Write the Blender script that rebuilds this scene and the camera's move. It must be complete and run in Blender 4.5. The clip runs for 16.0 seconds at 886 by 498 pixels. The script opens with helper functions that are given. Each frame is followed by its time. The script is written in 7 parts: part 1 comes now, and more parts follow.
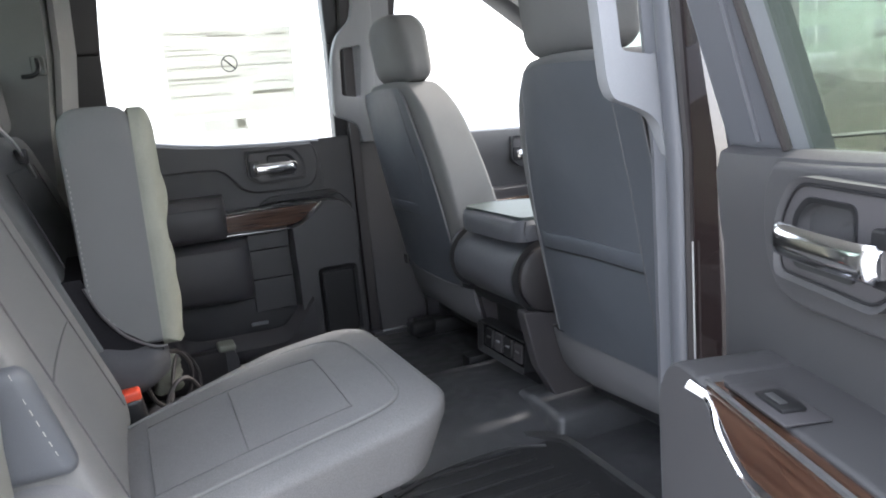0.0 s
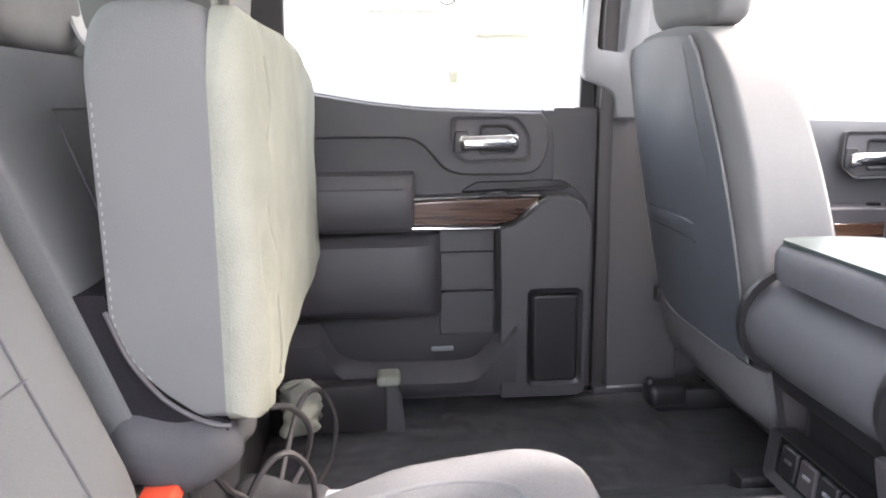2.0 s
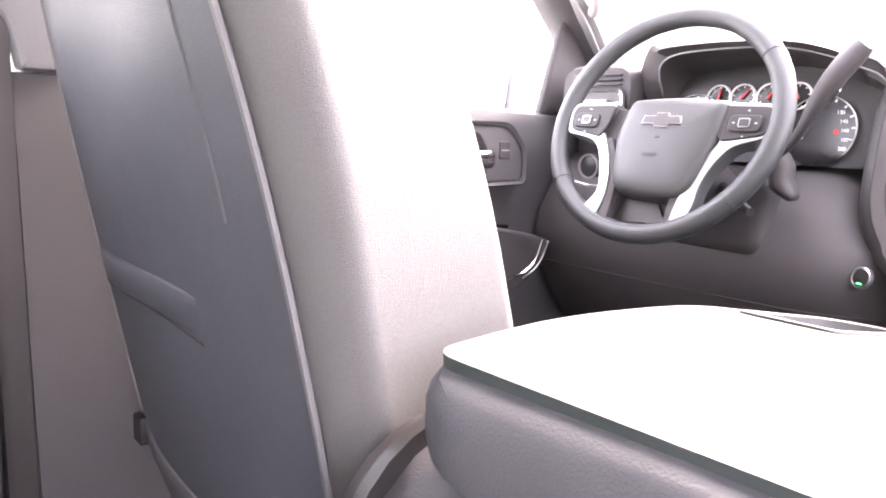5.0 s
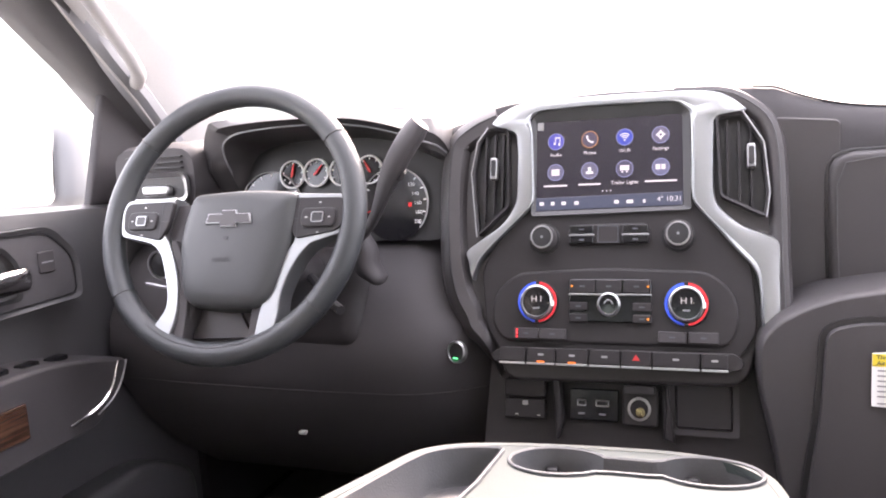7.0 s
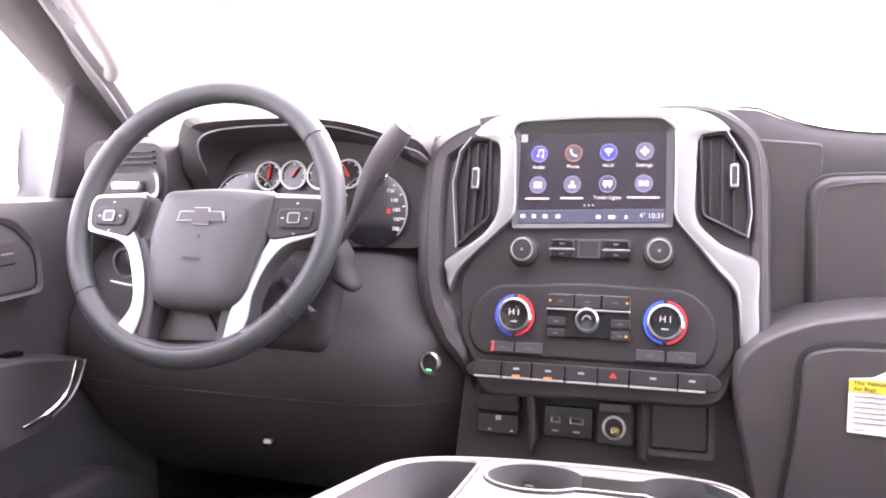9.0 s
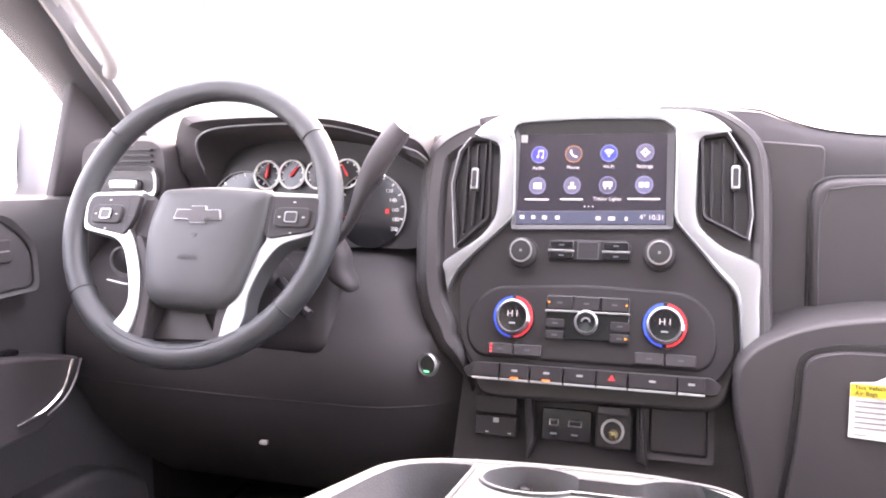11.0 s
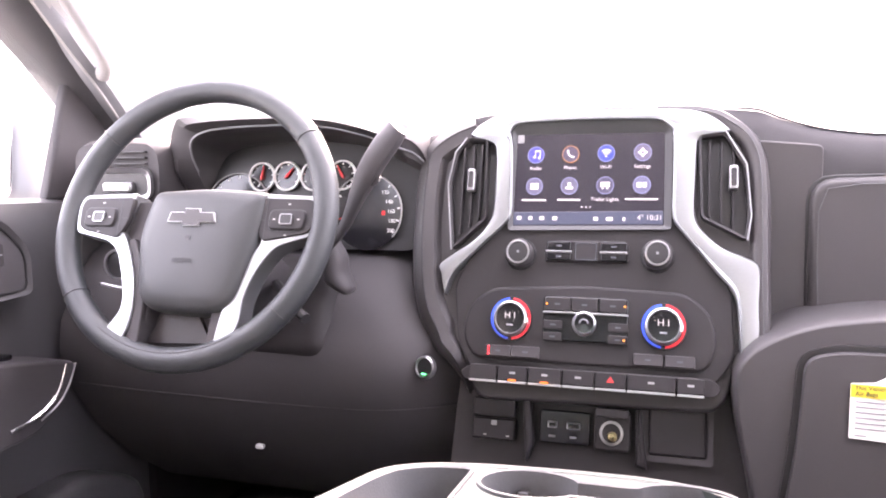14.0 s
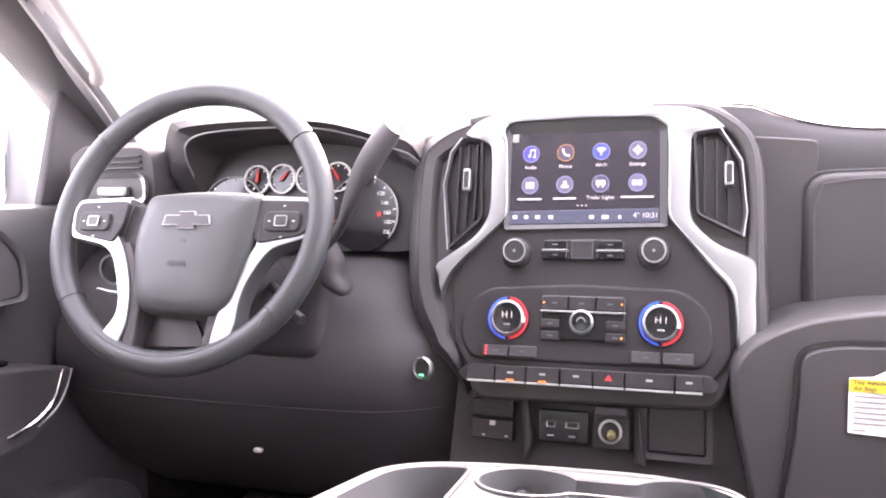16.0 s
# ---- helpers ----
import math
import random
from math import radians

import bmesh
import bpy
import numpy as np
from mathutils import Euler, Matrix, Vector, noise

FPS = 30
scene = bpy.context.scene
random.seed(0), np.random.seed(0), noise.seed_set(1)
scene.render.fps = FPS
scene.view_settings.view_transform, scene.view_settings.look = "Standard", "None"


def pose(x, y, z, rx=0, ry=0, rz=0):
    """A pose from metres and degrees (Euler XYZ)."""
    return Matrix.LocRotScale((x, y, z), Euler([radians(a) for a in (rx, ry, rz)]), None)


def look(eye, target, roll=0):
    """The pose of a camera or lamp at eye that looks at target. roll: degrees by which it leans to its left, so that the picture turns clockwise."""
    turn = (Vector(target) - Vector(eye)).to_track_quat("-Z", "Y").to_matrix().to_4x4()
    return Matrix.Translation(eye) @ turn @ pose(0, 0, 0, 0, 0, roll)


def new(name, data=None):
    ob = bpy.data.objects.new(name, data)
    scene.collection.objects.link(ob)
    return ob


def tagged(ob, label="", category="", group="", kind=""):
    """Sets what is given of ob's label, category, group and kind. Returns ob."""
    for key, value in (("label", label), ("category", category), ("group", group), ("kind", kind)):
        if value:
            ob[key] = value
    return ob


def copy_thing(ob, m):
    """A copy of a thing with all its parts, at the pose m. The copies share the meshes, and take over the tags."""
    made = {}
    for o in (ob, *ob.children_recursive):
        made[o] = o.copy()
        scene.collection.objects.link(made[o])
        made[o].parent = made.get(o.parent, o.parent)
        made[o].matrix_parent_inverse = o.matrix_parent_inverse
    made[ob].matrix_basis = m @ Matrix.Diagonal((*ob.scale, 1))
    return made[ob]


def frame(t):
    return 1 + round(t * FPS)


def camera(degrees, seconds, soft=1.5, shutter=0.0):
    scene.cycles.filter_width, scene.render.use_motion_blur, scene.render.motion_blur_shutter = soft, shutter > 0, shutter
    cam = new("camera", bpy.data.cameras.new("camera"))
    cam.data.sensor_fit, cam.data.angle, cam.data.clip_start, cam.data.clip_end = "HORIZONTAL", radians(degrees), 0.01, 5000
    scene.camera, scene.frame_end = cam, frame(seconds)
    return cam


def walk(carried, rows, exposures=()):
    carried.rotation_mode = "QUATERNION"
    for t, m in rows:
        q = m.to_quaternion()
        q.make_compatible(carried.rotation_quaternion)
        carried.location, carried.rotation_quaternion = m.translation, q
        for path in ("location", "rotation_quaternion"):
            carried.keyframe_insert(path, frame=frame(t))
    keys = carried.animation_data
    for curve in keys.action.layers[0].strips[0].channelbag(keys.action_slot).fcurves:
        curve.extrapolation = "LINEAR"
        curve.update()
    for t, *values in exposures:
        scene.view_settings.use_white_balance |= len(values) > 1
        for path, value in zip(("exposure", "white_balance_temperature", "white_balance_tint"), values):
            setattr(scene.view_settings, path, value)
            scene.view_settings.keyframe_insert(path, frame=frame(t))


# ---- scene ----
cam = camera(62.2, 16.0, 1.9)
PATH = [
    (0, (-0.657, -1.54, 0.792), (0.116, 0.263, 0.401), -5.1),
    (0.5, (-0.652, -1.346, 0.771), (0.032, 0.487, 0.356), -2.8),
    (1, (-0.59, -1.184, 0.747), (0.025, 0.67, 0.318), -1.7),
    (1.5, (-0.499, -1.014, 0.747), (-0.084, 0.897, 0.331), -0.4),
    (2, (-0.464, -0.891, 0.74), (-0.292, 1.06, 0.335), -0.5),
    (2.5, (-0.427, -0.748, 0.725), (-0.386, 1.213, 0.335), -1.1),
    (3, (-0.401, -0.601, 0.715), (-0.305, 1.365, 0.357), -1.6),
    (3.5, (-0.33, -0.464, 0.707), (-0.223, 1.514, 0.433), -3.3),
    (4, (-0.272, -0.349, 0.691), (-0.018, 1.612, 0.386), -2.5),
    (4.5, (-0.235, -0.22, 0.681), (0.475, 1.621, 0.354), 1.0),
    (4.7, (-0.185, -0.196, 0.649), (0.755, 1.544, 0.352), 1.3),
    (5, (-0.117, -0.15, 0.649), (1.193, 1.322, 0.312), 1.8),
    (5.2, (-0.084, -0.129, 0.652), (1.38, 1.186, 0.296), 1.2),
    (7.3, (0.048, -0.095, 0.742), (1.934, 0.503, 0.455), -3.3),
    (7.5, (0.049, -0.085, 0.743), (1.946, 0.479, 0.453), -3.0),
    (8, (0.055, -0.086, 0.739), (1.959, 0.463, 0.469), -2.1),
    (8.5, (0.058, -0.089, 0.734), (1.962, 0.469, 0.483), -1.3),
    (9, (0.058, -0.09, 0.725), (1.957, 0.487, 0.477), -0.7),
    (11.5, (0.066, -0.092, 0.721), (1.965, 0.489, 0.482), -0.3),
    (12, (0.066, -0.09, 0.723), (1.966, 0.487, 0.482), -0.4),
    (12.5, (0.069, -0.093, 0.729), (1.964, 0.491, 0.476), -0.5),
    (13, (0.07, -0.089, 0.722), (1.971, 0.485, 0.483), -0.5),
    (13.5, (0.072, -0.093, 0.717), (1.971, 0.492, 0.488), -0.6),
    (14, (0.072, -0.091, 0.721), (1.972, 0.484, 0.484), -0.6),
    (14.5, (0.074, -0.092, 0.717), (1.976, 0.481, 0.486), -0.7),
    (15, (0.074, -0.095, 0.72), (1.975, 0.481, 0.483), -0.7),
    (15.5, (0.075, -0.099, 0.72), (1.973, 0.488, 0.488), -1.0),
    (16, (0.074, -0.093, 0.716), (1.978, 0.478, 0.49), -1.3),
]
EXPOSURES = [(0, 3.05, 6500, 13), (0.2, 3.5, 6550, 14), (0.5, 3.75, 6600, 15), (1.0, 4.1, 6800, 18), (1.5, 4.16, 6800, 20), (2.0, 4.33, 6800, 20), (3.5, 4.42, 6800, 20), (4.5, 4.98, 6900, 22), (5.0, 5.02, 7300, 33), (5.2, 5.02, 7300, 33), (5.7, 4.6, 7300, 31), (6.3, 4.0, 7200, 29), (7.3, 3.92, 7200, 28), (8.5, 4.5, 7200, 35), (16, 4.58, 7200, 35)]
walk(cam, [(t, look(eye, target, roll)) for t, eye, target, roll in PATH], EXPOSURES)

# ---------- world, sun ----------
SUN_EL, SUN_AZ = 40.0, 0.0       # elevation; azimuth from straight ahead, to the right minus
world = bpy.data.worlds.new("sky")
scene.world = world
world.use_nodes = True
wn = world.node_tree.nodes
sky = wn.new("ShaderNodeTexSky")
sky.sky_type, sky.sun_disc = 'NISHITA', False
sky.sun_elevation, sky.sun_rotation = radians(SUN_EL), radians(90 - SUN_AZ)
sky.dust_density, sky.ozone_density = 4.0, 1.0
wn["Background"].inputs[1].default_value = 0.15
cloud = wn.new("ShaderNodeMix")
cloud.data_type = 'RGBA'
cloud.inputs[0].default_value = 0.46                      # share of high white cloud over the blue
cloud.inputs[7].default_value = (7.2, 7.5, 7.9, 1)
world.node_tree.links.new(sky.outputs[0], cloud.inputs[6])
world.node_tree.links.new(cloud.outputs[2], wn["Background"].inputs[0])
sun = new("sun", bpy.data.lights.new("sun", 'SUN'))
sun.data.energy, sun.data.angle, sun.data.color = 0.9, radians(5.0), (1.0, 0.98, 0.95)
sd = Vector((math.cos(radians(SUN_EL)) * math.cos(radians(SUN_AZ)), math.cos(radians(SUN_EL)) * math.sin(radians(SUN_AZ)), math.sin(radians(SUN_EL))))
sun.matrix_world = look(sd * 20, (0, 0, 0))


# ---------- materials ----------
def material(name, color, rough=0.5, metal=0.0, grain=0.0, grain_scale=400.0, bump=0.0, bump_scale=600.0, mottle=0.12, mottle_scale=6.0, coat=0.0, spec=0.5, relief=0.001, wrinkle=0.0):
    m = bpy.data.materials.new(name)
    m.use_nodes = True
    nt = m.node_tree
    b = nt.nodes["Principled BSDF"]
    b.inputs["Roughness"].default_value = rough
    b.inputs["Metallic"].default_value = metal
    b.inputs["Coat Weight"].default_value = coat
    b.inputs["Specular IOR Level"].default_value = spec
    tc = nt.nodes.new("ShaderNodeTexCoord")
    big = nt.nodes.new("ShaderNodeTexNoise")
    big.inputs["Scale"].default_value = mottle_scale
    big.inputs["Detail"].default_value = 5
    nt.links.new(tc.outputs["Object"], big.inputs["Vector"])
    fine = nt.nodes.new("ShaderNodeTexNoise")
    fine.inputs["Scale"].default_value = grain_scale
    fine.inputs["Detail"].default_value = 2
    nt.links.new(tc.outputs["Object"], fine.inputs["Vector"])
    mixf = nt.nodes.new("ShaderNodeMath")
    mixf.operation = 'MULTIPLY_ADD'
    nt.links.new(big.outputs["Fac"], mixf.inputs[0])
    mixf.inputs[1].default_value = mottle * 2
    mixf.inputs[2].default_value = 1 - mottle
    mix2 = nt.nodes.new("ShaderNodeMath")
    mix2.operation = 'MULTIPLY_ADD'
    nt.links.new(fine.outputs["Fac"], mix2.inputs[0])
    mix2.inputs[1].default_value = grain * 2
    mix2.inputs[2].default_value = 1 - grain
    mul = nt.nodes.new("ShaderNodeMath")
    mul.operation = 'MULTIPLY'
    nt.links.new(mixf.outputs[0], mul.inputs[0])
    nt.links.new(mix2.outputs[0], mul.inputs[1])
    hsv = nt.nodes.new("ShaderNodeHueSaturation")
    hsv.inputs["Color"].default_value = (*color, 1)
    nt.links.new(mul.outputs[0], hsv.inputs["Value"])
    nt.links.new(hsv.outputs[0], b.inputs["Base Color"])
    rr = nt.nodes.new("ShaderNodeMath")
    rr.operation = 'MULTIPLY_ADD'
    nt.links.new(big.outputs["Fac"], rr.inputs[0])
    rr.inputs[1].default_value = 0.16
    rr.inputs[2].default_value = max(0.02, rough - 0.08)
    nt.links.new(rr.outputs[0], b.inputs["Roughness"])
    if bump:
        bn = nt.nodes.new("ShaderNodeTexNoise")
        bn.inputs["Scale"].default_value = bump_scale
        bn.inputs["Detail"].default_value = 1
        nt.links.new(tc.outputs["Object"], bn.inputs["Vector"])
        bp = nt.nodes.new("ShaderNodeBump")
        bp.inputs["Strength"].default_value = bump
        bp.inputs["Distance"].default_value = relief
        nt.links.new(bn.outputs["Fac"], bp.inputs["Height"])
        nt.links.new(bp.outputs[0], b.inputs["Normal"])
        if wrinkle:
            wr = nt.nodes.new("ShaderNodeTexNoise")
            wr.inputs["Scale"].default_value = 11
            wr.inputs["Detail"].default_value = 3
            wr.inputs["Distortion"].default_value = 0.1
            nt.links.new(tc.outputs["Object"], wr.inputs["Vector"])
            wb = nt.nodes.new("ShaderNodeBump")
            wb.inputs["Strength"].default_value = wrinkle * 0.6
            wb.inputs["Distance"].default_value = 0.02
            nt.links.new(wr.outputs["Fac"], wb.inputs["Height"])
            nt.links.new(wb.outputs[0], bp.inputs["Normal"])
    return m


def glow(name, color, strength):
    m = bpy.data.materials.new(name)
    m.use_nodes = True
    b = m.node_tree.nodes["Principled BSDF"]
    b.inputs["Base Color"].default_value = (0.01, 0.01, 0.012, 1)
    b.inputs["Roughness"].default_value = 0.25
    b.inputs["Emission Color"].default_value = (*color, 1)
    b.inputs["Emission Strength"].default_value = strength * 0.088
    return m


def wood_material():
    m = material("wood_trim", (0.10, 0.045, 0.025), rough=0.22, coat=0.6, mottle=0.1)
    nt = m.node_tree
    tc = nt.nodes.new("ShaderNodeTexCoord")
    mp = nt.nodes.new("ShaderNodeMapping")
    mp.inputs["Scale"].default_value = (6, 60, 160)
    nz = nt.nodes.new("ShaderNodeTexNoise")
    nz.inputs["Scale"].default_value = 1.0
    nz.inputs["Detail"].default_value = 6
    nz.inputs["Distortion"].default_value = 0.6
    ramp = nt.nodes.new("ShaderNodeValToRGB")
    ramp.color_ramp.elements[0].position, ramp.color_ramp.elements[0].color = 0.35, (0.026, 0.012, 0.008, 1)
    ramp.color_ramp.elements[1].position, ramp.color_ramp.elements[1].color = 0.68, (0.082, 0.043, 0.028, 1)
    nt.links.new(tc.outputs["Object"], mp.inputs["Vector"])
    nt.links.new(mp.outputs[0], nz.inputs["Vector"])
    nt.links.new(nz.outputs["Fac"], ramp.inputs[0])
    nt.links.new(ramp.outputs[0], nt.nodes["Principled BSDF"].inputs["Base Color"])
    return m


def glass_material(name, tint, rough=0.0):
    m = bpy.data.materials.new(name)
    m.use_nodes = True
    nt = m.node_tree
    nt.nodes.remove(nt.nodes["Principled BSDF"])
    out = nt.nodes["Material Output"]
    tr = nt.nodes.new("ShaderNodeBsdfTransparent")
    tr.inputs[0].default_value = (*tint, 1)
    gl = nt.nodes.new("ShaderNodeBsdfGlossy")
    gl.inputs["Roughness"].default_value = rough
    lw = nt.nodes.new("ShaderNodeLayerWeight")
    lw.inputs[0].default_value = 0.5
    pw = nt.nodes.new("ShaderNodeMath")
    pw.operation = 'POWER'
    pw.inputs[1].default_value = 5.0
    fr = nt.nodes.new("ShaderNodeMath")
    fr.operation = 'MULTIPLY_ADD'
    fr.inputs[1].default_value, fr.inputs[2].default_value = 0.9, 0.05
    nt.links.new(lw.outputs["Facing"], pw.inputs[0])
    nt.links.new(pw.outputs[0], fr.inputs[0])
    mx = nt.nodes.new("ShaderNodeMixShader")
    nt.links.new(fr.outputs[0], mx.inputs[0])
    nt.links.new(tr.outputs[0], mx.inputs[1])
    nt.links.new(gl.outputs[0], mx.inputs[2])
    nt.links.new(mx.outputs[0], out.inputs[0])
    return m


def paper_material(name, color):
    """Thin paper that lets light through."""
    m = material(name, color, rough=0.7, mottle=0.05)
    nt = m.node_tree
    b = nt.nodes["Principled BSDF"]
    tl = nt.nodes.new("ShaderNodeBsdfTranslucent")
    tl.inputs[0].default_value = (*color, 1)
    mx = nt.nodes.new("ShaderNodeMixShader")
    mx.inputs[0].default_value = 0.65
    nt.links.new(b.outputs[0], mx.inputs[1])
    nt.links.new(tl.outputs[0], mx.inputs[2])
    nt.links.new(mx.outputs[0], nt.nodes["Material Output"].inputs[0])
    return m


FABRIC = material("seat_fabric", (0.130, 0.131, 0.130), rough=0.85, grain=0.22, grain_scale=900, bump=0.5, bump_scale=1400, mottle=0.12, spec=0.25, wrinkle=0.22)
FABRIC_LIGHT = material("seat_fabric_insert", (0.120, 0.120, 0.121), rough=0.85, grain=0.34, grain_scale=520, bump=0.7, bump_scale=800, mottle=0.18, spec=0.25, wrinkle=0.32)
VINYL = material("seat_back_vinyl", (0.057, 0.063, 0.073), rough=0.55, grain=0.1, grain_scale=700, bump=0.35, bump_scale=900, mottle=0.12, wrinkle=0.16)
PIPING = material("seat_piping", (0.125, 0.126, 0.13), rough=0.6, grain=0.1, grain_scale=800, bump=0.3, mottle=0.08)
SKIRT = material("seat_skirt_fabric", (0.115, 0.115, 0.120), rough=0.8, grain=0.15, grain_scale=800, bump=0.4, mottle=0.12, spec=0.3, wrinkle=0.3)
# Near-black cloth: its colour holds the deep shade under the raised cushion.
SHADE_CLOTH = material("shade_dark_cloth", (0.018, 0.017, 0.019), rough=0.95, grain=0.2, grain_scale=500, bump=0.5, bump_scale=600, mottle=0.2, spec=0.08)
PIVOT_CLOTH = material("pivot_cover_cloth", (0.070, 0.070, 0.074), rough=0.9, grain=0.2, grain_scale=800, bump=0.5, bump_scale=900, mottle=0.15, spec=0.15, wrinkle=0.4)
BOARD = material("cushion_underside_cloth", (0.200, 0.205, 0.174), rough=0.92, grain=0.10, grain_scale=500, bump=0.6, bump_scale=500, mottle=0.30, mottle_scale=11, spec=0.15, wrinkle=0.55)
PLASTIC = material("door_plastic", (0.050, 0.049, 0.051), rough=0.52, grain=0.12, grain_scale=900, bump=0.45, bump_scale=1100, mottle=0.10)
PLASTIC_SOFT = material("soft_dash_vinyl", (0.058, 0.055, 0.058), rough=0.5, grain=0.1, grain_scale=900, bump=0.4, bump_scale=1200, mottle=0.10)
PLASTIC_BLACK = material("black_plastic", (0.014, 0.014, 0.015), rough=0.42, grain=0.1, bump=0.15, mottle=0.12)
GLOSS_BLACK = material("gloss_black", (0.008, 0.008, 0.009), rough=0.14, mottle=0.05)
HUB = material("air_bag_cover", (0.036, 0.039, 0.040), rough=0.48, grain=0.1, grain_scale=900, bump=0.2, bump_scale=1200, mottle=0.08, spec=0.4)
LEATHER = material("wheel_leather", (0.026, 0.030, 0.032), rough=0.45, grain=0.12, grain_scale=700, bump=0.5, bump_scale=900, mottle=0.08)
RUBBER = material("mat_rubber", (0.024, 0.024, 0.025), rough=0.45, grain=0.2, grain_scale=200, bump=0.4, bump_scale=500, mottle=0.25, mottle_scale=5)
FLOORING = material("floor_vinyl", (0.060, 0.061, 0.064), rough=0.40, grain=0.2, grain_scale=300, bump=0.5, bump_scale=16, mottle=0.3, relief=0.02)
DASH_TOP = material("matt_dash_vinyl", (0.052, 0.050, 0.052), rough=0.8, grain=0.1, grain_scale=900, bump=0.4, bump_scale=1200, mottle=0.10, spec=0.12)
SILVER = material("satin_silver", (0.34, 0.343, 0.346), rough=0.32, metal=0.9, mottle=0.05, grain=0.04)
FRAME_SILVER = material("satin_silver_frame", (0.29, 0.302, 0.305), rough=0.40, metal=0.9, mottle=0.05, grain=0.04)
CHROME = material("chrome", (0.80, 0.80, 0.81), rough=0.12, metal=1.0, mottle=0.03)
TRIM_LIGHT = material("light_grey_trim", (0.33, 0.325, 0.315), rough=0.6, grain=0.06, bump=0.2, mottle=0.06)
TRIM_MID = material("mid_grey_trim", (0.20, 0.205, 0.215), rough=0.55, grain=0.06, bump=0.25, mottle=0.08)
TRIM_SIDE = material("door_opening_trim", (0.088, 0.092, 0.102), rough=0.42, grain=0.06, bump=0.2, mottle=0.08)
TRIM_PILLAR = material("grey_pillar_trim", (0.125, 0.130, 0.125), rough=0.6, grain=0.08, bump=0.25, mottle=0.10)
TRIM_DARK = material("dark_grey_trim", (0.075, 0.077, 0.080), rough=0.6, grain=0.08, bump=0.25, mottle=0.10)
HEADLINER = material("headliner_cloth", (0.50, 0.49, 0.47), rough=0.9, grain=0.12, grain_scale=500, bump=0.4, mottle=0.06, spec=0.1)
STITCH = material("pale_thread", (0.24, 0.24, 0.23), rough=0.8, mottle=0.1)
WEBBING = material("belt_webbing", (0.36, 0.37, 0.36), rough=0.75, grain=0.25, grain_scale=600, bump=0.5, bump_scale=900, mottle=0.08)
SEAL = material("door_seal_rubber", (0.018, 0.015, 0.015), rough=0.5, mottle=0.15)
PAINT = material("brown_body_paint", (0.014, 0.009, 0.009), rough=0.25, coat=0.8, mottle=0.06)
WOOD = wood_material()
RED = material("red_button_plastic", (0.66, 0.075, 0.035), rough=0.4, mottle=0.08)
WHITE = material("white_paper", (0.75, 0.75, 0.73), rough=0.7, mottle=0.05)
YELLOW = material("yellow_print", (0.80, 0.62, 0.05), rough=0.6, mottle=0.05)
PAPER = paper_material("thin_paper", (0.72, 0.71, 0.66))
PALE_INK = paper_material("pale_ink", (0.70, 0.69, 0.64))
CONSOLE = material("console_vinyl", (0.074, 0.076, 0.084), rough=0.6, grain=0.12, grain_scale=800, bump=0.35, mottle=0.12, spec=0.35, wrinkle=0.22)
KNEE = material("lower_dash_plastic", (0.044, 0.041, 0.043), rough=0.6, grain=0.12, grain_scale=900, bump=0.2, bump_scale=1100, mottle=0.12, spec=0.3)
DASH = material("dash_vinyl", (0.045, 0.042, 0.043), rough=0.5, grain=0.1, grain_scale=900, bump=0.22, bump_scale=1200, mottle=0.10, spec=0.4)
CONTROL = material("control_plastic", (0.024, 0.022, 0.023), rough=0.5, grain=0.1, grain_scale=900, bump=0.15, bump_scale=1100, mottle=0.12, spec=0.25)
CLOTH_SEAM = material("pale_cloth_seam", (0.20, 0.205, 0.172), rough=0.9)
SEAM = material("seam_thread", (0.075, 0.075, 0.077), rough=0.8)
TRAY = material("tray_plastic", (0.040, 0.051, 0.049), rough=0.5, spec=0.22, grain=0.05, bump=0.15, mottle=0.06)
INK = material("grey_ink", (0.28, 0.28, 0.28), rough=0.7, mottle=0.05)
DARKINK = material("dark_ink", (0.05, 0.05, 0.05), rough=0.7, mottle=0.05)
BLUE = material("blue_ring", (0.03, 0.10, 0.75), rough=0.4, mottle=0.05)
REDRING = material("red_ring", (0.75, 0.03, 0.04), rough=0.4, mottle=0.05)
CLEAR = glass_material("clear_glass", (0.95, 0.97, 0.96))
TINT = glass_material("tinted_glass", (0.56, 0.61, 0.55))
CONCRETE = material("lot_concrete", (0.36, 0.355, 0.345), rough=0.9, grain=0.1, grain_scale=40, bump=0.3, bump_scale=60, mottle=0.18, mottle_scale=0.4)


# ---------- mesh helpers ----------
def finish(name, bm, mat, parent=None, label="", sharp=38):
    bmesh.ops.recalc_face_normals(bm, faces=bm.faces)
    me = bpy.data.meshes.new(name)
    bm.to_mesh(me)
    bm.free()
    me.materials.append(mat)
    me.polygons.foreach_set("use_smooth", [len(f.vertices) <= 4 for f in me.polygons])
    me.set_sharp_from_angle(angle=radians(sharp))
    ob = new(name, me)
    if parent is not None:
        ob.parent = parent
    if label:
        ob["label"] = label
    return ob


part = finish


def thing(name, label, category, m=None, group="", kind=""):
    ob = new(name)
    if m is not None:
        ob.matrix_world = m
    return tagged(ob, label, category, group, kind)


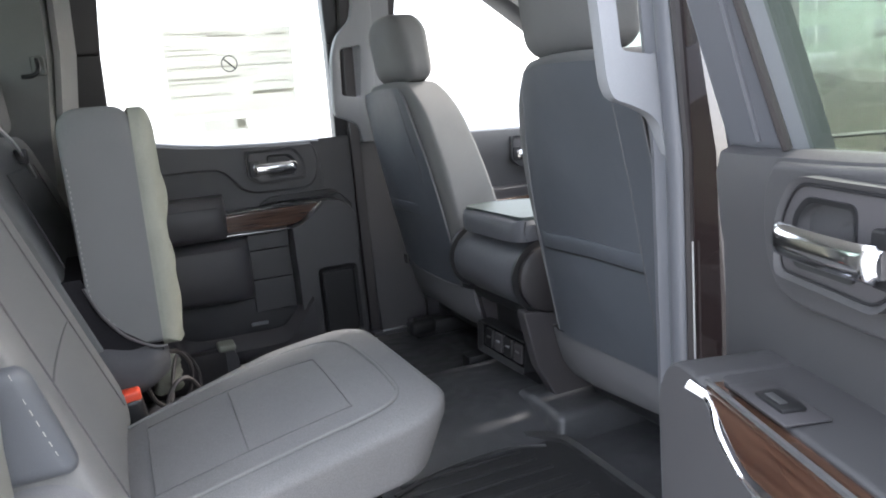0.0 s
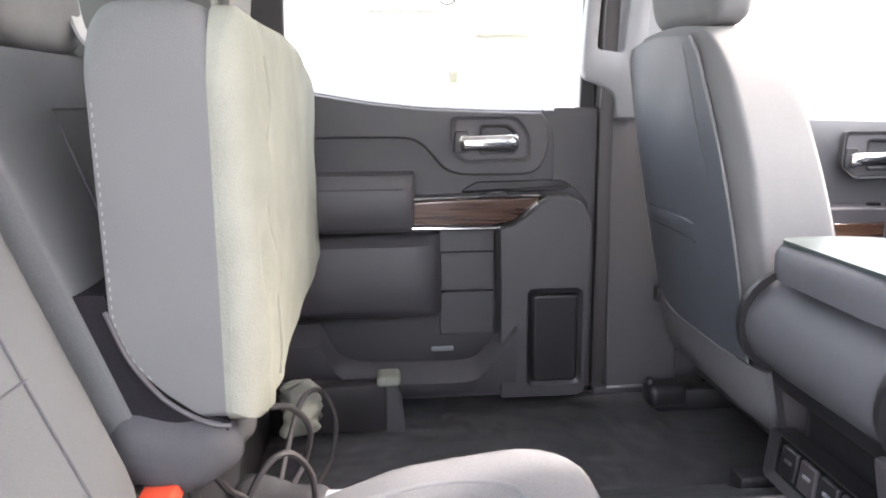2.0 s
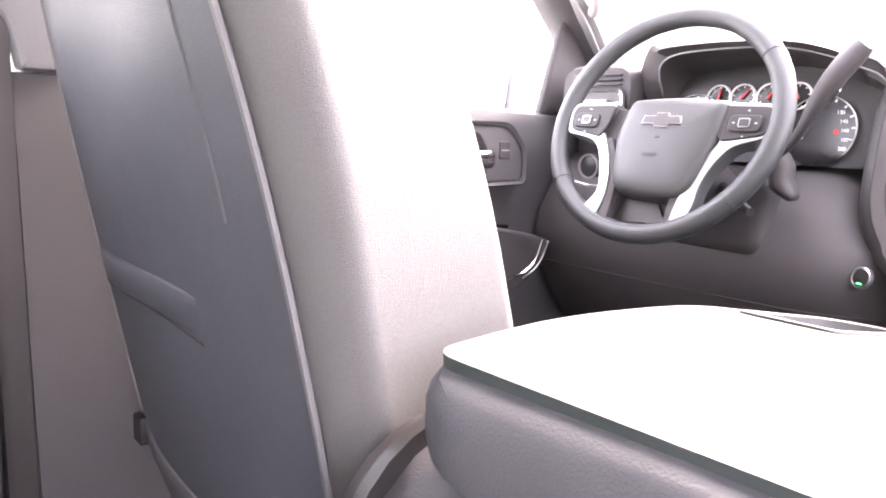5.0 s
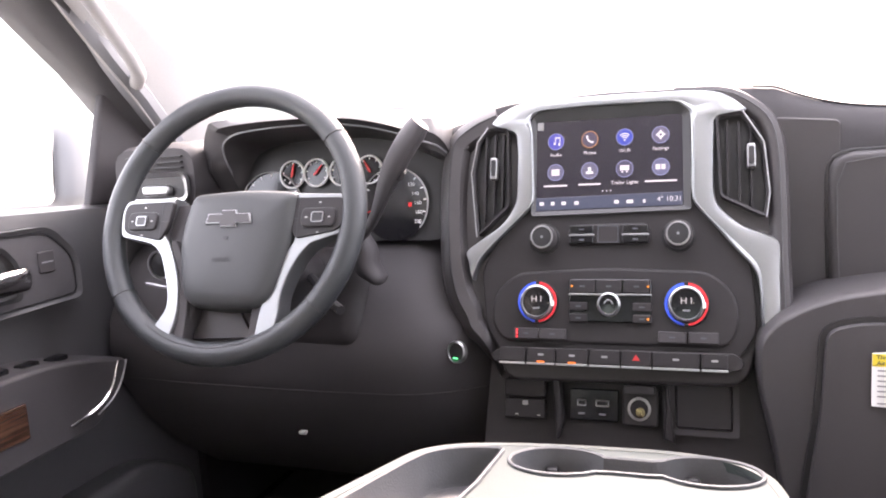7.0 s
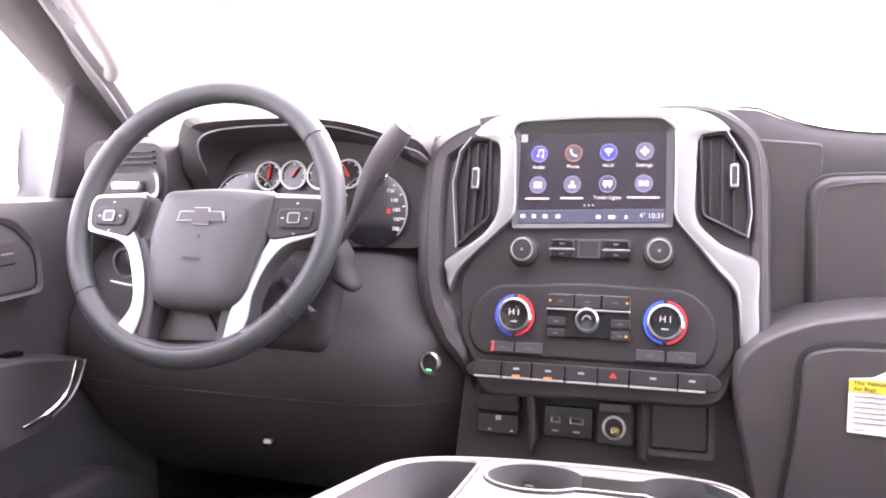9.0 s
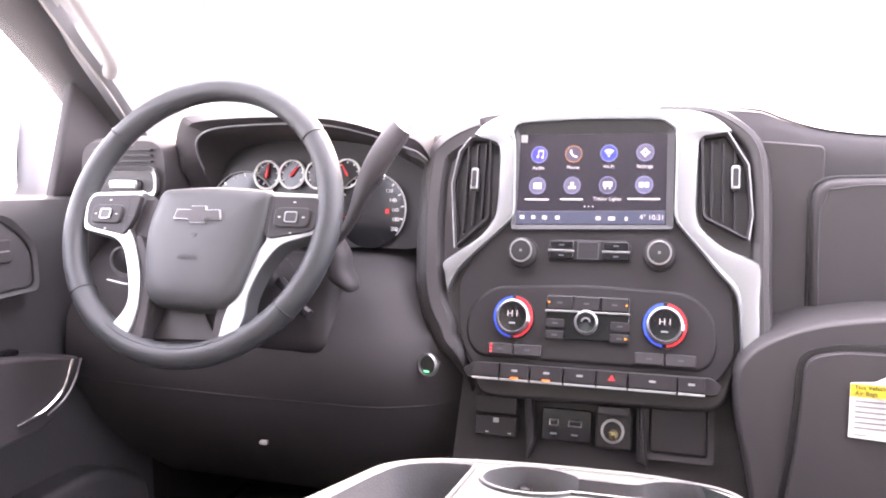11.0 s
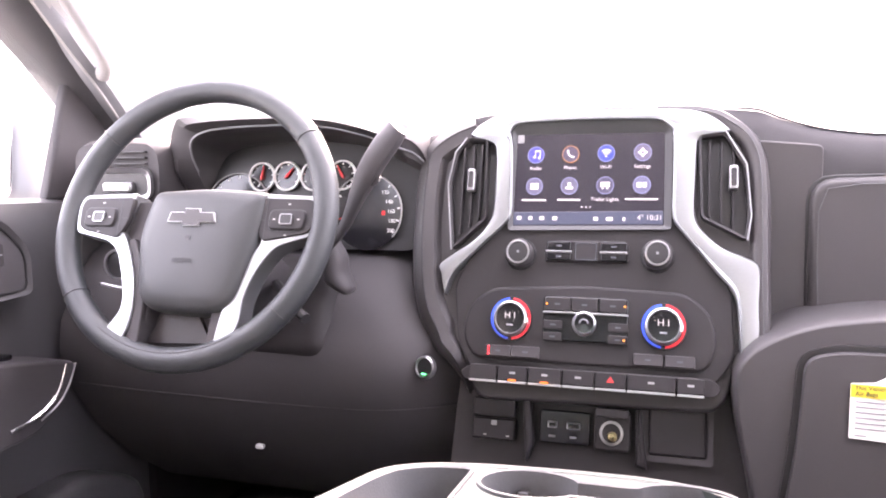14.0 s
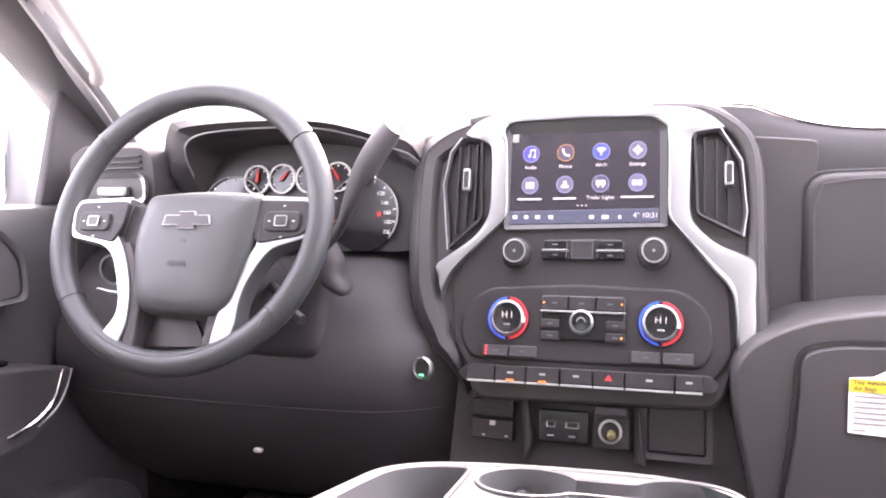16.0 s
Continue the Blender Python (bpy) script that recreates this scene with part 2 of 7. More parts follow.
def rounded(points, r, n=4):
    """A polygon with its corners rounded: r is one radius or one for each corner."""
    out, k = [], len(points)
    for i, p in enumerate(points):
        p = Vector(p)
        a, b = Vector(points[i - 1]) - p, Vector(points[(i + 1) % k]) - p
        rad = r[i] if isinstance(r, (list, tuple)) else r
        rad = min(rad, a.length * 0.49, b.length * 0.49)
        if rad <= 1e-6:
            out.append(tuple(p))
            continue
        s, e = p + a.normalized() * rad, p + b.normalized() * rad
        for j in range(n + 1):
            t = j / n
            out.append(tuple(s * (1 - t) ** 2 + p * 2 * t * (1 - t) + e * t * t))
    return out


def rrect(u0, v0, u1, v1, r, n=4):
    return rounded([(u0, v0), (u1, v0), (u1, v1), (u0, v1)], r, n)


def mapped(bm, fn):
    if fn:
        for v in bm.verts:
            v.co = fn(*v.co)
    return bm


def inset(poly, d):
    """The polygon moved inwards by d, corner by corner."""
    k = len(poly)
    area = sum(poly[i][0] * poly[(i + 1) % k][1] - poly[(i + 1) % k][0] * poly[i][1] for i in range(k))
    sgn = 1.0 if area > 0 else -1.0
    out = []
    for i, p in enumerate(poly):
        p, a, b = Vector(p), Vector(poly[i - 1]), Vector(poly[(i + 1) % k])
        e, f = p - a, b - p
        n1 = Vector((-e.y, e.x)).normalized() * sgn if e.length > 1e-7 else Vector((0, 0))
        n2 = Vector((-f.y, f.x)).normalized() * sgn if f.length > 1e-7 else Vector((0, 0))
        n = n1 + n2
        if n.length < 1e-6:
            out.append(tuple(p))
            continue
        n.normalize()
        out.append(tuple(p + n * d / max(0.5, n.dot(n1) if n1.length else 1.0)))
    return out


def tightest(poly):
    """The least radius among the polygon's rounded convex corners."""
    k = len(poly)
    area = sum(poly[i][0] * poly[(i + 1) % k][1] - poly[(i + 1) % k][0] * poly[i][1] for i in range(k))
    sgn, least = (1.0 if area > 0 else -1.0), 1.0
    for i in range(k):
        p, a, b = Vector(poly[i]), Vector(poly[i - 1]), Vector(poly[(i + 1) % k])
        e, f = p - a, b - p
        turn = math.atan2(e.x * f.y - e.y * f.x, e.dot(f)) * sgn
        if 0.02 < turn < 0.9:
            least = min(least, min(e.length, f.length) / turn)
    return least


def slab(poly, w0, w1, bev=0.0, fn=None, seg=2, back=True):
    """A polygon in (u, v) with thickness from w0 to w1, its front edge rounded over."""
    poly = [tuple(p)[:2] for p in poly]
    poly = [p for i, p in enumerate(poly) if (Vector(p) - Vector(poly[i - 1])).length > 1e-6]
    rings = [(poly, w0)]
    if bev:
        bev = min(bev, abs(w1 - w0) * 0.95)
        side = min(bev, 0.8 * tightest(poly))
        up = 1.0 if w1 > w0 else -1.0
        for j in range(seg + 2):
            t = math.pi / 2 * j / (seg + 1)
            rings.append((inset(poly, side * (1 - math.cos(t))) if j else poly, w1 - up * bev * (1 - math.sin(t))))
        rings.append((inset(poly, side * 1.15), w1))
    else:
        rings.append((poly, w1))
    return loft([[(u, v, w) for u, v in ring] for ring, w in rings], fn, cap=True if back else "end")


def plate(outer, holes, w0, w1, bev=0.0, fn=None):
    """A slab with holes through it, its front edges rounded over."""
    bm = bmesh.new()
    front, rear = [], []
    for k, ring in enumerate([outer] + list(holes)):
        d = 1.0 if k == 0 else -1.0
        steps = [(0.0, w0), (0.0, w1 - bev), (0.3, w1 - bev * 0.3), (1.0, w1)] if bev else [(0.0, w0), (0.0, w1)]
        rows = [[bm.verts.new((u, v, w)) for u, v in (inset(ring, d * bev * f) if f else ring)] for f, w in steps]
        n = len(ring)
        for a, b in zip(rows, rows[1:]):
            for i in range(n):
                bm.faces.new((a[i], a[(i + 1) % n], b[(i + 1) % n], b[i]))
        front += [bm.edges.get((rows[-1][i], rows[-1][(i + 1) % n])) for i in range(n)]
        rear += [bm.edges.get((rows[0][i], rows[0][(i + 1) % n])) for i in range(n)]
    bmesh.ops.triangle_fill(bm, edges=front, use_beauty=True, use_dissolve=False)
    bmesh.ops.triangle_fill(bm, edges=rear, use_beauty=True, use_dissolve=False)
    return mapped(bm, fn)


def frame_slab(outer, inner, w0, w1, fn=None, lip=None):
    """A frame between two polygons of as many corners. lip: the inner edge's own depth."""
    bm = bmesh.new()
    lip = w1 if lip is None else lip
    k = len(outer)
    a = [bm.verts.new((u, v, w0)) for u, v in outer]
    b = [bm.verts.new((u, v, w1)) for u, v in outer]
    c = [bm.verts.new((u, v, lip)) for u, v in inner]
    d = [bm.verts.new((u, v, w0)) for u, v in inner]
    for i in range(k):
        j = (i + 1) % k
        for p, q in ((a, b), (b, c), (c, d), (d, a)):
            bm.faces.new((p[i], p[j], q[j], q[i]))
    return mapped(bm, fn)


def loft(loops, fn=None, cap=True, closed=True):
    """Skin over loops of points with equal counts."""
    bm = bmesh.new()
    rows = [[bm.verts.new(p) for p in loop] for loop in loops]
    k = len(rows[0])
    for r, s in zip(rows, rows[1:]):
        for i in range(k if closed else k - 1):
            j = (i + 1) % k
            bm.faces.new((r[i], r[j], s[j], s[i]))
    if cap and closed:
        if cap != "end":
            bm.faces.new(rows[0])
        bm.faces.new(rows[-1])
    return mapped(bm, fn)


def pill(sx, sy, sz, r, cuts=10, fn=None):
    """A box with rounded edges, finely cut, so that fn can shape it. Centre at the origin."""
    bm = bmesh.new()
    h = Vector((sx / 2, sy / 2, sz / 2))
    rr = Vector([min(r, c * 0.98) for c in h])
    seen = {}

    def vert(p):
        key = tuple(round(c, 5) for c in p)
        if key not in seen:
            core = Vector([max(-(h[i] - rr[i]), min(h[i] - rr[i], p[i])) for i in range(3)])
            off = Vector([(p[i] - core[i]) / rr[i] for i in range(3)])
            if off.length > 1e-9:
                most = max(abs(c) for c in off)
                off = off.normalized() * most
            seen[key] = bm.verts.new(Vector([core[i] + off[i] * rr[i] for i in range(3)]))
        return seen[key]

    def steps(i):
        inner = h[i] - rr[i]
        edge = [inner + rr[i] * math.tan(math.pi / 4 * j / 3) for j in range(4)]
        mid = [-inner + 2 * inner * j / cuts for j in range(cuts + 1)]
        return [-e for e in reversed(edge[1:])] + mid + edge[1:]

    for axis in range(3):
        u, v = (axis + 1) % 3, (axis + 2) % 3
        us, vs = steps(u), steps(v)
        for side in (-1, 1):
            for i in range(len(us) - 1):
                for j in range(len(vs) - 1):
                    quad = []
                    for a, b in ((i, j), (i + 1, j), (i + 1, j + 1), (i, j + 1)):
                        p = [0, 0, 0]
                        p[axis], p[u], p[v] = side * h[axis], us[a], vs[b]
                        quad.append(vert(p))
                    if len(set(quad)) == 4:
                        bm.faces.new(quad)
    return mapped(bm, fn)


def block(x0, y0, z0, x1, y1, z1, bev=0.004, seg=2, fn=None):
    bm = bmesh.new()
    bmesh.ops.create_cube(bm, size=1.0)
    for v in bm.verts:
        v.co = Vector(((x0 + x1) / 2 + v.co.x * (x1 - x0), (y0 + y1) / 2 + v.co.y * (y1 - y0), (z0 + z1) / 2 + v.co.z * (z1 - z0)))
    if bev:
        bmesh.ops.bevel(bm, geom=list(bm.edges), offset=bev, segments=seg, profile=0.5, affect='EDGES')
    return mapped(bm, fn)


def tube(path, r, n=8, fn=None, closed=False, flat=1.0):
    """A round bar along a path; r is one radius or one for each point."""
    pts = [Vector(p) for p in path]
    k = len(pts)
    loops, side = [], None
    for i, p in enumerate(pts):
        a = pts[i - 1] if (i or closed) else p
        b = pts[(i + 1) % k] if (i < k - 1 or closed) else p
        t = (b - a).normalized()
        if side is None:
            side = t.orthogonal().normalized()
        side = (side - t * side.dot(t)).normalized()
        up = t.cross(side)
        rad = r[i] if isinstance(r, (list, tuple)) else r
        loops.append([p + (side * math.cos(2 * math.pi * j / n) + up * math.sin(2 * math.pi * j / n) * flat) * rad for j in range(n)])
    if closed:
        loops.append(loops[0])
    return loft(loops, fn, cap=not closed)


def lathe(profile, n=28, fn=None, cap=True):
    """Turned about w: profile of (radius, w). Without caps the profile is closed to a ring."""
    profile = list(profile) if cap else list(profile) + [profile[0]]
    return loft([[(r * math.cos(2 * math.pi * j / n), r * math.sin(2 * math.pi * j / n), w) for j in range(n)] for r, w in profile], fn, cap)


def arc_band(r0, r1, a0, a1, w0, w1, fn, n=20):
    """A flat band of a ring between two angles, in degrees."""
    pts = [(r1 * math.cos(radians(a0 + (a1 - a0) * i / n)), r1 * math.sin(radians(a0 + (a1 - a0) * i / n))) for i in range(n + 1)]
    pts += [(r0 * math.cos(radians(a1 - (a1 - a0) * i / n)), r0 * math.sin(radians(a1 - (a1 - a0) * i / n))) for i in range(n + 1)]
    return slab(pts, w0, w1, 0, fn)


def smooth(points, n=6):
    """A Catmull-Rom line through the points."""
    p = [Vector(q) for q in points]
    p = [p[0] * 2 - p[1]] + p + [p[-1] * 2 - p[-2]]
    out = []
    for i in range(1, len(p) - 2):
        for j in range(n):
            t = j / n
            out.append(0.5 * ((2 * p[i]) + (p[i + 1] - p[i - 1]) * t + (2 * p[i - 1] - 5 * p[i] + 4 * p[i + 1] - p[i + 2]) * t * t + (3 * p[i] - p[i - 1] - 3 * p[i + 1] + p[i + 2]) * t ** 3))
    return out + [p[-2]]


def writing(name, body, size, m, mat, parent, label=""):
    cu = bpy.data.curves.new(name, 'FONT')
    cu.body, cu.size, cu.align_x, cu.align_y, cu.extrude = body, size, 'CENTER', 'CENTER', 0.0002
    cu.materials.append(mat)
    ob = new(name, cu)
    ob.parent = parent
    ob.matrix_local = m
    if label:
        ob["label"] = label
    return ob


FLOOR = 0.05

# ---------- the cab's shell ----------
tagged(finish("ground", block(-400, -400, -0.75, 400, 400, -0.65, 0), CONCRETE), "pale concrete parking lot around the truck", "ground", kind="structure")
tagged(finish("floor", block(-1.10, -0.76, FLOOR - 0.08, 1.40, 0.76, FLOOR, 0.01), FLOORING), "black cab floor covering", "floor", kind="structure")


tagged(finish("floor_tunnel", loft([[(x, -0.30, FLOOR - 0.01), (x, -0.17, FLOOR + 0.045), (x, -0.10, FLOOR + 0.055), (x, 0.10, FLOOR + 0.055), (x, 0.17, FLOOR + 0.045), (x, 0.30, FLOOR - 0.01)] for x in (-0.62, -0.2, 0.2, 0.7, 1.1, 1.38)], closed=True), FLOORING), "black covered hump along the cab floor", "floor", kind="structure")
tagged(finish("floor_collar", pill(0.26, 0.20, 0.085, 0.018, 5, lambda x, y, z: Vector((0.245 + x * (1 - 0.8 * z), -0.185 + y * (1 - 1.2 * z), FLOOR + 0.022 + z))), FLOORING), "black moulded collar of the floor covering round the console leg", "floor", kind="structure")
ROOF_Z = 1.24
tagged(finish("ceiling", loft([[(x, y, z + 0.02 - 0.05 * (y / 0.62) ** 2) for y, z in [(-0.66, ROOF_Z), (-0.5, ROOF_Z), (-0.2, ROOF_Z), (0.2, ROOF_Z), (0.5, ROOF_Z), (0.66, ROOF_Z), (0.66, ROOF_Z + 0.07), (-0.66, ROOF_Z + 0.07)]] for x in (-1.10, -0.6, 0.0, 0.40)]), HEADLINER), "light grey cloth headliner", "ceiling", kind="structure")
tagged(finish("wall_rear", frame_slab(rrect(-0.80, -0.10, 0.80, 1.32, 0.05), rrect(-0.58, 0.80, 0.58, 1.16, 0.06), 0, 0.06, lambda u, v, w: Vector((-1.09 - w, u, v))), TRIM_MID), "grey back wall of the cab", "wall", kind="structure")
win = tagged(finish("window_1", slab(rrect(-0.585, 0.795, 0.585, 1.165, 0.06), 0.02, 0.026, 0, lambda u, v, w: Vector((-1.09 - w, u, v))), TINT), "tinted rear window", "window", kind="structure")
win.visible_shadow = False
tagged(finish("wall_front", block(1.36, -0.80, -0.10, 1.40, 0.80, 0.70, 0.01), PLASTIC_BLACK), "black firewall under the windshield", "wall", kind="structure")


def windshield():
    """Glass from the dash's far end to the roof, bowed across."""
    loops = []
    for t in (0, 0.33, 0.66, 1.0):
        x, z, h = 1.48 - 1.06 * t, 0.74 + 0.50 * t, 0.80 - 0.16 * t
        loops.append([(x - 0.10 * (y / 0.8) ** 2, y * h / 0.8, z) for y in [-0.8 + 0.2 * i for i in range(9)]])
    ob = finish("window_2", loft(loops, closed=False), CLEAR)
    ob.visible_shadow = False
    sm = ob.modifiers.new("thick", 'SOLIDIFY')
    sm.thickness = 0.005
    return tagged(ob, "clear curved windshield", "windshield", kind="structure")


windshield()
for side, y0, y1 in (("left", 0.735, 0.80), ("right", -0.80, -0.735)):
    tagged(finish("wall_kick_" + side, block(1.085, y0, -0.05, 1.40, y1, 0.70, 0.004), PLASTIC_BLACK), "black kick panel beside the footwell", "wall", kind="structure")
tagged(finish("cowl", block(1.30, -0.86, 0.62, 1.66, 0.86, 0.735, 0.02), PLASTIC_BLACK), "black cowl below the windshield", "cowl", kind="structure")
tagged(finish("hood", pill(1.25, 1.75, 0.14, 0.06, 8, lambda x, y, z: Vector((x + 2.2, y, z + 0.56 - 0.03 * x - 0.05 * (y / 0.9) ** 2))), PAINT), "dark brown painted hood", "hood", kind="structure")
tagged(finish("trim", block(0.36, -0.64, ROOF_Z - 0.05, 0.50, 0.64, ROOF_Z + 0.06, 0.02), HEADLINER), "light header trim above the windshield", "trim", kind="structure")


def pillars(s):
    """The side's pillars and roof rail; s is 1 on the driver's side."""
    side = "driver" if s > 0 else "passenger"
    M = lambda x, y, z: Vector((x, s * y, z))
    a = thing("pillar_a_" + side, "slanting windshield pillar with light inner trim", "pillar", kind="structure")
    path = [(1.14, 0.760, 0.66), (1.06, 0.735, 0.785), (0.95, 0.715, 0.872), (0.70, 0.665, 1.03), (0.42, 0.615, 1.20)]
    loops = []
    for x, y, z in path:
        loops.append([(x - 0.045, y + 0.060, z - 0.006), (x - 0.040, y + 0.020, z - 0.002), (x - 0.030, y - 0.004, z + 0.002), (x - 0.004, y - 0.014, z + 0.008), (x + 0.055, y + 0.03, z + 0.03), (x + 0.0, y + 0.085, z + 0.03)])
    part("inner_trim", loft(loops, M), PLASTIC, a)
    loops = [[(x - 0.006, y - 0.0150, z + 0.008), (x + 0.040, y - 0.034, z + 0.020), (x + 0.095, y - 0.040, z + 0.045), (x + 0.10, y + 0.02, z + 0.055), (x + 0.05, y + 0.02, z + 0.03)] for x, y, z in path]
    part("light_edge", loft(loops, M), TRIM_LIGHT, a, "pale grey windshield edge trim")
    left = smooth([(1.075, 0.735, 0.752), (0.98, 0.712, 0.826), (0.917, 0.706, 0.8764), (0.859, 0.698, 0.922), (0.70, 0.660, 1.03), (0.42, 0.610, 1.20)], 3)
    right = smooth([(1.095, 0.722, 0.766), (1.002, 0.700, 0.836), (0.940, 0.694, 0.888), (0.886, 0.688, 0.948), (0.735, 0.652, 1.065), (0.46, 0.602, 1.238)], 3)
    part("pillar_cover", loft([[(p.x, p.y + 0.010, p.z), (p.x, p.y - 0.006, p.z), (p.x * 0.6 + q.x * 0.4, p.y * 0.6 + q.y * 0.4 - 0.012, p.z * 0.6 + q.z * 0.4), (q.x, q.y - 0.006, q.z), (q.x + 0.02, q.y + 0.012, q.z + 0.012)] for p, q in zip(left, right)], M), TRIM_MID, a, "grey moulded pillar cover")
    part("trim_ridge", tube([M(p.x, p.y - 0.006, p.z) for p in left], 0.0022, 6), TRIM_LIGHT, a, "thin pale ridge along the trim")
    if s > 0:
        bar = smooth([(0.64, 0.655, 1.075), (0.70, 0.634, 1.060), (0.80, 0.640, 0.985), (0.88, 0.655, 0.925), (0.940, 0.664, 0.868), (0.968, 0.690, 0.850)], 4)
        part("grab_handle", tube([M(*p) for p in bar], 0.011, 10), TRIM_LIGHT, a, "pale grab handle on the pillar")
    b = thing("pillar_b_" + side, "grey middle pillar with a pale grab handle and sill plate", "pillar", kind="structure")
    dx = 0.0 if s > 0 else -0.030
    part("upper_trim", loft([[(0.078 - lean, 0.765, z), (0.090 - lean, y, z), (0.190 - lean * 0.4, y, z), (0.21, 0.745, z), (0.175, 0.83, z), (0.078 - lean, 0.83, z)] for z, y, lean in ((0.6882, 0.735, 0.0), (0.85, 0.72, 0.004), (1.0, 0.70, 0.01), (1.25, 0.655, 0.02))], M), TRIM_MID, b)
    part("lower_trim", loft([[(0.050, 0.77, z), (0.062, y, z), (0.225, y, z), (0.245, 0.745, z), (0.18, 0.83, z), (0.05, 0.83, z)] for z, y in ((FLOOR, 0.70), (0.12, 0.71), (0.3, 0.722), (0.6878, 0.732))], M), TRIM_SIDE if s < 0 else PLASTIC, b)
    ridged = [(0.060, 0.697), (0.040, 0.700), (0.032, 0.706), (0.030, 0.715), (0.035, 0.724), (0.036, 0.731), (0.030, 0.740), (0.028, 0.752), (0.033, 0.762), (0.042, 0.768), (0.060, 0.769)]
    ridged = ridged if s < 0 else [(x, 0.722 + (y - 0.697) * 0.65) for x, y in ridged]
    part("opening_trim", loft([[(x, y - lean, z) for x, y in ridged] for z, lean in ((0.03, 0.0), (0.30, 0.0), (0.69, 0.0), (0.95, 0.022), (1.22, 0.050))], M), TRIM_SIDE if s < 0 else SEAL, b, "ridged trim round the door opening")
    part("door_seal", tube([M(0.036, 0.777, z) for z in (0.045, 0.2, 0.4, 0.7)] + [M(0.030, 0.735, 1.18)], 0.008, 8), SEAL, b, "black rubber door seal")
    part("painted_jamb", loft([[(0.034, 0.781 - d, z), (0.045, 0.772 - d, z), (0.05, w - d, z), (0.03, w - d, z)] for z, w, d in ((0.0, 0.80, 0.0), (0.15, 0.825, 0.0), (0.45, 0.838, 0.0), (0.7, 0.832, 0.0), (0.85, 0.815, 0.012), (1.22, 0.80, 0.045))], M), PAINT, b, "dark brown painted jamb")
    part("jamb_edge", tube([M(0.029, 0.788, z) for z in (0.02, 0.2, 0.4, 0.58)], 0.0014, 6), TRIM_LIGHT, b, "thin pale edge line")
    grip = rounded([(0.118, 1.15), (0.066, 1.15), (0.050, 1.058), (0.002, 1.014), (-0.018, 0.95), (-0.020, 0.800), (-0.013, 0.776), (0.026, 0.762), (0.056, 0.744), (0.066, 0.690), (0.118, 0.690)], [0.0, 0.01, 0.02, 0.02, 0.03, 0.02, 0.01, 0.02, 0.02, 0.006, 0.0], 4)
    hole = rounded([(0.012, 0.975), (0.010, 0.838), (0.068, 0.830), (0.076, 0.984)], 0.010, 4)
    part("grab_handle", plate(grip, [hole], -0.012, 0.014, 0.007, lambda u, v, w: M(u + dx, 0.722 - 0.15 * max(0.0, v - 0.72) - w, v)), TRIM_MID, b, "pale grey moulded grab handle")
    part("sill_plate", block(0.03, 0.700, FLOOR - 0.003, 0.30, 0.76, FLOOR + 0.018, 0.005, fn=M), PLASTIC, b, "scuffed dark sill plate")
    part("plate_edge", block(0.06, 0.694, FLOOR + 0.015, 0.29, 0.700, FLOOR + 0.021, 0.002, fn=M), SILVER, b)
    c = thing("pillar_c_" + side, "light trimmed rear corner pillar of the cab", "pillar", kind="structure")
    part("inner_trim", loft([[(-1.10, 0.70 - d, z), (f - 0.02, 0.70 - d, z), (f, 0.75, z), (f, 0.83, z), (-1.10, 0.83, z)] for z, f, d in ((FLOOR, -0.80, 0), (0.5, -0.80, 0), (0.80, -0.78, 0.02), (1.0, -0.755, 0.04), (1.25, -0.74, 0.07))], M), TRIM_PILLAR, c)
    lip = 0.048 if s > 0 else 0.024
    part("light_edge", loft([[(f - 0.006, 0.735 - d, z), (f + 0.010, 0.727 - d, z), (f + lip, 0.757 - d, z), (f - 0.005, 0.775 - d, z)] for z, f, d in ((0.70, -0.792, 0), (0.85, -0.775, 0.015), (1.0, -0.755, 0.035), (1.22, -0.745, 0.06))], M), TRIM_LIGHT if s > 0 else TRIM_DARK, c, "weatherstrip cover")
    if s > 0:
        hook = thing("coat_hook", "small black coat hook on the rear pillar", "hook")
        part("base", slab(rrect(-0.816, 0.950, -0.782, 1.000, 0.010), 0.0, 0.012, 0.004, lambda u, v, w: Vector((u, 0.665 - w, v))), TRIM_PILLAR, hook, "grey hook base")
        part("prong", tube(smooth([(-0.800, 0.655, 0.990), (-0.798, 0.640, 0.975), (-0.800, 0.630, 0.958), (-0.815, 0.632, 0.948), (-0.838, 0.640, 0.947)], 4), 0.006, 8), PLASTIC_BLACK, hook)
    rail = thing("roof_rail_" + side, "light roof rail above the doors", "roof rail", kind="structure")
    part("cover", loft([[(x, 0.60, ROOF_Z - 0.02), (x, 0.665, 1.185), (x, 0.72, 1.195), (x, 0.74, 1.30), (x, 0.60, 1.31)] for x in (-1.10, -0.5, 0.1, 0.44)], M), HEADLINER, rail)
    sill = thing("sill_" + side, "dark rocker sill below the doors", "sill", kind="structure")
    part("rocker", block(-0.80, 0.72, -0.12, 1.36, 0.84, FLOOR + 0.004, 0.012, fn=M), PAINT, sill)


pillars(1)
pillars(-1)


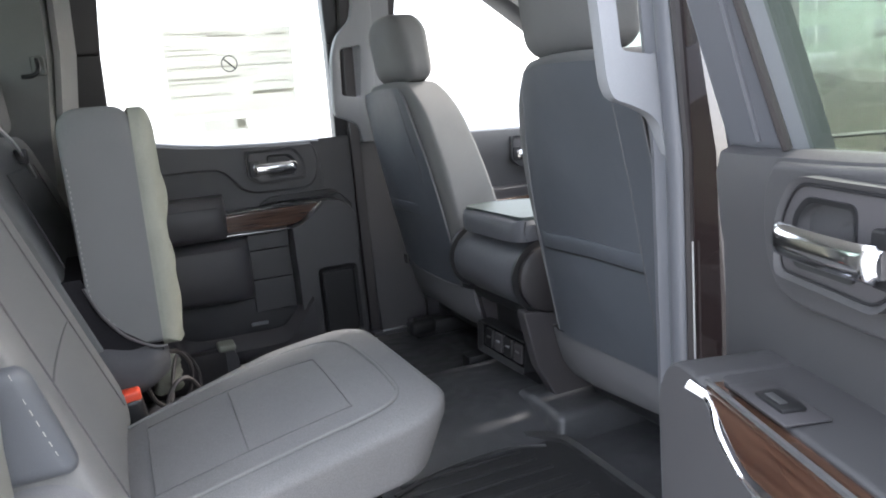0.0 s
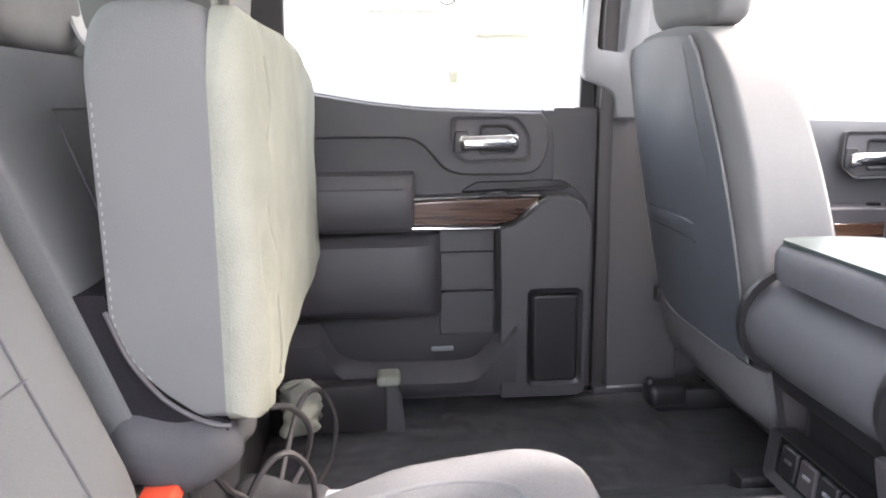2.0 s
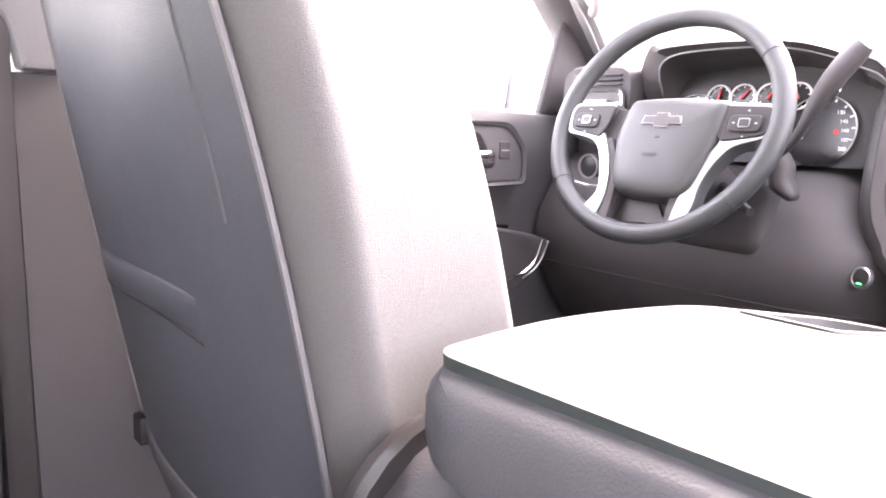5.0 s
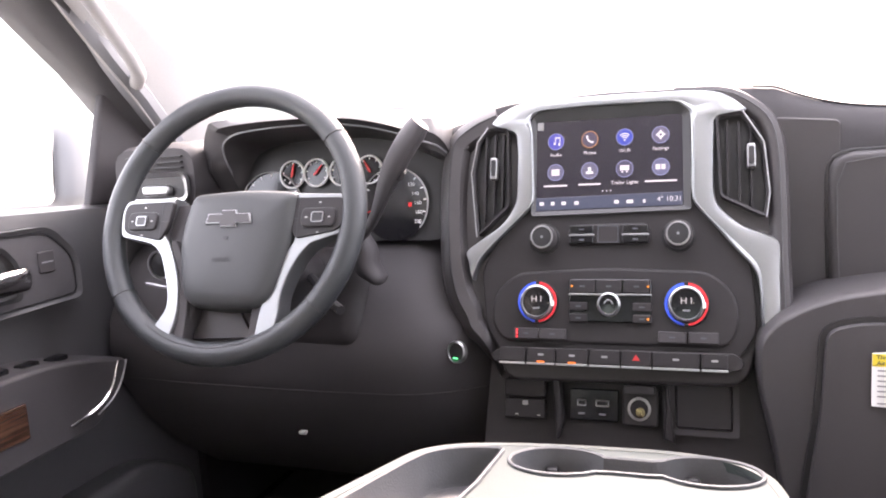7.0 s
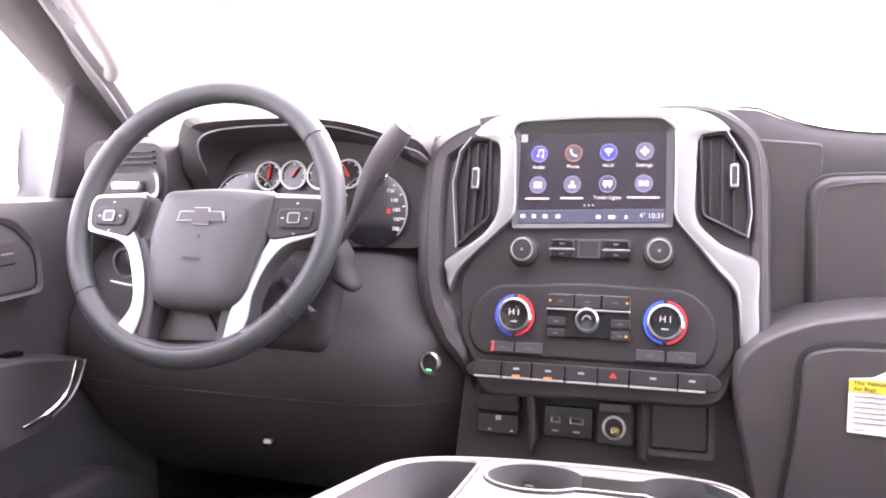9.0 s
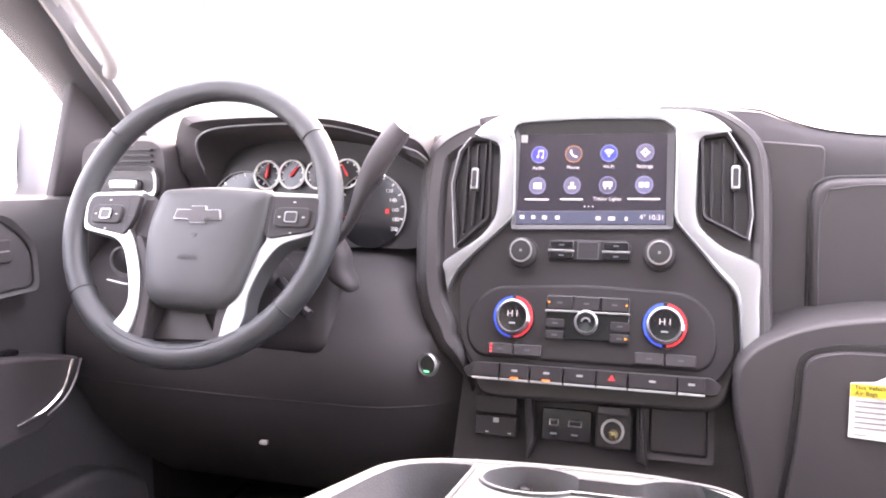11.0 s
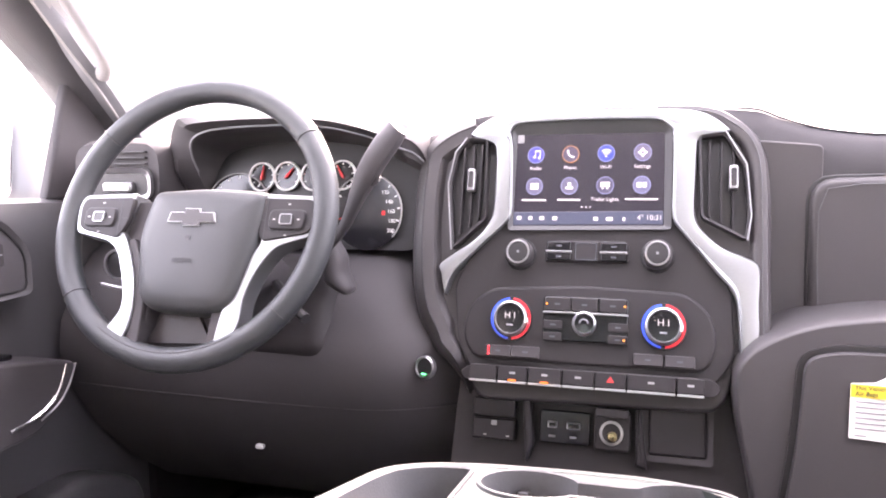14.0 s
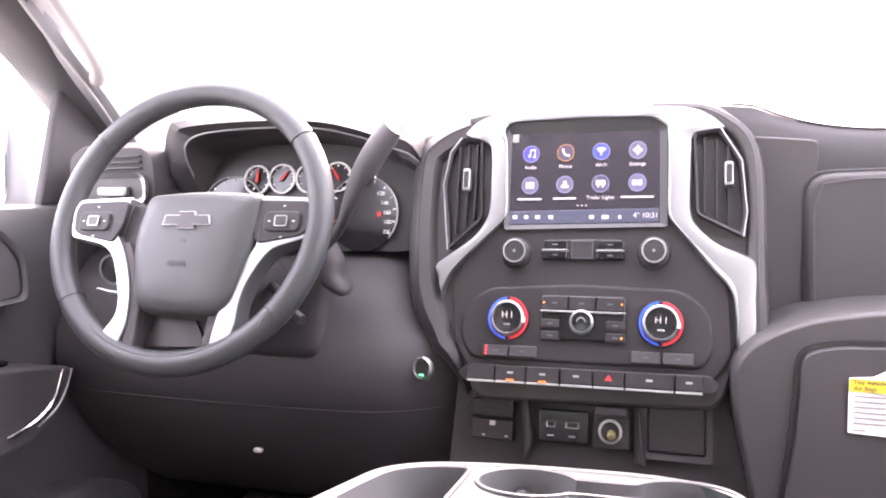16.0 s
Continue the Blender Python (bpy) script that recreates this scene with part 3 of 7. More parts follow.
# ---------- doors ----------
def handle_set(P, parent, x0, z0, w=0.180, h=0.110):
    """Bezel, cup and chrome lever of an inside door handle; x0, z0 is its rear lower corner."""
    outer = rounded([(x0, z0 + 0.030), (x0 + 0.035, z0), (x0 + w, z0 + 0.004), (x0 + w, z0 + h * 0.60), (x0 + w * 0.83, z0 + h), (x0 + 0.004, z0 + h)], [0.012, 0.012, 0.012, 0.02, 0.02, 0.01])
    inner = rounded([(x0 + 0.007, z0 + 0.033), (x0 + 0.038, z0 + 0.007), (x0 + w - 0.007, z0 + 0.011), (x0 + w - 0.007, z0 + h * 0.58), (x0 + w * 0.81, z0 + h - 0.007), (x0 + 0.011, z0 + h - 0.007)], [0.012, 0.012, 0.012, 0.02, 0.02, 0.01])
    bez = part("handle_bezel", frame_slab(outer, inner, 0.0, 0.016, P, 0.011), PLASTIC, parent)
    groove = rounded([(x0 + 0.062, z0 + 0.018), (x0 + 0.150, z0 + 0.018), (x0 + 0.150, z0 + 0.066), (x0 + 0.130, z0 + h - 0.018), (x0 + 0.062, z0 + h - 0.018)], 0.010)
    g_in = rounded([(x0 + 0.067, z0 + 0.023), (x0 + 0.145, z0 + 0.023), (x0 + 0.145, z0 + 0.064), (x0 + 0.127, z0 + h - 0.023), (x0 + 0.067, z0 + h - 0.023)], 0.010)
    # plate with the finger cup let into it
    bm = bmesh.new()
    edges = []
    for ring in (inner, g_in):
        vs = [bm.verts.new((u, v, 0.0115)) for u, v in ring]
        edges += [bm.edges.new((vs[i], vs[(i + 1) % len(vs)])) for i in range(len(vs))]
    bmesh.ops.triangle_fill(bm, edges=edges, use_beauty=True, use_dissolve=False)
    part("handle_plate", mapped(bm, P), PLASTIC_SOFT, bez)
    cg = Vector((sum(p[0] for p in g_in) / len(g_in), sum(p[1] for p in g_in) / len(g_in)))
    part("bezel_gap", tube([P(u, v, 0.0128) for u, v in inner], 0.0014, 5, closed=True), PLASTIC_BLACK, bez)
    part("finger_cup_rim", frame_slab(groove, g_in, 0.0, 0.0135, P, 0.012), PLASTIC_BLACK, bez)
    part("finger_cup", loft([[(*(cg + (Vector(p) - cg) * f), w) for p in g_in] for f, w in ((1.0, 0.0115), (0.97, 0.004), (0.90, 0.0015), (0.02, 0.0015))], P, cap="end"), PLASTIC, bez)
    bar = smooth([(x0 + 0.018, z0 + 0.046, 0.022), (x0 + 0.03, z0 + 0.046, 0.030), (x0 + 0.08, z0 + 0.047, 0.034), (x0 + 0.140, z0 + 0.048, 0.033), (x0 + 0.149, z0 + 0.048, 0.022)], 4)
    loops = []
    for i, p in enumerate(bar):
        hh = 0.0155 if 1 < i < len(bar) - 2 else 0.012
        loops.append([(p.x, p.y + hh * math.cos(a) * 1.0, p.z + 0.0065 * math.sin(a)) for a in [2 * math.pi * j / 10 for j in range(10)]])
    part("handle_lever", loft(loops, P), CHROME, parent, "chrome pull lever")
    part("lever_pivot", slab(rrect(x0 + 0.008, z0 + 0.024, x0 + 0.040, z0 + 0.072, 0.006), 0.009, 0.018, 0.003, P), PLASTIC_BLACK, parent)


def rear_door(s, m, label):
    """A rear door with its moulded trim panel, built in its closed place: x along the cab from the hinge side, d inwards."""
    d = thing("rear_door", label, "car door", m)
    P = lambda u, v, w: Vector((u - 0.03, -s * w, v))
    sill = [(-0.78, 0.80), (-0.66, 0.785), (-0.59, 0.757), (-0.48, 0.738), (-0.37, 0.725), (-0.2, 0.717), (0.0, 0.713), (0.028, 0.714)]
    # the inner skin, with a rolled top at the glass
    loops = []
    for x, zs in sill:
        loops.append([(x, zs - 0.002, -0.045), (x, zs, -0.010), (x, zs - 0.006, 0.004), (x, zs - 0.030, 0.010), (x, zs - 0.085, 0.006), (x, 0.60, 0.002), (x, 0.54, 0.0), (x, 0.30, 0.0), (x, 0.03, 0.0), (x, 0.0, -0.02), (x, 0.0, -0.06)])
    part("trim_panel", loft(loops, P, closed=False), PLASTIC, d)
    part("door_shell", loft([[(-0.80, 0.70, -0.045), (-0.80, -0.04, -0.045), (-0.80, -0.04, -0.12), (-0.80, 0.30, -0.16), (-0.80, 0.70, -0.13)], [(0.03, 0.70, -0.045), (0.03, -0.04, -0.045), (0.03, -0.04, -0.12), (0.03, 0.30, -0.16), (0.03, 0.70, -0.13)]], P), PAINT, d, "dark brown painted outer shell")
    if s > 0:
        part("front_flange", slab([(0.0, 0.0), (0.031, 0.0), (0.031, 0.715), (-0.068, 0.716), (-0.068, 0.54), (-0.02, 0.535), (0.012, 0.50), (0.02, 0.40)], 0.0, 0.0065, 0.003, P), PLASTIC, d)
    # proud upper part, whose lower edge runs back from under the handle
    swell = [(q.x, q.y) for q in smooth([(-0.79, 0.655, 0), (-0.60, 0.653, 0), (-0.42, 0.651, 0), (-0.375, 0.642, 0), (-0.345, 0.615, 0), (-0.318, 0.585, 0), (-0.28, 0.570, 0), (-0.20, 0.567, 0), (-0.13, 0.568, 0), (-0.098, 0.585, 0), (-0.080, 0.630, 0), (-0.082, 0.680, 0), (-0.098, 0.705, 0)], 4)]
    swell += [(-0.2, 0.708), (-0.37, 0.716), (-0.48, 0.729), (-0.59, 0.748), (-0.66, 0.776), (-0.79, 0.79)]
    part("upper_swell", slab(swell, -0.004, 0.016, 0.010, P, 4), PLASTIC, d)
    handle_set(lambda u, v, w: P(u, v, w + 0.015), d, -0.303, 0.595, 0.177, 0.104)
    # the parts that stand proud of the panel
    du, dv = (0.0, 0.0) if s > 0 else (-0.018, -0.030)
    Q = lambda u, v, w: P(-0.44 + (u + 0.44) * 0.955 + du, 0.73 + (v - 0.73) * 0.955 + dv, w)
    # arm pad
    loops = []
    for x, k in ((-0.79, 1.0), (-0.60, 1.0), (-0.45, 1.0), (-0.405, 0.96), (-0.388, 0.80), (-0.382, 0.55)):
        loops.append([(x, 0.573, 0.0), (x, 0.568, 0.060 * k), (x, 0.545, 0.082 * k), (x, 0.535, 0.086 * k), (x, 0.50, 0.088 * k), (x, 0.455, 0.080 * k), (x, 0.438, 0.062 * k), (x, 0.432, 0.0)])
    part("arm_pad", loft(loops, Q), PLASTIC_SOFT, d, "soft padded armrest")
    part("pad_seam", tube([Q(x, 0.540, 0.0865) for x in (-0.78, -0.6, -0.45, -0.41)], 0.0012, 5), PLASTIC_BLACK, d)
    # wood strip with the chrome line that sweeps up at its front
    wood = [(-0.400, 0.507)] + [(-0.30, 0.511), (-0.19, 0.512), (-0.087, 0.512)] + [(-0.105, 0.497), (-0.130, 0.475), (-0.155, 0.458), (-0.180, 0.450), (-0.25, 0.449), (-0.392, 0.452)]
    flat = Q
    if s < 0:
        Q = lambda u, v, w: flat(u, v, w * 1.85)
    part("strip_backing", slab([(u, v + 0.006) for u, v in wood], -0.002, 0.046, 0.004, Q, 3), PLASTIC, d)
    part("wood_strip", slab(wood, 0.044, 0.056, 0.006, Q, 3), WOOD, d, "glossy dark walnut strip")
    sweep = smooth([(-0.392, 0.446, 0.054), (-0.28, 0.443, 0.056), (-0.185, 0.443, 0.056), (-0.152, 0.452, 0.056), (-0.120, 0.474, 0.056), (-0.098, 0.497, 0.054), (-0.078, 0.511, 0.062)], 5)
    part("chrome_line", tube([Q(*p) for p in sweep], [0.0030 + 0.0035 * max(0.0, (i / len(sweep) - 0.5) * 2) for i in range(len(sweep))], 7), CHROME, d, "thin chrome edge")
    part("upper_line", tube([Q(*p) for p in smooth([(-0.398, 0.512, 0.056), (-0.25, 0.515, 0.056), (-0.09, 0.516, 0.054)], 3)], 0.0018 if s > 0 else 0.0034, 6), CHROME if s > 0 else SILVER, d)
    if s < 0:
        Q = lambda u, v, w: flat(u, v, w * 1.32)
    # front block, with the pull cup's painted shade above and the speaker below
    blockpoly = rounded([(-0.186, 0.03), (0.022, 0.03), (0.026, 0.42), (0.030, 0.45), (0.012, 0.490), (-0.020, 0.517), (-0.075, 0.517), (-0.105, 0.492), (-0.130, 0.470), (-0.158, 0.452), (-0.190, 0.444), (-0.187, 0.26)], [0.01, 0.03, 0.02, 0.03, 0.03, 0.03, 0.005, 0, 0, 0, 0.005, 0.01])
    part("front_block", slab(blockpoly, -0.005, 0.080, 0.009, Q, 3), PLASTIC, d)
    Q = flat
    if s > 0:
        # A flat black plate stands for the shaded hollow of the pull cup.
        part("pull_cup_shade", slab(rounded([(-0.275, 0.520), (-0.03, 0.520), (0.0, 0.530), (-0.03, 0.547), (-0.235, 0.545)], 0.012), 0.0, 0.010, 0.006, Q), PLASTIC_BLACK, d)
    # lower swell, stepped panel and map pocket
    loops = []
    for x, k in ((-0.79, 1.0), (-0.60, 1.0), (-0.43, 1.0), (-0.39, 0.97), (-0.362, 0.88), (-0.342, 0.72), (-0.328, 0.48), (-0.320, 0.15)):
        loops.append([(x, 0.428, 0.0), (x, 0.424, 0.045 * k), (x, 0.405, 0.070 * k), (x, 0.33, 0.076 * k), (x, 0.26, 0.068 * k), (x, 0.232, 0.045 * k), (x, 0.222, 0.0)])
    part("lower_swell", loft(loops, Q), PLASTIC_SOFT, d)
    for z0, z1, w in ((0.379, 0.432, 0.016), (0.281, 0.378, 0.011), (0.17, 0.280, 0.007)):
        part("stepped_panel", slab(rrect(-0.324, z0, -0.190, z1, 0.006), -0.004, w, 0.008, Q, 3), PLASTIC, d)
    lip = [(-0.79, 0.212), (-0.63, 0.217), (-0.6075, 0.214), (-0.585, 0.170), (-0.562, 0.138), (-0.503, 0.119), (-0.38, 0.116), (-0.262, 0.117), (-0.225, 0.140), (-0.1966, 0.1725), (-0.168, 0.212), (-0.150, 0.236)]
    loops = []
    for x, z in smooth([(a, b, 0) for a, b in lip], 3) and [(q.x, q.y) for q in smooth([(a, b, 0) for a, b in lip], 3)]:
        loops.append([(x, z - 0.006, 0.040), (x, z + 0.006, 0.048), (x, z + 0.002, 0.058), (x, z - 0.034, 0.092), (x, min(z - 0.055, 0.085), 0.086), (x, 0.035, 0.064), (x, 0.015, 0.010), (x, 0.015, 0.0), (x, z - 0.02, 0.044)])
    part("map_pocket", loft(loops, Q), PLASTIC_SOFT, d, "open moulded map pocket")
    part("pocket_drain", slab(rrect(-0.345, 0.128, -0.29, 0.140, 0.005), 0.0, 0.006, 0.003, Q), TRIM_MID, d)
    outer, inner = rrect(-0.124, 0.062, 0.008, 0.301, 0.018), rrect(-0.113, 0.073, -0.003, 0.288, 0.014)
    part("speaker_rim", frame_slab(outer, inner, 0.070, 0.086, Q, 0.080), PLASTIC_BLACK, d)
    part("speaker_grille", slab(rrect(-0.113, 0.073, -0.003, 0.288, 0.014), 0.07, 0.090, 0.008, Q, 3), PLASTIC_BLACK, d, "black speaker grille")
    if s > 0:
        part("panel_seam", tube([P(*p) for p in smooth([(-0.095, 0.712, 0.006), (-0.072, 0.66, 0.0075), (-0.068, 0.60, 0.008), (-0.067, 0.52, 0.008)], 4)], 0.0016, 5), PLASTIC_BLACK, d)
    # window frame and glass
    top = 1.185
    tilt = 0.12 if s > 0 else 0.36
    lean = lambda u, v, w: P(u, v, w + tilt * max(0.0, v - 0.72))
    o = [(-0.735, 0.80), (-0.725, 1.0), (-0.70, top + 0.05), (0.020, top + 0.05), (0.034, 1.0), (0.031, 0.71)]
    i = [(-0.655, 0.79), (-0.648, 1.0), (-0.630, top), (-0.020, top), (-0.012, 1.0), (-0.006, 0.71)]
    if s < 0:
        o[3:] = [(-0.010, top + 0.05), (0.012, 1.0), (0.041, 0.71)]
        i[3:] = [(-0.095, top), (-0.090, 1.0), (-0.088, 0.71)]
    for a in range(5):
        q = [o[a], o[a + 1], i[a + 1], i[a]]
        part("window_frame", slab(q, -0.060, -0.012, 0.006, lean), SEAL if a < 2 else (TRIM_SIDE if s < 0 else PLASTIC_BLACK), d, "dark door frame" if s > 0 else "grey door frame")
    if s < 0:
        part("glass_seal", tube([lean(i[5][0] + 0.002, v, -0.008) for v in (0.715, 0.85, 1.0, 1.15)], 0.0055, 7), SEAL, d, "black glass run seal")
        part("frame_ridge", tube([lean(-0.030 - 0.16 * max(0.0, v - 0.72), v, -0.011) for v in (0.722, 0.85, 1.0, 1.15)], 0.0045, 7), TRIM_SIDE, d)
    g = part("window_glass", slab([(-0.66, 0.70), (-0.65, 1.0), (-0.635, top + 0.01), (i[3][0] + 0.005, top + 0.01), (i[4][0] + 0.004, 1.0), (i[5][0] + 0.004, 0.70)], -0.040, -0.036, 0, lean), CLEAR if s > 0 else TINT, d, "clear window glass")
    g.visible_shadow = False
    if s > 0:
        st = part("price_sheet", slab(rrect(-0.485, 0.815, -0.114, 1.058, 0.003), -0.0355, -0.0350, 0, lean), PAPER, d, "printed white paper sheet behind the glass")
        for k, (u0, v0, u1, v1, mt) in enumerate(((-0.475, 0.950, -0.122, 0.953, PALE_INK), (-0.475, 0.918, -0.28, 0.923, PALE_INK), (-0.36, 1.035, -0.25, 1.040, PALE_INK), (-0.47, 1.044, -0.29, 1.047, PALE_INK), (-0.475, 0.905, -0.33, 0.908, PALE_INK), (-0.245, 0.865, -0.122, 0.876, PALE_INK), (-0.475, 0.87, -0.31, 0.873, PALE_INK), (-0.19, 1.035, -0.13, 1.040, PALE_INK), (-0.475, 0.985, -0.35, 0.988, PALE_INK), (-0.47, 1.0, -0.36, 1.003, PALE_INK), (-0.24, 0.985, -0.13, 0.988, PALE_INK), (-0.24, 0.90, -0.14, 0.903, PALE_INK))):
            part("print_bar", slab([(u0, v0), (u1, v0), (u1, v1), (u0, v1)], -0.0349, -0.0346, 0, lean), mt, st)
        part("crossed_ring", arc_band(0.021, 0.024, 0, 360, -0.0349, -0.0346, lambda u, v, w: lean(u - 0.305, v + 0.958, w), 28), DARKINK, st)
        part("ring_bar", slab([(-0.319, 0.974), (-0.322, 0.971), (-0.291, 0.942), (-0.288, 0.945)], -0.0349, -0.0345, 0, lean), DARKINK, st)
        part("loose_slip", slab(rrect(-0.40, 0.762, -0.27, 0.80, 0.003), -0.0355, -0.0350, 0, lean), PAPER, d)
        part("print_block", slab(rrect(-0.302, 0.770, -0.280, 0.795, 0.002), -0.0349, -0.0345, 0, lean), PALE_INK, d)
    # switch on the arm
    zt, deep = (0.4985, 0.03) if s < 0 else (0.5265, 0.0)
    part("switch_plate", block(-0.245, zt, 0.018 + deep, -0.15, zt + 0.0025, 0.062 + deep, 0.001, fn=P), PLASTIC_SOFT if s < 0 else PLASTIC_BLACK, d)
    part("window_switch", block(-0.225, zt + 0.0015, 0.028 + deep, -0.18, zt + 0.0065, 0.052 + deep, 0.002, fn=P), PLASTIC_BLACK, d)
    part("switch_insert", block(-0.215, zt + 0.0068, 0.040 + deep, -0.19, zt + 0.0080, 0.048 + deep, 0.0005, fn=P), SILVER, d)
    return d


rear_door(1, pose(0.03, 0.75, 0), "closed black rear door panel with walnut strip and chrome lever")
rear_door(-1, pose(-0.012, -0.886, 0, 0, 0, 72.9), "open black rear door panel with walnut strip and chrome lever")


def front_door(s, label):
    d = thing("front_door", label, "car door", pose(0, s * 0.75, 0))
    P = lambda u, v, w: Vector((u, -s * w, v))
    loops = []
    for x, zs in ((0.20, 0.70), (0.45, 0.69), (0.70, 0.682), (0.90, 0.675), (1.02, 0.668), (1.10, 0.665)):
        loops.append([(x, zs - 0.002, -0.045), (x, zs, -0.015), (x, zs - 0.006, 0.002), (x, zs - 0.03, 0.012), (x, zs - 0.09, 0.010), (x, 0.56, 0.002), (x, 0.30, 0.0), (x, 0.03, 0.0), (x, 0.0, -0.03)])
    part("trim_panel", loft(loops, P, closed=False), PLASTIC, d)
    part("door_shell", loft([[(x, 0.66, -0.045), (x, -0.04, -0.045), (x, -0.04, -0.12), (x, 0.30, -0.16), (x, 0.66, -0.13)] for x in (0.19, 1.14)], P), PAINT, d)
    handle_set(lambda u, v, w: P(u, v, w + 0.010), d, 0.605, 0.545, 0.245)
    sw = part("lock_switch", slab(rrect(0.785, 0.592, 0.812, 0.622, 0.004), 0.018, 0.0235, 0.002, P), KNEE, d)
    part("switch_mark", slab(rrect(0.789, 0.606, 0.808, 0.608, 0.0005), 0.0236, 0.0240, 0, P), TRIM_MID, sw)
    # arm with the switches, wood and its chrome end
    arm = rounded([(0.30, 0.490), (0.74, 0.484), (0.82, 0.468), (0.868, 0.455), (0.845, 0.412), (0.805, 0.375), (0.30, 0.362)], [0.01, 0.03, 0.03, 0.012, 0.03, 0.05, 0.01])
    part("armrest", slab(arm, 0.0, 0.075, 0.010, P, 3), KNEE, d)
    part("wood_strip", slab([(0.30, 0.450), (0.690, 0.450), (0.690, 0.405), (0.30, 0.403)], 0.07, 0.080, 0.003, P), WOOD, d, "glossy dark walnut strip")
    line = smooth([(0.752, 0.394, 0.076), (0.785, 0.3985, 0.076), (0.812, 0.408, 0.076), (0.832, 0.425, 0.076), (0.848, 0.4555, 0.074)], 5)
    part("chrome_line", tube([P(*p) for p in line], 0.0026, 7), CHROME, d, "thin chrome edge")
    line = smooth([(0.80, 0.393, 0.074), (0.828, 0.405, 0.075), (0.848, 0.424, 0.075), (0.866, 0.452, 0.072)], 5)
    part("outer_line", tube([P(*p) for p in line], 0.0018, 7), SILVER, d)
    for k in range(3):
        part("window_switch", block(0.67 + 0.045 * k, 0.482 - 0.003 * k, 0.034, 0.696 + 0.045 * k, 0.4915 - 0.004 * k, 0.052, 0.0025, fn=P), GLOSS_BLACK, d)
    part("lower_pocket", slab(rounded([(0.40, 0.06), (1.02, 0.06), (1.02, 0.22), (0.92, 0.27), (0.40, 0.27)], 0.04), 0.0, 0.05, 0.015, P, 3), PLASTIC, d)
    o = [(0.17, 0.70), (0.16, 1.0), (0.19, 1.235), (0.46, 1.235), (0.88, 0.975), (1.05, 0.85), (1.125, 0.665)]
    i = [(0.21, 0.70), (0.205, 1.0), (0.225, 1.185), (0.455, 1.195), (0.855, 0.936), (0.952, 0.842), (0.920, 0.672)]
    lean = lambda u, v, w: P(u, v, w + 0.14 * max(0.0, v - 0.70))
    for a in range(6):
        part("window_frame", slab([o[a], o[a + 1], i[a + 1], i[a]], -0.060 if a < 3 else -0.024, -0.010, 0.006, lean), KNEE, d)
    g = part("window_glass", slab([(0.20, 0.66), (0.20, 1.0), (0.22, 1.19), (0.46, 1.20), (0.86, 0.942), (0.957, 0.846), (0.925, 0.66)], -0.022, -0.018, 0, lean), CLEAR, d, "clear window glass")
    g.visible_shadow = False
    # mirror on the door's outside
    part("mirror_arm", block(1.12, 0.62, -0.26, 1.17, 0.66, -0.05, 0.015, fn=P), PLASTIC_BLACK, d)
    part("mirror_housing", pill(0.09, 0.20, 0.185, 0.035, 4, lambda x, y, z: P(x + 1.19, z + 0.738, -0.392 + y + 0.12 * z)), TRIM_MID, d, "pale wing mirror housing")
    part("mirror_glass", slab(rrect(-0.086, -0.078, 0.086, 0.078, 0.025), 0, 0.004, 0.001, lambda u, v, w: P(1.142 - w, 0.738 + v, -0.392 + u + 0.12 * v)), CHROME, d, "mirror glass")


front_door(1, "closed black front door with walnut strip and chrome handle")
front_door(-1, "closed black passenger front door")


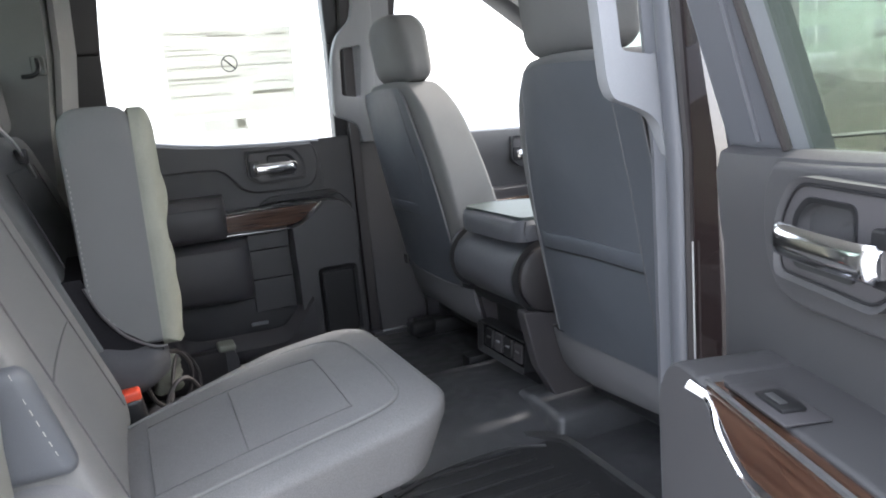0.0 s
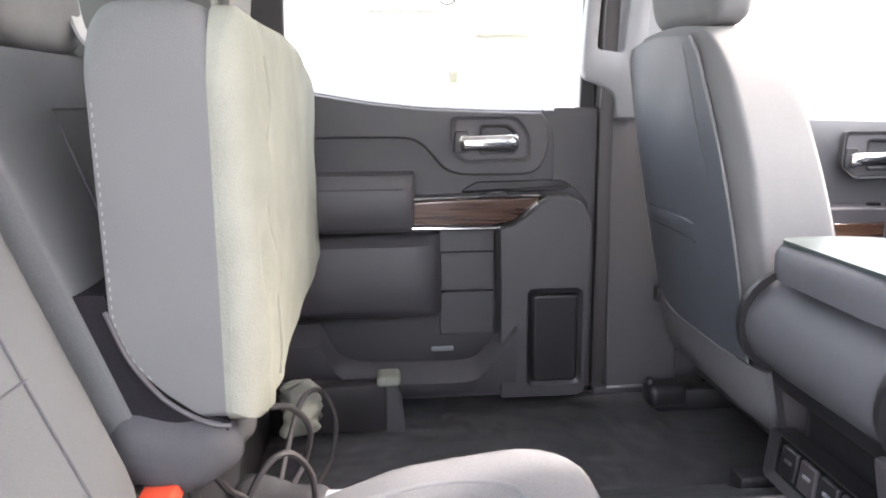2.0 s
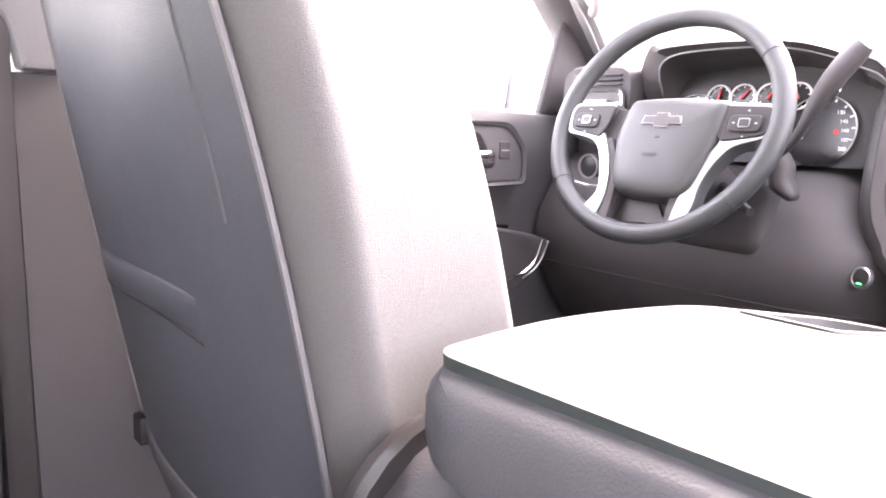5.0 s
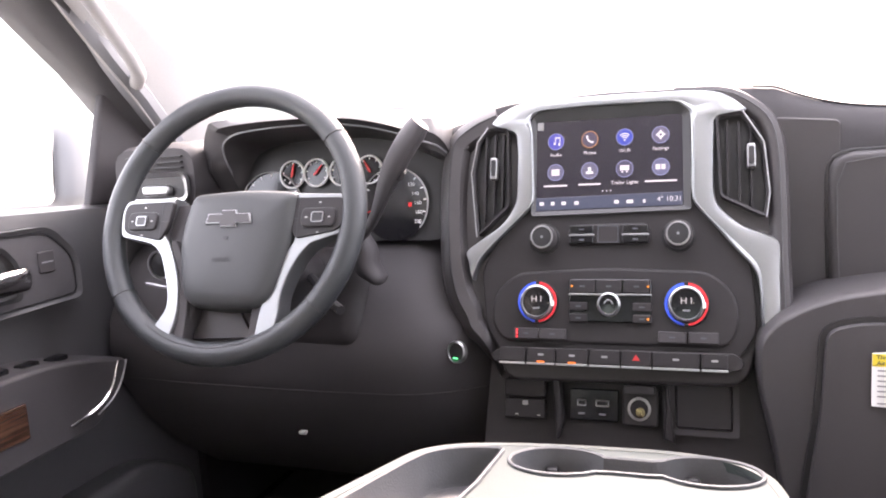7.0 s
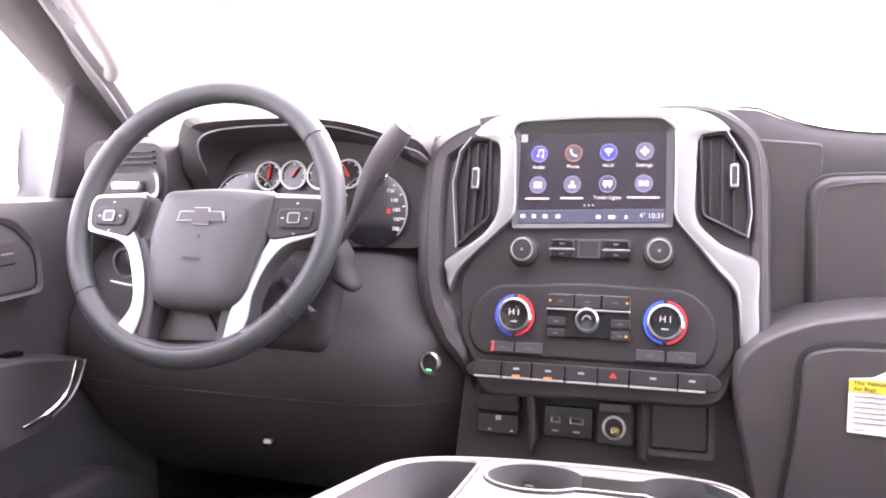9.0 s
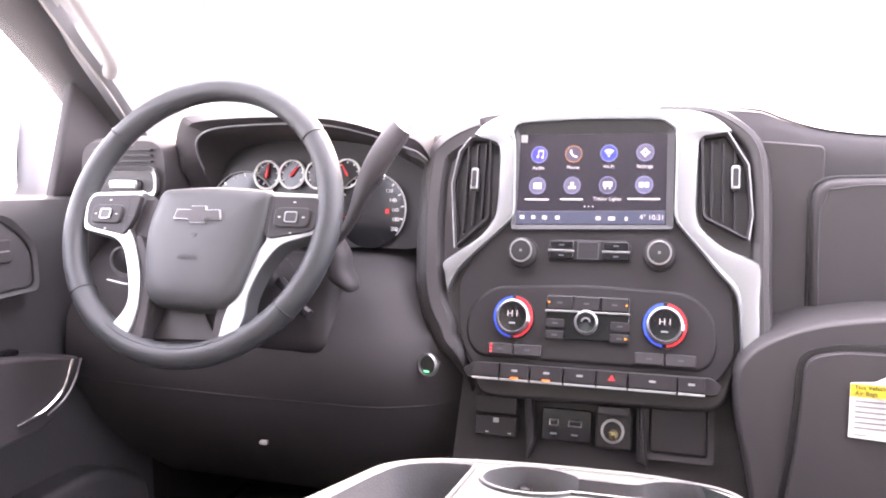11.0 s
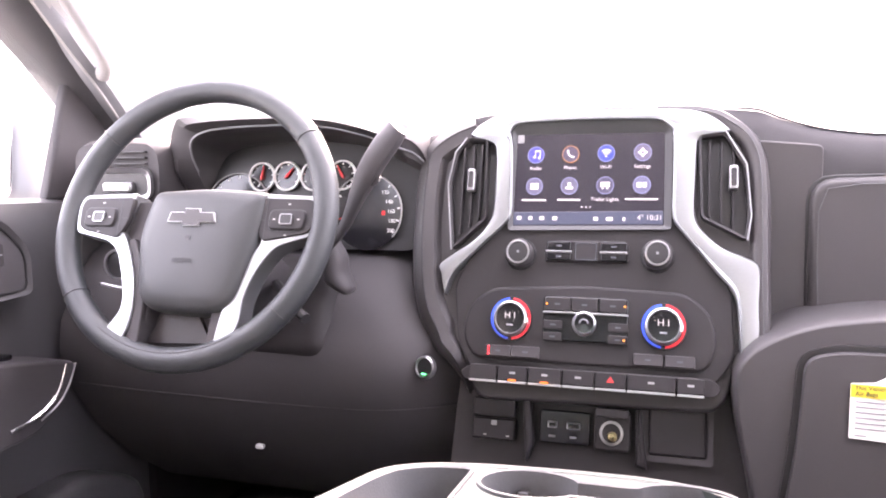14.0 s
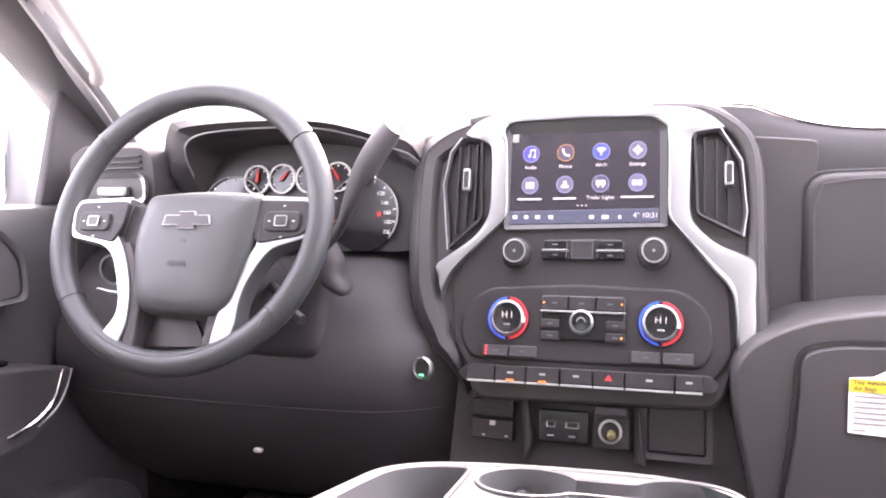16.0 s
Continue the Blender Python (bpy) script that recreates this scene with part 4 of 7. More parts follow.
# ---------- seats ----------
def front_seat(name, cy, s, label):
    """A bucket seat: s is +1 where its inner side, towards the console, lies at smaller y."""
    seat = thing(name, label, "car seat")

    def back(x, y, z):
        t = z + 0.5                              # 0 at the foot, 1 at the top
        half = 0.225 - (0.022 if y * s > 0 else 0.075) * max(0.0, (t - 0.45) / 0.55) ** 2.2 + (0.024 * math.sin(min(1.0, 1.3 * t) * 1.57) if y * s > 0 and s > 0 else 0.010 * t if y * s > 0 else 0.0)
        yy = y / 0.5 * half
        lean = 0.225 - 0.115 * t
        thick = 0.125 - 0.03 * t
        bolster = 0.055 * abs(y / 0.5) ** 3 * (1 - 0.6 * t)
        crown = 0.012 * math.cos(math.pi * y) if x < 0 else 0.0
        xx = lean + (x * thick + (bolster if x > 0 else 0.0) - crown)
        return Vector((xx, cy + yy, 0.278 + t * 0.567 + 0.012 * math.cos(math.pi * y)))

    part("backrest", pill(1, 1, 1, 0.16, 14, back), FABRIC, seat)
    # rear panel with pocket seam, slightly proud of the backrest
    def rear(u, v, w):
        q = back(-0.5, max(-0.485, min(0.485, u)), max(-0.49, min(0.47, v)))
        return Vector((q.x - 0.004 - w, q.y, q.z))

    top_in = lambda v: 1.0 if v < 0.41 else 0.86 + 0.14 * math.sqrt(max(0.0, 1 - ((v - 0.41) / 0.061) ** 2))
    wide = lambda v: (1.0 - 0.15 * max(0.0, min(1.0, (v + 0.25) / 0.60)) ** 1.3) * top_in(v)
    us = [-0.405 + 0.867 * k / 12 for k in range(13)]                # from the console's side to the door's
    vs = [-0.49 + 0.96 * k / 24 for k in range(25)]
    at = lambda u, v: s * u * (wide(v) if u < 0 else top_in(v))
    swell = lambda u, v: 0.0025 * math.sin(17 * v + 9 * u) * (1 - abs(u) / 0.47) + 0.010 * (1 - (abs(u - 0.03) / 0.44) ** 4) * (1 - 0.2 * max(0, v))
    bm = bmesh.new()
    grid = [[bm.verts.new(rear(at(u, v), v, swell(u, v))) for u in us] for v in vs]
    for a in range(24):
        for b in range(12):
            bm.faces.new((grid[a][b], grid[a][b + 1], grid[a + 1][b + 1], grid[a + 1][b]))
    pan = part("back_panel", bm, VINYL, seat, "smooth blue-grey vinyl back panel")
    ends = (-0.13, 0.455) if s > 0 else (-0.355, 0.345)
    line = [ends[0] + (ends[1] - ends[0]) * k / 14 for k in range(15)]
    loops = []
    for k, u in enumerate(line):
        f = min(1.0, max(0.0, min(k, 14 - k) / (4.0 if s > 0 else 1.5)))
        v0 = -0.112 - (0.030 * (0.45 - u) if s > 0 else 0.0)
        loops.append([rear(at(u, v0 + dv), v0 + dv, swell(u, v0) + w * f) for dv, w in ((0.030, -0.003), (0.027, 0.0035), (0.016, 0.0065), (0.0, 0.0070), (-0.018, 0.0055), (-0.028, 0.0030), (-0.031, -0.003))])
    part("pocket_edge", loft(loops, closed=False), VINYL, pan, "padded top edge of the map pocket")
    part("pocket_stitch", tube(smooth([rear(at(u, -0.143), -0.146 - (0.030 * (0.45 - u) if s > 0 else 0.0), swell(u, -0.146) + 0.0002) for u in line], 2), 0.0016, 5), PLASTIC_BLACK, pan)
    seam_u = 0.345 if s < 0 else -0.285
    low, high = (-0.46, 0.40) if s < 0 else (0.02, 0.44)
    part("panel_seam", tube(smooth([rear(at(seam_u, v), v, swell(seam_u, v) - 0.0004) for v in [low + (high - low) * k / 12 for k in range(13)]], 2), 0.0013, 5), SEAM, pan, "sewn seam of the back panel")
    for edge in (-0.405, 0.462):
        line = smooth([rear(at(edge, v), v, 0.001) for v in vs], 2)
        part("piping", tube(line, 0.0030 if edge < 0 and s > 0 else 0.0015, 6), PIPING, seat, "pale piping along the back edge")
    # grey skirt below the back panel
    part("lower_skirt", loft([[(0.148 + c, y, 0.292), (0.156 + c, y, 0.25), (0.170 + c, y, 0.205), (0.190 + c, y, 0.186 + e), (0.31, y, 0.20), (0.33, y, 0.292)] for y, c, e in [(cy + s * h, 0.020 * abs(h / 0.225) ** 4 - 0.006, 0.012 * h / 0.225) for h in (-0.225, -0.20, -0.12, 0.0, 0.12, 0.20, 0.225)]]), SKIRT, seat, "grey fabric skirt")
    part("skirt_joint", tube(smooth([rear(s * u, -0.478, 0.004) for u in (-0.42, -0.3, -0.15, 0.0, 0.15, 0.3, 0.45)], 3), 0.0018, 5), PLASTIC_BLACK, seat)
    if s > 0:
        cut = lambda u: -0.478 + 0.075 * max(0.0, (u - 0.05) / 0.41) ** 1.6
        flap = [[rear(at(u, v), v, swell(u, v) + lift) for v, lift in [(-0.49 + (cut(u) + 0.49) * k / 5, 0.0022 if k < 5 else -0.001) for k in range(6)]] for u in us]
        part("skirt_flap", loft(flap, closed=False), SKIRT, seat, "grey fabric skirt drawn up at the door side")
        part("hook_tab", slab(rrect(-0.012, -0.016, 0.012, 0.016, 0.004), 0.0, 0.008, 0.002, lambda a, b, w: rear(0.44, -0.44, 0.006 + w) + Vector((0, a, b))), PLASTIC_BLACK, seat, "small black skirt clip")
    # cushion
    def cush(x, y, z):
        bol = 0.035 * abs(y / 0.5) ** 3 if z > 0 else 0.0
        return Vector((0.40 + x * 0.46, cy + y * 0.48, 0.270 + z * 0.15 + bol + 0.015 * x))

    part("cushion", pill(1, 1, 1, 0.2, 10, cush), FABRIC, seat)
    part("base", pill(0.46, 0.42, 0.14, 0.03, 3, lambda x, y, z: Vector((0.46 + x, cy + y, 0.19 + z))), PLASTIC_BLACK, seat)
    for side in (-1, 1):
        rail = part("track", block(0.14, cy + side * 0.19 - 0.025, FLOOR, 0.74, cy + side * 0.19 + 0.025, FLOOR + 0.05, 0.006), PLASTIC_BLACK, seat)
        if side == -s and s < 0 or side == -1 and s > 0:
            continue
        part("track_cover", pill(0.09, 0.060, 0.055, 0.018, 3, lambda x, y, z: Vector((0.165 + x, cy + side * 0.19 + y, FLOOR + 0.035 + z))), PLASTIC_BLACK, rail)
        part("track_bolt", lathe([(0.0, 0.0), (0.010, 0.0), (0.010, 0.012), (0.006, 0.015), (0.0, 0.015)], 8, lambda x, y, z: Vector((0.13 + x, cy + side * 0.19 + y, FLOOR + 0.058 + z))), KNEE, rail)
    # headrest
    def head(x, y, z):
        return Vector((0.105 + x * (0.10 + 0.02 * z) - 0.02 * z, cy + y * (0.285 - 0.03 * (z + 0.5)), 0.932 + z * 0.180 + 0.012 * math.cos(math.pi * y)))

    hr = part("headrest", pill(1, 1, 1, 0.30, 8, head), FABRIC, seat)
    for side in (-1, 1):
        part("headrest_post", tube([(0.11, cy + side * 0.06, 0.80), (0.108, cy + side * 0.06, 0.90)], 0.007, 8), CHROME, hr)
    # side recliner cover
    part("recliner_cover", pill(0.20, 0.02, 0.12, 0.02, 4, lambda x, y, z: Vector((0.27 + x, cy + s * 0.235 + y, 0.31 + z))), PLASTIC, seat)
    belt = part("buckle_stalk", block(0.20, cy - s * 0.235, 0.22, 0.24, cy - s * 0.215, 0.40, 0.006), PLASTIC_BLACK, seat)
    return seat


front_seat("driver_seat", 0.42, 1, "grey fabric driver seat with vinyl back panel")
front_seat("passenger_seat", -0.43, -1, "grey fabric passenger seat with vinyl back panel")


# ---------- folded middle seat that serves as console ----------
def console():
    c = thing("center_console", "grey folded middle seat console with pale tray top", "console")

    knots = [(0.10, 0.527), (0.20, 0.528), (0.30, 0.5225), (0.40, 0.5135), (0.50, 0.4940), (0.61, 0.4745), (0.67, 0.464)]

    def chord(x):
        for (a, p), (b, q) in zip(knots, knots[1:]):
            if x <= b:
                break
        return p + (q - p) * (x - a) / (b - a)

    def top(x):
        return sum(chord(x + k * 0.0125) for k in range(-3, 4)) / 7

    # the lid's edges towards the driver and the passenger
    plan = [(0.108, 0.085, -0.115), (0.112, 0.108, -0.140), (0.120, 0.126, -0.158), (0.132, 0.136, -0.166), (0.15, 0.142, -0.169), (0.20, 0.144, -0.170), (0.28, 0.143, -0.169), (0.36, 0.140, -0.168), (0.44, 0.135, -0.167), (0.52, 0.128, -0.165), (0.565, 0.124, -0.163), (0.595, 0.116, -0.157), (0.618, 0.100, -0.148), (0.635, 0.070, -0.137), (0.646, 0.020, -0.122), (0.651, -0.030, -0.105)]
    loops = []
    for k, (x, yd, yp) in enumerate(plan):
        z = top(x) - (0.022, 0.010, 0.004, 0.001)[k] if k < 4 else top(x)
        lo = top(x) - 0.052
        m = (yd + yp) / 2
        loops.append([(x, yp + 0.006, lo), (x, yp, lo + 0.012), (x, yp, z - 0.014), (x, yp + 0.010, z - 0.002), (x, m, z), (x, yd - 0.010, z - 0.002), (x, yd, z - 0.014), (x, yd, lo + 0.012), (x, yd - 0.006, lo)])
    bm = loft(loops)
    bmesh.ops.delete(bm, geom=[f for f in bm.faces if len(f.verts) == 4 and all(v.co.x > 0.19 and v.co.z > top(v.co.x) - 0.0105 for v in f.verts)], context='FACES')
    part("lid", bm, CONSOLE, c, "grey padded lid edge")
    part("lid_seam", tube([(0.1325, -0.1665, 0.522), (0.128, -0.1645, 0.50), (0.134, -0.163, 0.478)], 0.0012, 5), PLASTIC_BLACK, c)
    # hard tray on the lid, with its cup wells let in
    T = lambda u, v, w: Vector((u, v, top(u) + w))
    edge = rounded([(0.128, -0.160), (0.25, -0.167), (0.40, -0.166), (0.55, -0.163), (0.600, -0.157), (0.636, -0.137), (0.653, -0.085), (0.648, -0.010), (0.638, 0.050), (0.622, 0.092), (0.592, 0.119), (0.53, 0.126), (0.40, 0.136), (0.25, 0.141), (0.128, 0.133)], [0.02, 0.04, 0.05, 0.03, 0.03, 0.03, 0.03, 0.04, 0.04, 0.03, 0.03, 0.04, 0.05, 0.04, 0.02], 5)
    dense = []
    for i, p in enumerate(edge):
        a, b = Vector(edge[i - 1]), Vector(p)
        n = max(1, int((b - a).length / 0.03))
        dense += [tuple(a + (b - a) * (j + 1) / n) for j in range(n)]
    edge = dense
    inner = inset(edge, 0.006)
    part("tray_rim", frame_slab(edge, inner, -0.006, 0.0030, T, 0.0018), TRAY, c, "satin grey hard plastic rim")
    ring1 = [(0.593 + 0.038 * math.cos(radians(a)), 0.038 * math.sin(radians(a))) for a in range(-62, 243, 9)]
    ring2 = [(0.598 + 0.038 * math.cos(radians(a)), -0.112 + 0.038 * math.sin(radians(a))) for a in range(127, 431, 9)]
    cups = ring1 + [(0.573, -0.045), (0.573, -0.070)] + ring2 + [(0.611, -0.070), (0.611, -0.042)]
    hollow = rounded([(0.44, 0.046), (0.52, 0.046), (0.616, 0.051), (0.611, 0.078), (0.590, 0.106), (0.545, 0.113), (0.44, 0.119)], [0.012, 0.0, 0.008, 0.015, 0.02, 0.02, 0.012], 4)
    bm = bmesh.new()
    edges = []
    for ring in (inner, cups, hollow):
        vs = [bm.verts.new((u, v, 0.0015)) for u, v in ring]
        edges += [bm.edges.new((vs[i], vs[(i + 1) % len(vs)])) for i in range(len(vs))]
    bmesh.ops.triangle_fill(bm, edges=edges, use_beauty=False, use_dissolve=False)
    for k in range(28):
        bmesh.ops.bisect_plane(bm, geom=bm.verts[:] + bm.edges[:] + bm.faces[:], plane_co=(0.14 + 0.018 * k, 0, 0), plane_no=(1, 0, 0))
    part("tray_top", mapped(bm, T), TRAY, c, "satin grey hard plastic tray top")
    for name, hole, deep in (("cup_well", cups, 0.050), ("tray_well", hollow, 0.030)):
        rings = [[(*p, w) for p in inset(hole, f)] for f, w in ((-0.0028, 0.0016), (-0.0024, 0.0038), (-0.0010, 0.0046), (0.0006, 0.0032), (0.0012, -0.003), (0.0030, -deep * 0.9), (0.0050, -deep))]
        well = part(name, loft(rings, T, cap=False), TRIM_DARK, c, "grey well sunk in the tray")
        bm = bmesh.new()
        vs = [bm.verts.new((u, v, -deep + 0.0002)) for u, v in inset(hole, 0.0048)]
        bmesh.ops.triangle_fill(bm, edges=[bm.edges.new((vs[i], vs[(i + 1) % len(vs)])) for i in range(len(vs))], use_beauty=True, use_dissolve=False)
        part("well_floor", mapped(bm, T), PLASTIC, well, "dark rubber well floor")
    for cx, cy in ((0.593, 0.0), (0.598, -0.112)):
        for a in (20, 140, 260):
            p = Vector((cx + 0.033 * math.cos(radians(a)), cy + 0.033 * math.sin(radians(a))))
            part("cup_finger", pill(0.012, 0.012, 0.020, 0.004, 3, lambda x, y, z: T(p.x + x, p.y + y, -0.022 + z)), PLASTIC_BLACK, c, "black rubber cup finger")
    # rolled body under the lid and its round end caps
    loops = []
    for y, k in ((-0.168, 0.86), (-0.160, 0.97), (-0.10, 1.0), (0.10, 1.0), (0.160, 0.97), (0.172, 0.86)):
        loops.append([(0.200 - 0.105 * k * math.cos(a) * (1.0 if math.cos(a) > 0 else 1.8), y - 0.002, 0.390 + 0.086 * k * math.sin(a)) for a in [2 * math.pi * j / 20 for j in range(20)]])
    part("rolled_body", loft(loops), CONSOLE, c, "grey padded roll below the lid")
    for side in (-1, 1):
        part("hinge_cap", lathe([(0.0, 0.0), (0.070, 0.0), (0.076, 0.006), (0.076, 0.018), (0.066, 0.026), (0.0, 0.028)], 28, lambda x, y, z: Vector((0.175 + x * (1.0 if x < 0 else 1.5), side * (0.168 + z), 0.392 + y))), CONTROL, c, "round dark hinge cover")
        part("hinge_band", lathe([(0.073, 0.0), (0.086, 0.0), (0.086, 0.010), (0.073, 0.010)], n=28, cap=False, fn=lambda x, y, z: Vector((0.175 + x * (1.0 if x < 0 else 1.5), side * (0.158 + z), 0.392 + y))), PLASTIC_BLACK, c)
        leg = [(0.104, 0.326), (0.190, 0.312), (0.238, 0.200), (0.285, 0.095), (0.285, 0.055), (0.212, 0.060), (0.170, 0.120), (0.133, 0.190)]
        part("side_leg", slab(rounded(leg, 0.012), 0.0, 0.030, 0.006, lambda u, v, w: Vector((u + (0.05 if side > 0 else 0.0), side * (0.148 + w), v))), KNEE, c, "dark plastic side leg")
    part("base", pill(0.44, 0.27, 0.27, 0.03, 4, lambda x, y, z: Vector((0.41 + x, y, 0.195 + z))), PLASTIC_BLACK, c)
    part("shelf", block(0.145, -0.15, 0.292, 0.25, 0.15, 0.318, 0.006), PLASTIC_BLACK, c)
    # outlets at the back
    B = lambda u, v, w: Vector((0.158 - w + 0.10 * (v - 0.20), u, v))
    part("outlet_rim", frame_slab(rrect(-0.100, 0.144, 0.142, 0.226, 0.012), rrect(-0.088, 0.155, 0.130, 0.216, 0.008), -0.02, 0.014, B, 0.005), PLASTIC_BLACK, c)
    part("outlet_panel", slab(rrect(-0.088, 0.155, 0.130, 0.216, 0.008), -0.02, 0.002, 0, B), GLOSS_BLACK, c)
    for k, u in enumerate((0.092, 0.043, -0.006, -0.055)):
        o = part("outlet_door", slab(rrect(u - 0.020, 0.162, u + 0.020, 0.209, 0.005), 0.0, 0.008, 0.003, B), PLASTIC_BLACK if k in (0, 2) else KNEE, c)
        part("outlet_mark", slab(rrect(u - 0.011, 0.187, u + 0.007, 0.192, 0.0015), 0.0082, 0.010, 0, B), SILVER if k in (0, 3) else TRIM_MID, o)


console()


# ---------- rear seat ----------
NEAR = thing("rear_seat", "grey fabric rear seat with its cushion lowered", "car seat", group="rear seats")
WIDE = thing("rear_seat", "wide grey rear seat with its cushion folded up, pale underside showing", "car seat", group="rear seats")


def rear_cushion(c):
    """The cushion that is folded down, its insert bounded by stitched seams."""

    def shape(x, y, z):
        t = x + 0.5                                   # 0 rear, 1 front
        topz = 0.318 + 0.072 * t - 0.020 * max(0.0, t - 0.75) * 4 * max(0.0, t - 0.75)
        bol = 0.012 * (abs(y) / 0.5) ** 2
        puff = 0.014 * math.cos(math.pi * y) * math.sin(math.pi * min(1, max(0, t)))
        lo = 0.215 + 0.03 * t
        zz = lo + (z + 0.5) * (topz - lo) + (puff - bol * 0 if z > 0 else 0.0)
        wide = 0.265 - 0.03 * t
        if y > 0:
            y *= 1 - 0.50 * max(0.0, (0.60 - t) / 0.60)
        under = 1.0 - 0.16 * max(0.0, 0.3 - z)
        return Vector((-0.735 + t * 0.475 * (1 - 0.10 * max(0.0, 0.2 - z)), -0.415 + y * 2 * wide * under + 0.02 * t, zz))

    part("cushion", pill(1, 1, 1, 0.16, 16, shape), FABRIC_LIGHT, c)
    def on(u, v, lift=0.002):
        q = shape(u, v, 0.5)
        return Vector((q.x, q.y, q.z + lift))
    for line in ([(-0.38, -0.33), (0.20, -0.33)], [(-0.38, 0.20), (0.20, 0.13)], [(-0.38, -0.33), (-0.38, 0.20)], [(-0.12, -0.33), (-0.11, 0.17)], [(0.20, -0.33), (0.20, 0.13)]):
        (a, b), (e, f) = line
        part("seam", tube([on(a + (e - a) * k / 10, b + (f - b) * k / 10, 0.0004) for k in range(11)], 0.0013, 6), SEAM, c, "sunken stitched seam")
    rim = smooth([on(u, v, 0.0) for u, v in ((-0.44, 0.36), (-0.25, 0.345), (-0.05, 0.34), (0.15, 0.325), (0.29, 0.29), (0.345, 0.20), (0.36, 0.0), (0.36, -0.20), (0.34, -0.36), (0.25, -0.415), (0.0, -0.42), (-0.40, -0.42))], 5)
    part("rim_seam", tube(rim, 0.0030, 8), FABRIC, c, "raised piped seam round the cushion")
    part("rim_groove", tube([q + (Vector((-0.10, -0.43, q.z)) - q).normalized() * 0.0042 + Vector((0, 0, -0.0004)) for q in rim], 0.0016, 6), SEAM, c, "sunken line beside the piping")
    part("support", pill(0.36, 0.40, 0.16, 0.03, 3, lambda x, y, z: Vector((-0.56 + x, -0.42 + y, 0.135 + z))), PLASTIC_BLACK, c)


rear_cushion(NEAR)


def backrest(b, y0, y1):
    cy, w = (y0 + y1) / 2, (y1 - y0)

    def shape(x, y, z):
        t = z + 0.5
        bol = 0.018 * (abs(y) / 0.5) ** 3 * (1 - 0.5 * t) if x > 0 else 0.0
        lean = -0.765 - 0.155 * t
        return Vector((lean + x * (0.14 - 0.04 * t) + bol, cy + y * w * (1 - (0.05 if w < 0.7 else 0.0) * t), 0.30 + t * 0.50))

    part("backrest", pill(1, 1, 1, 0.16 if w < 0.7 else 0.10, 14, shape), FABRIC, b)
    on = lambda u, v: shape(0.5, u, v) + Vector((0.0015, 0, 0))
    for a, e, f, g in ((-0.33, -0.40, -0.30, 0.36), (0.33, -0.40, 0.30, 0.36), (-0.325, -0.08, 0.325, -0.08), (-0.30, 0.36, 0.30, 0.36)):
        part("seam", tube([on(a + (f - a) * k / 12, e + (g - e) * k / 12) for k in range(13)], 0.0013, 6), SEAM, b, "stitched seam")
    for k in range(1 if w < 0.7 else 2):
        yy = cy if w < 0.7 else cy + (-0.115, 0.270)[k]
        hr = part("headrest", pill(1, 1, 1, 0.22, 8, lambda x, y, z: Vector((-0.935 + x * 0.10 - 0.01 * z, yy + y * 0.25, 0.885 + z * 0.15 - 0.008 * math.cos(math.pi * y)))), FABRIC, b)
        for side in (-1, 1):
            part("headrest_post", tube([(-0.93, yy + side * 0.055, 0.77), (-0.932, yy + side * 0.055, 0.85)], 0.007, 8), CHROME, hr)
    o = math.copysign(1.0, cy)
    part("side_pad", pill(0.10, 0.04, 0.13, 0.018, 5, lambda x, y, z: Vector((-0.808 + x - 0.28 * z, cy + o * (w / 2 - 0.010) + y, 0.500 + z))), VINYL, b, "dark stitched side pad")
    line = smooth([(-0.790, cy + o * (w / 2 + 0.008), 0.560), (-0.772, cy + o * (w / 2 + 0.010), 0.50), (-0.755, cy + o * (w / 2 + 0.008), 0.445)], 9)
    for k in range(0, len(line) - 1, 2):
        part("stitch", tube([line[k], line[k + 1]], 0.0006, 5), STITCH, b, "pale stitch")
    part("recliner_cover", lathe([(0.0, 0.0), (0.075, 0.0), (0.085, 0.008), (0.085, 0.030), (0.072, 0.040), (0.0, 0.042)], 28, lambda x, y, z: Vector((-0.792 + x * 0.8, cy + o * (w / 2 - 0.025 + z * 0.7), 0.372 + y * 0.7))), SKIRT, b, "round grey recliner cover")


backrest(NEAR, -0.70, -0.185)
backrest(WIDE, -0.145, 0.70)


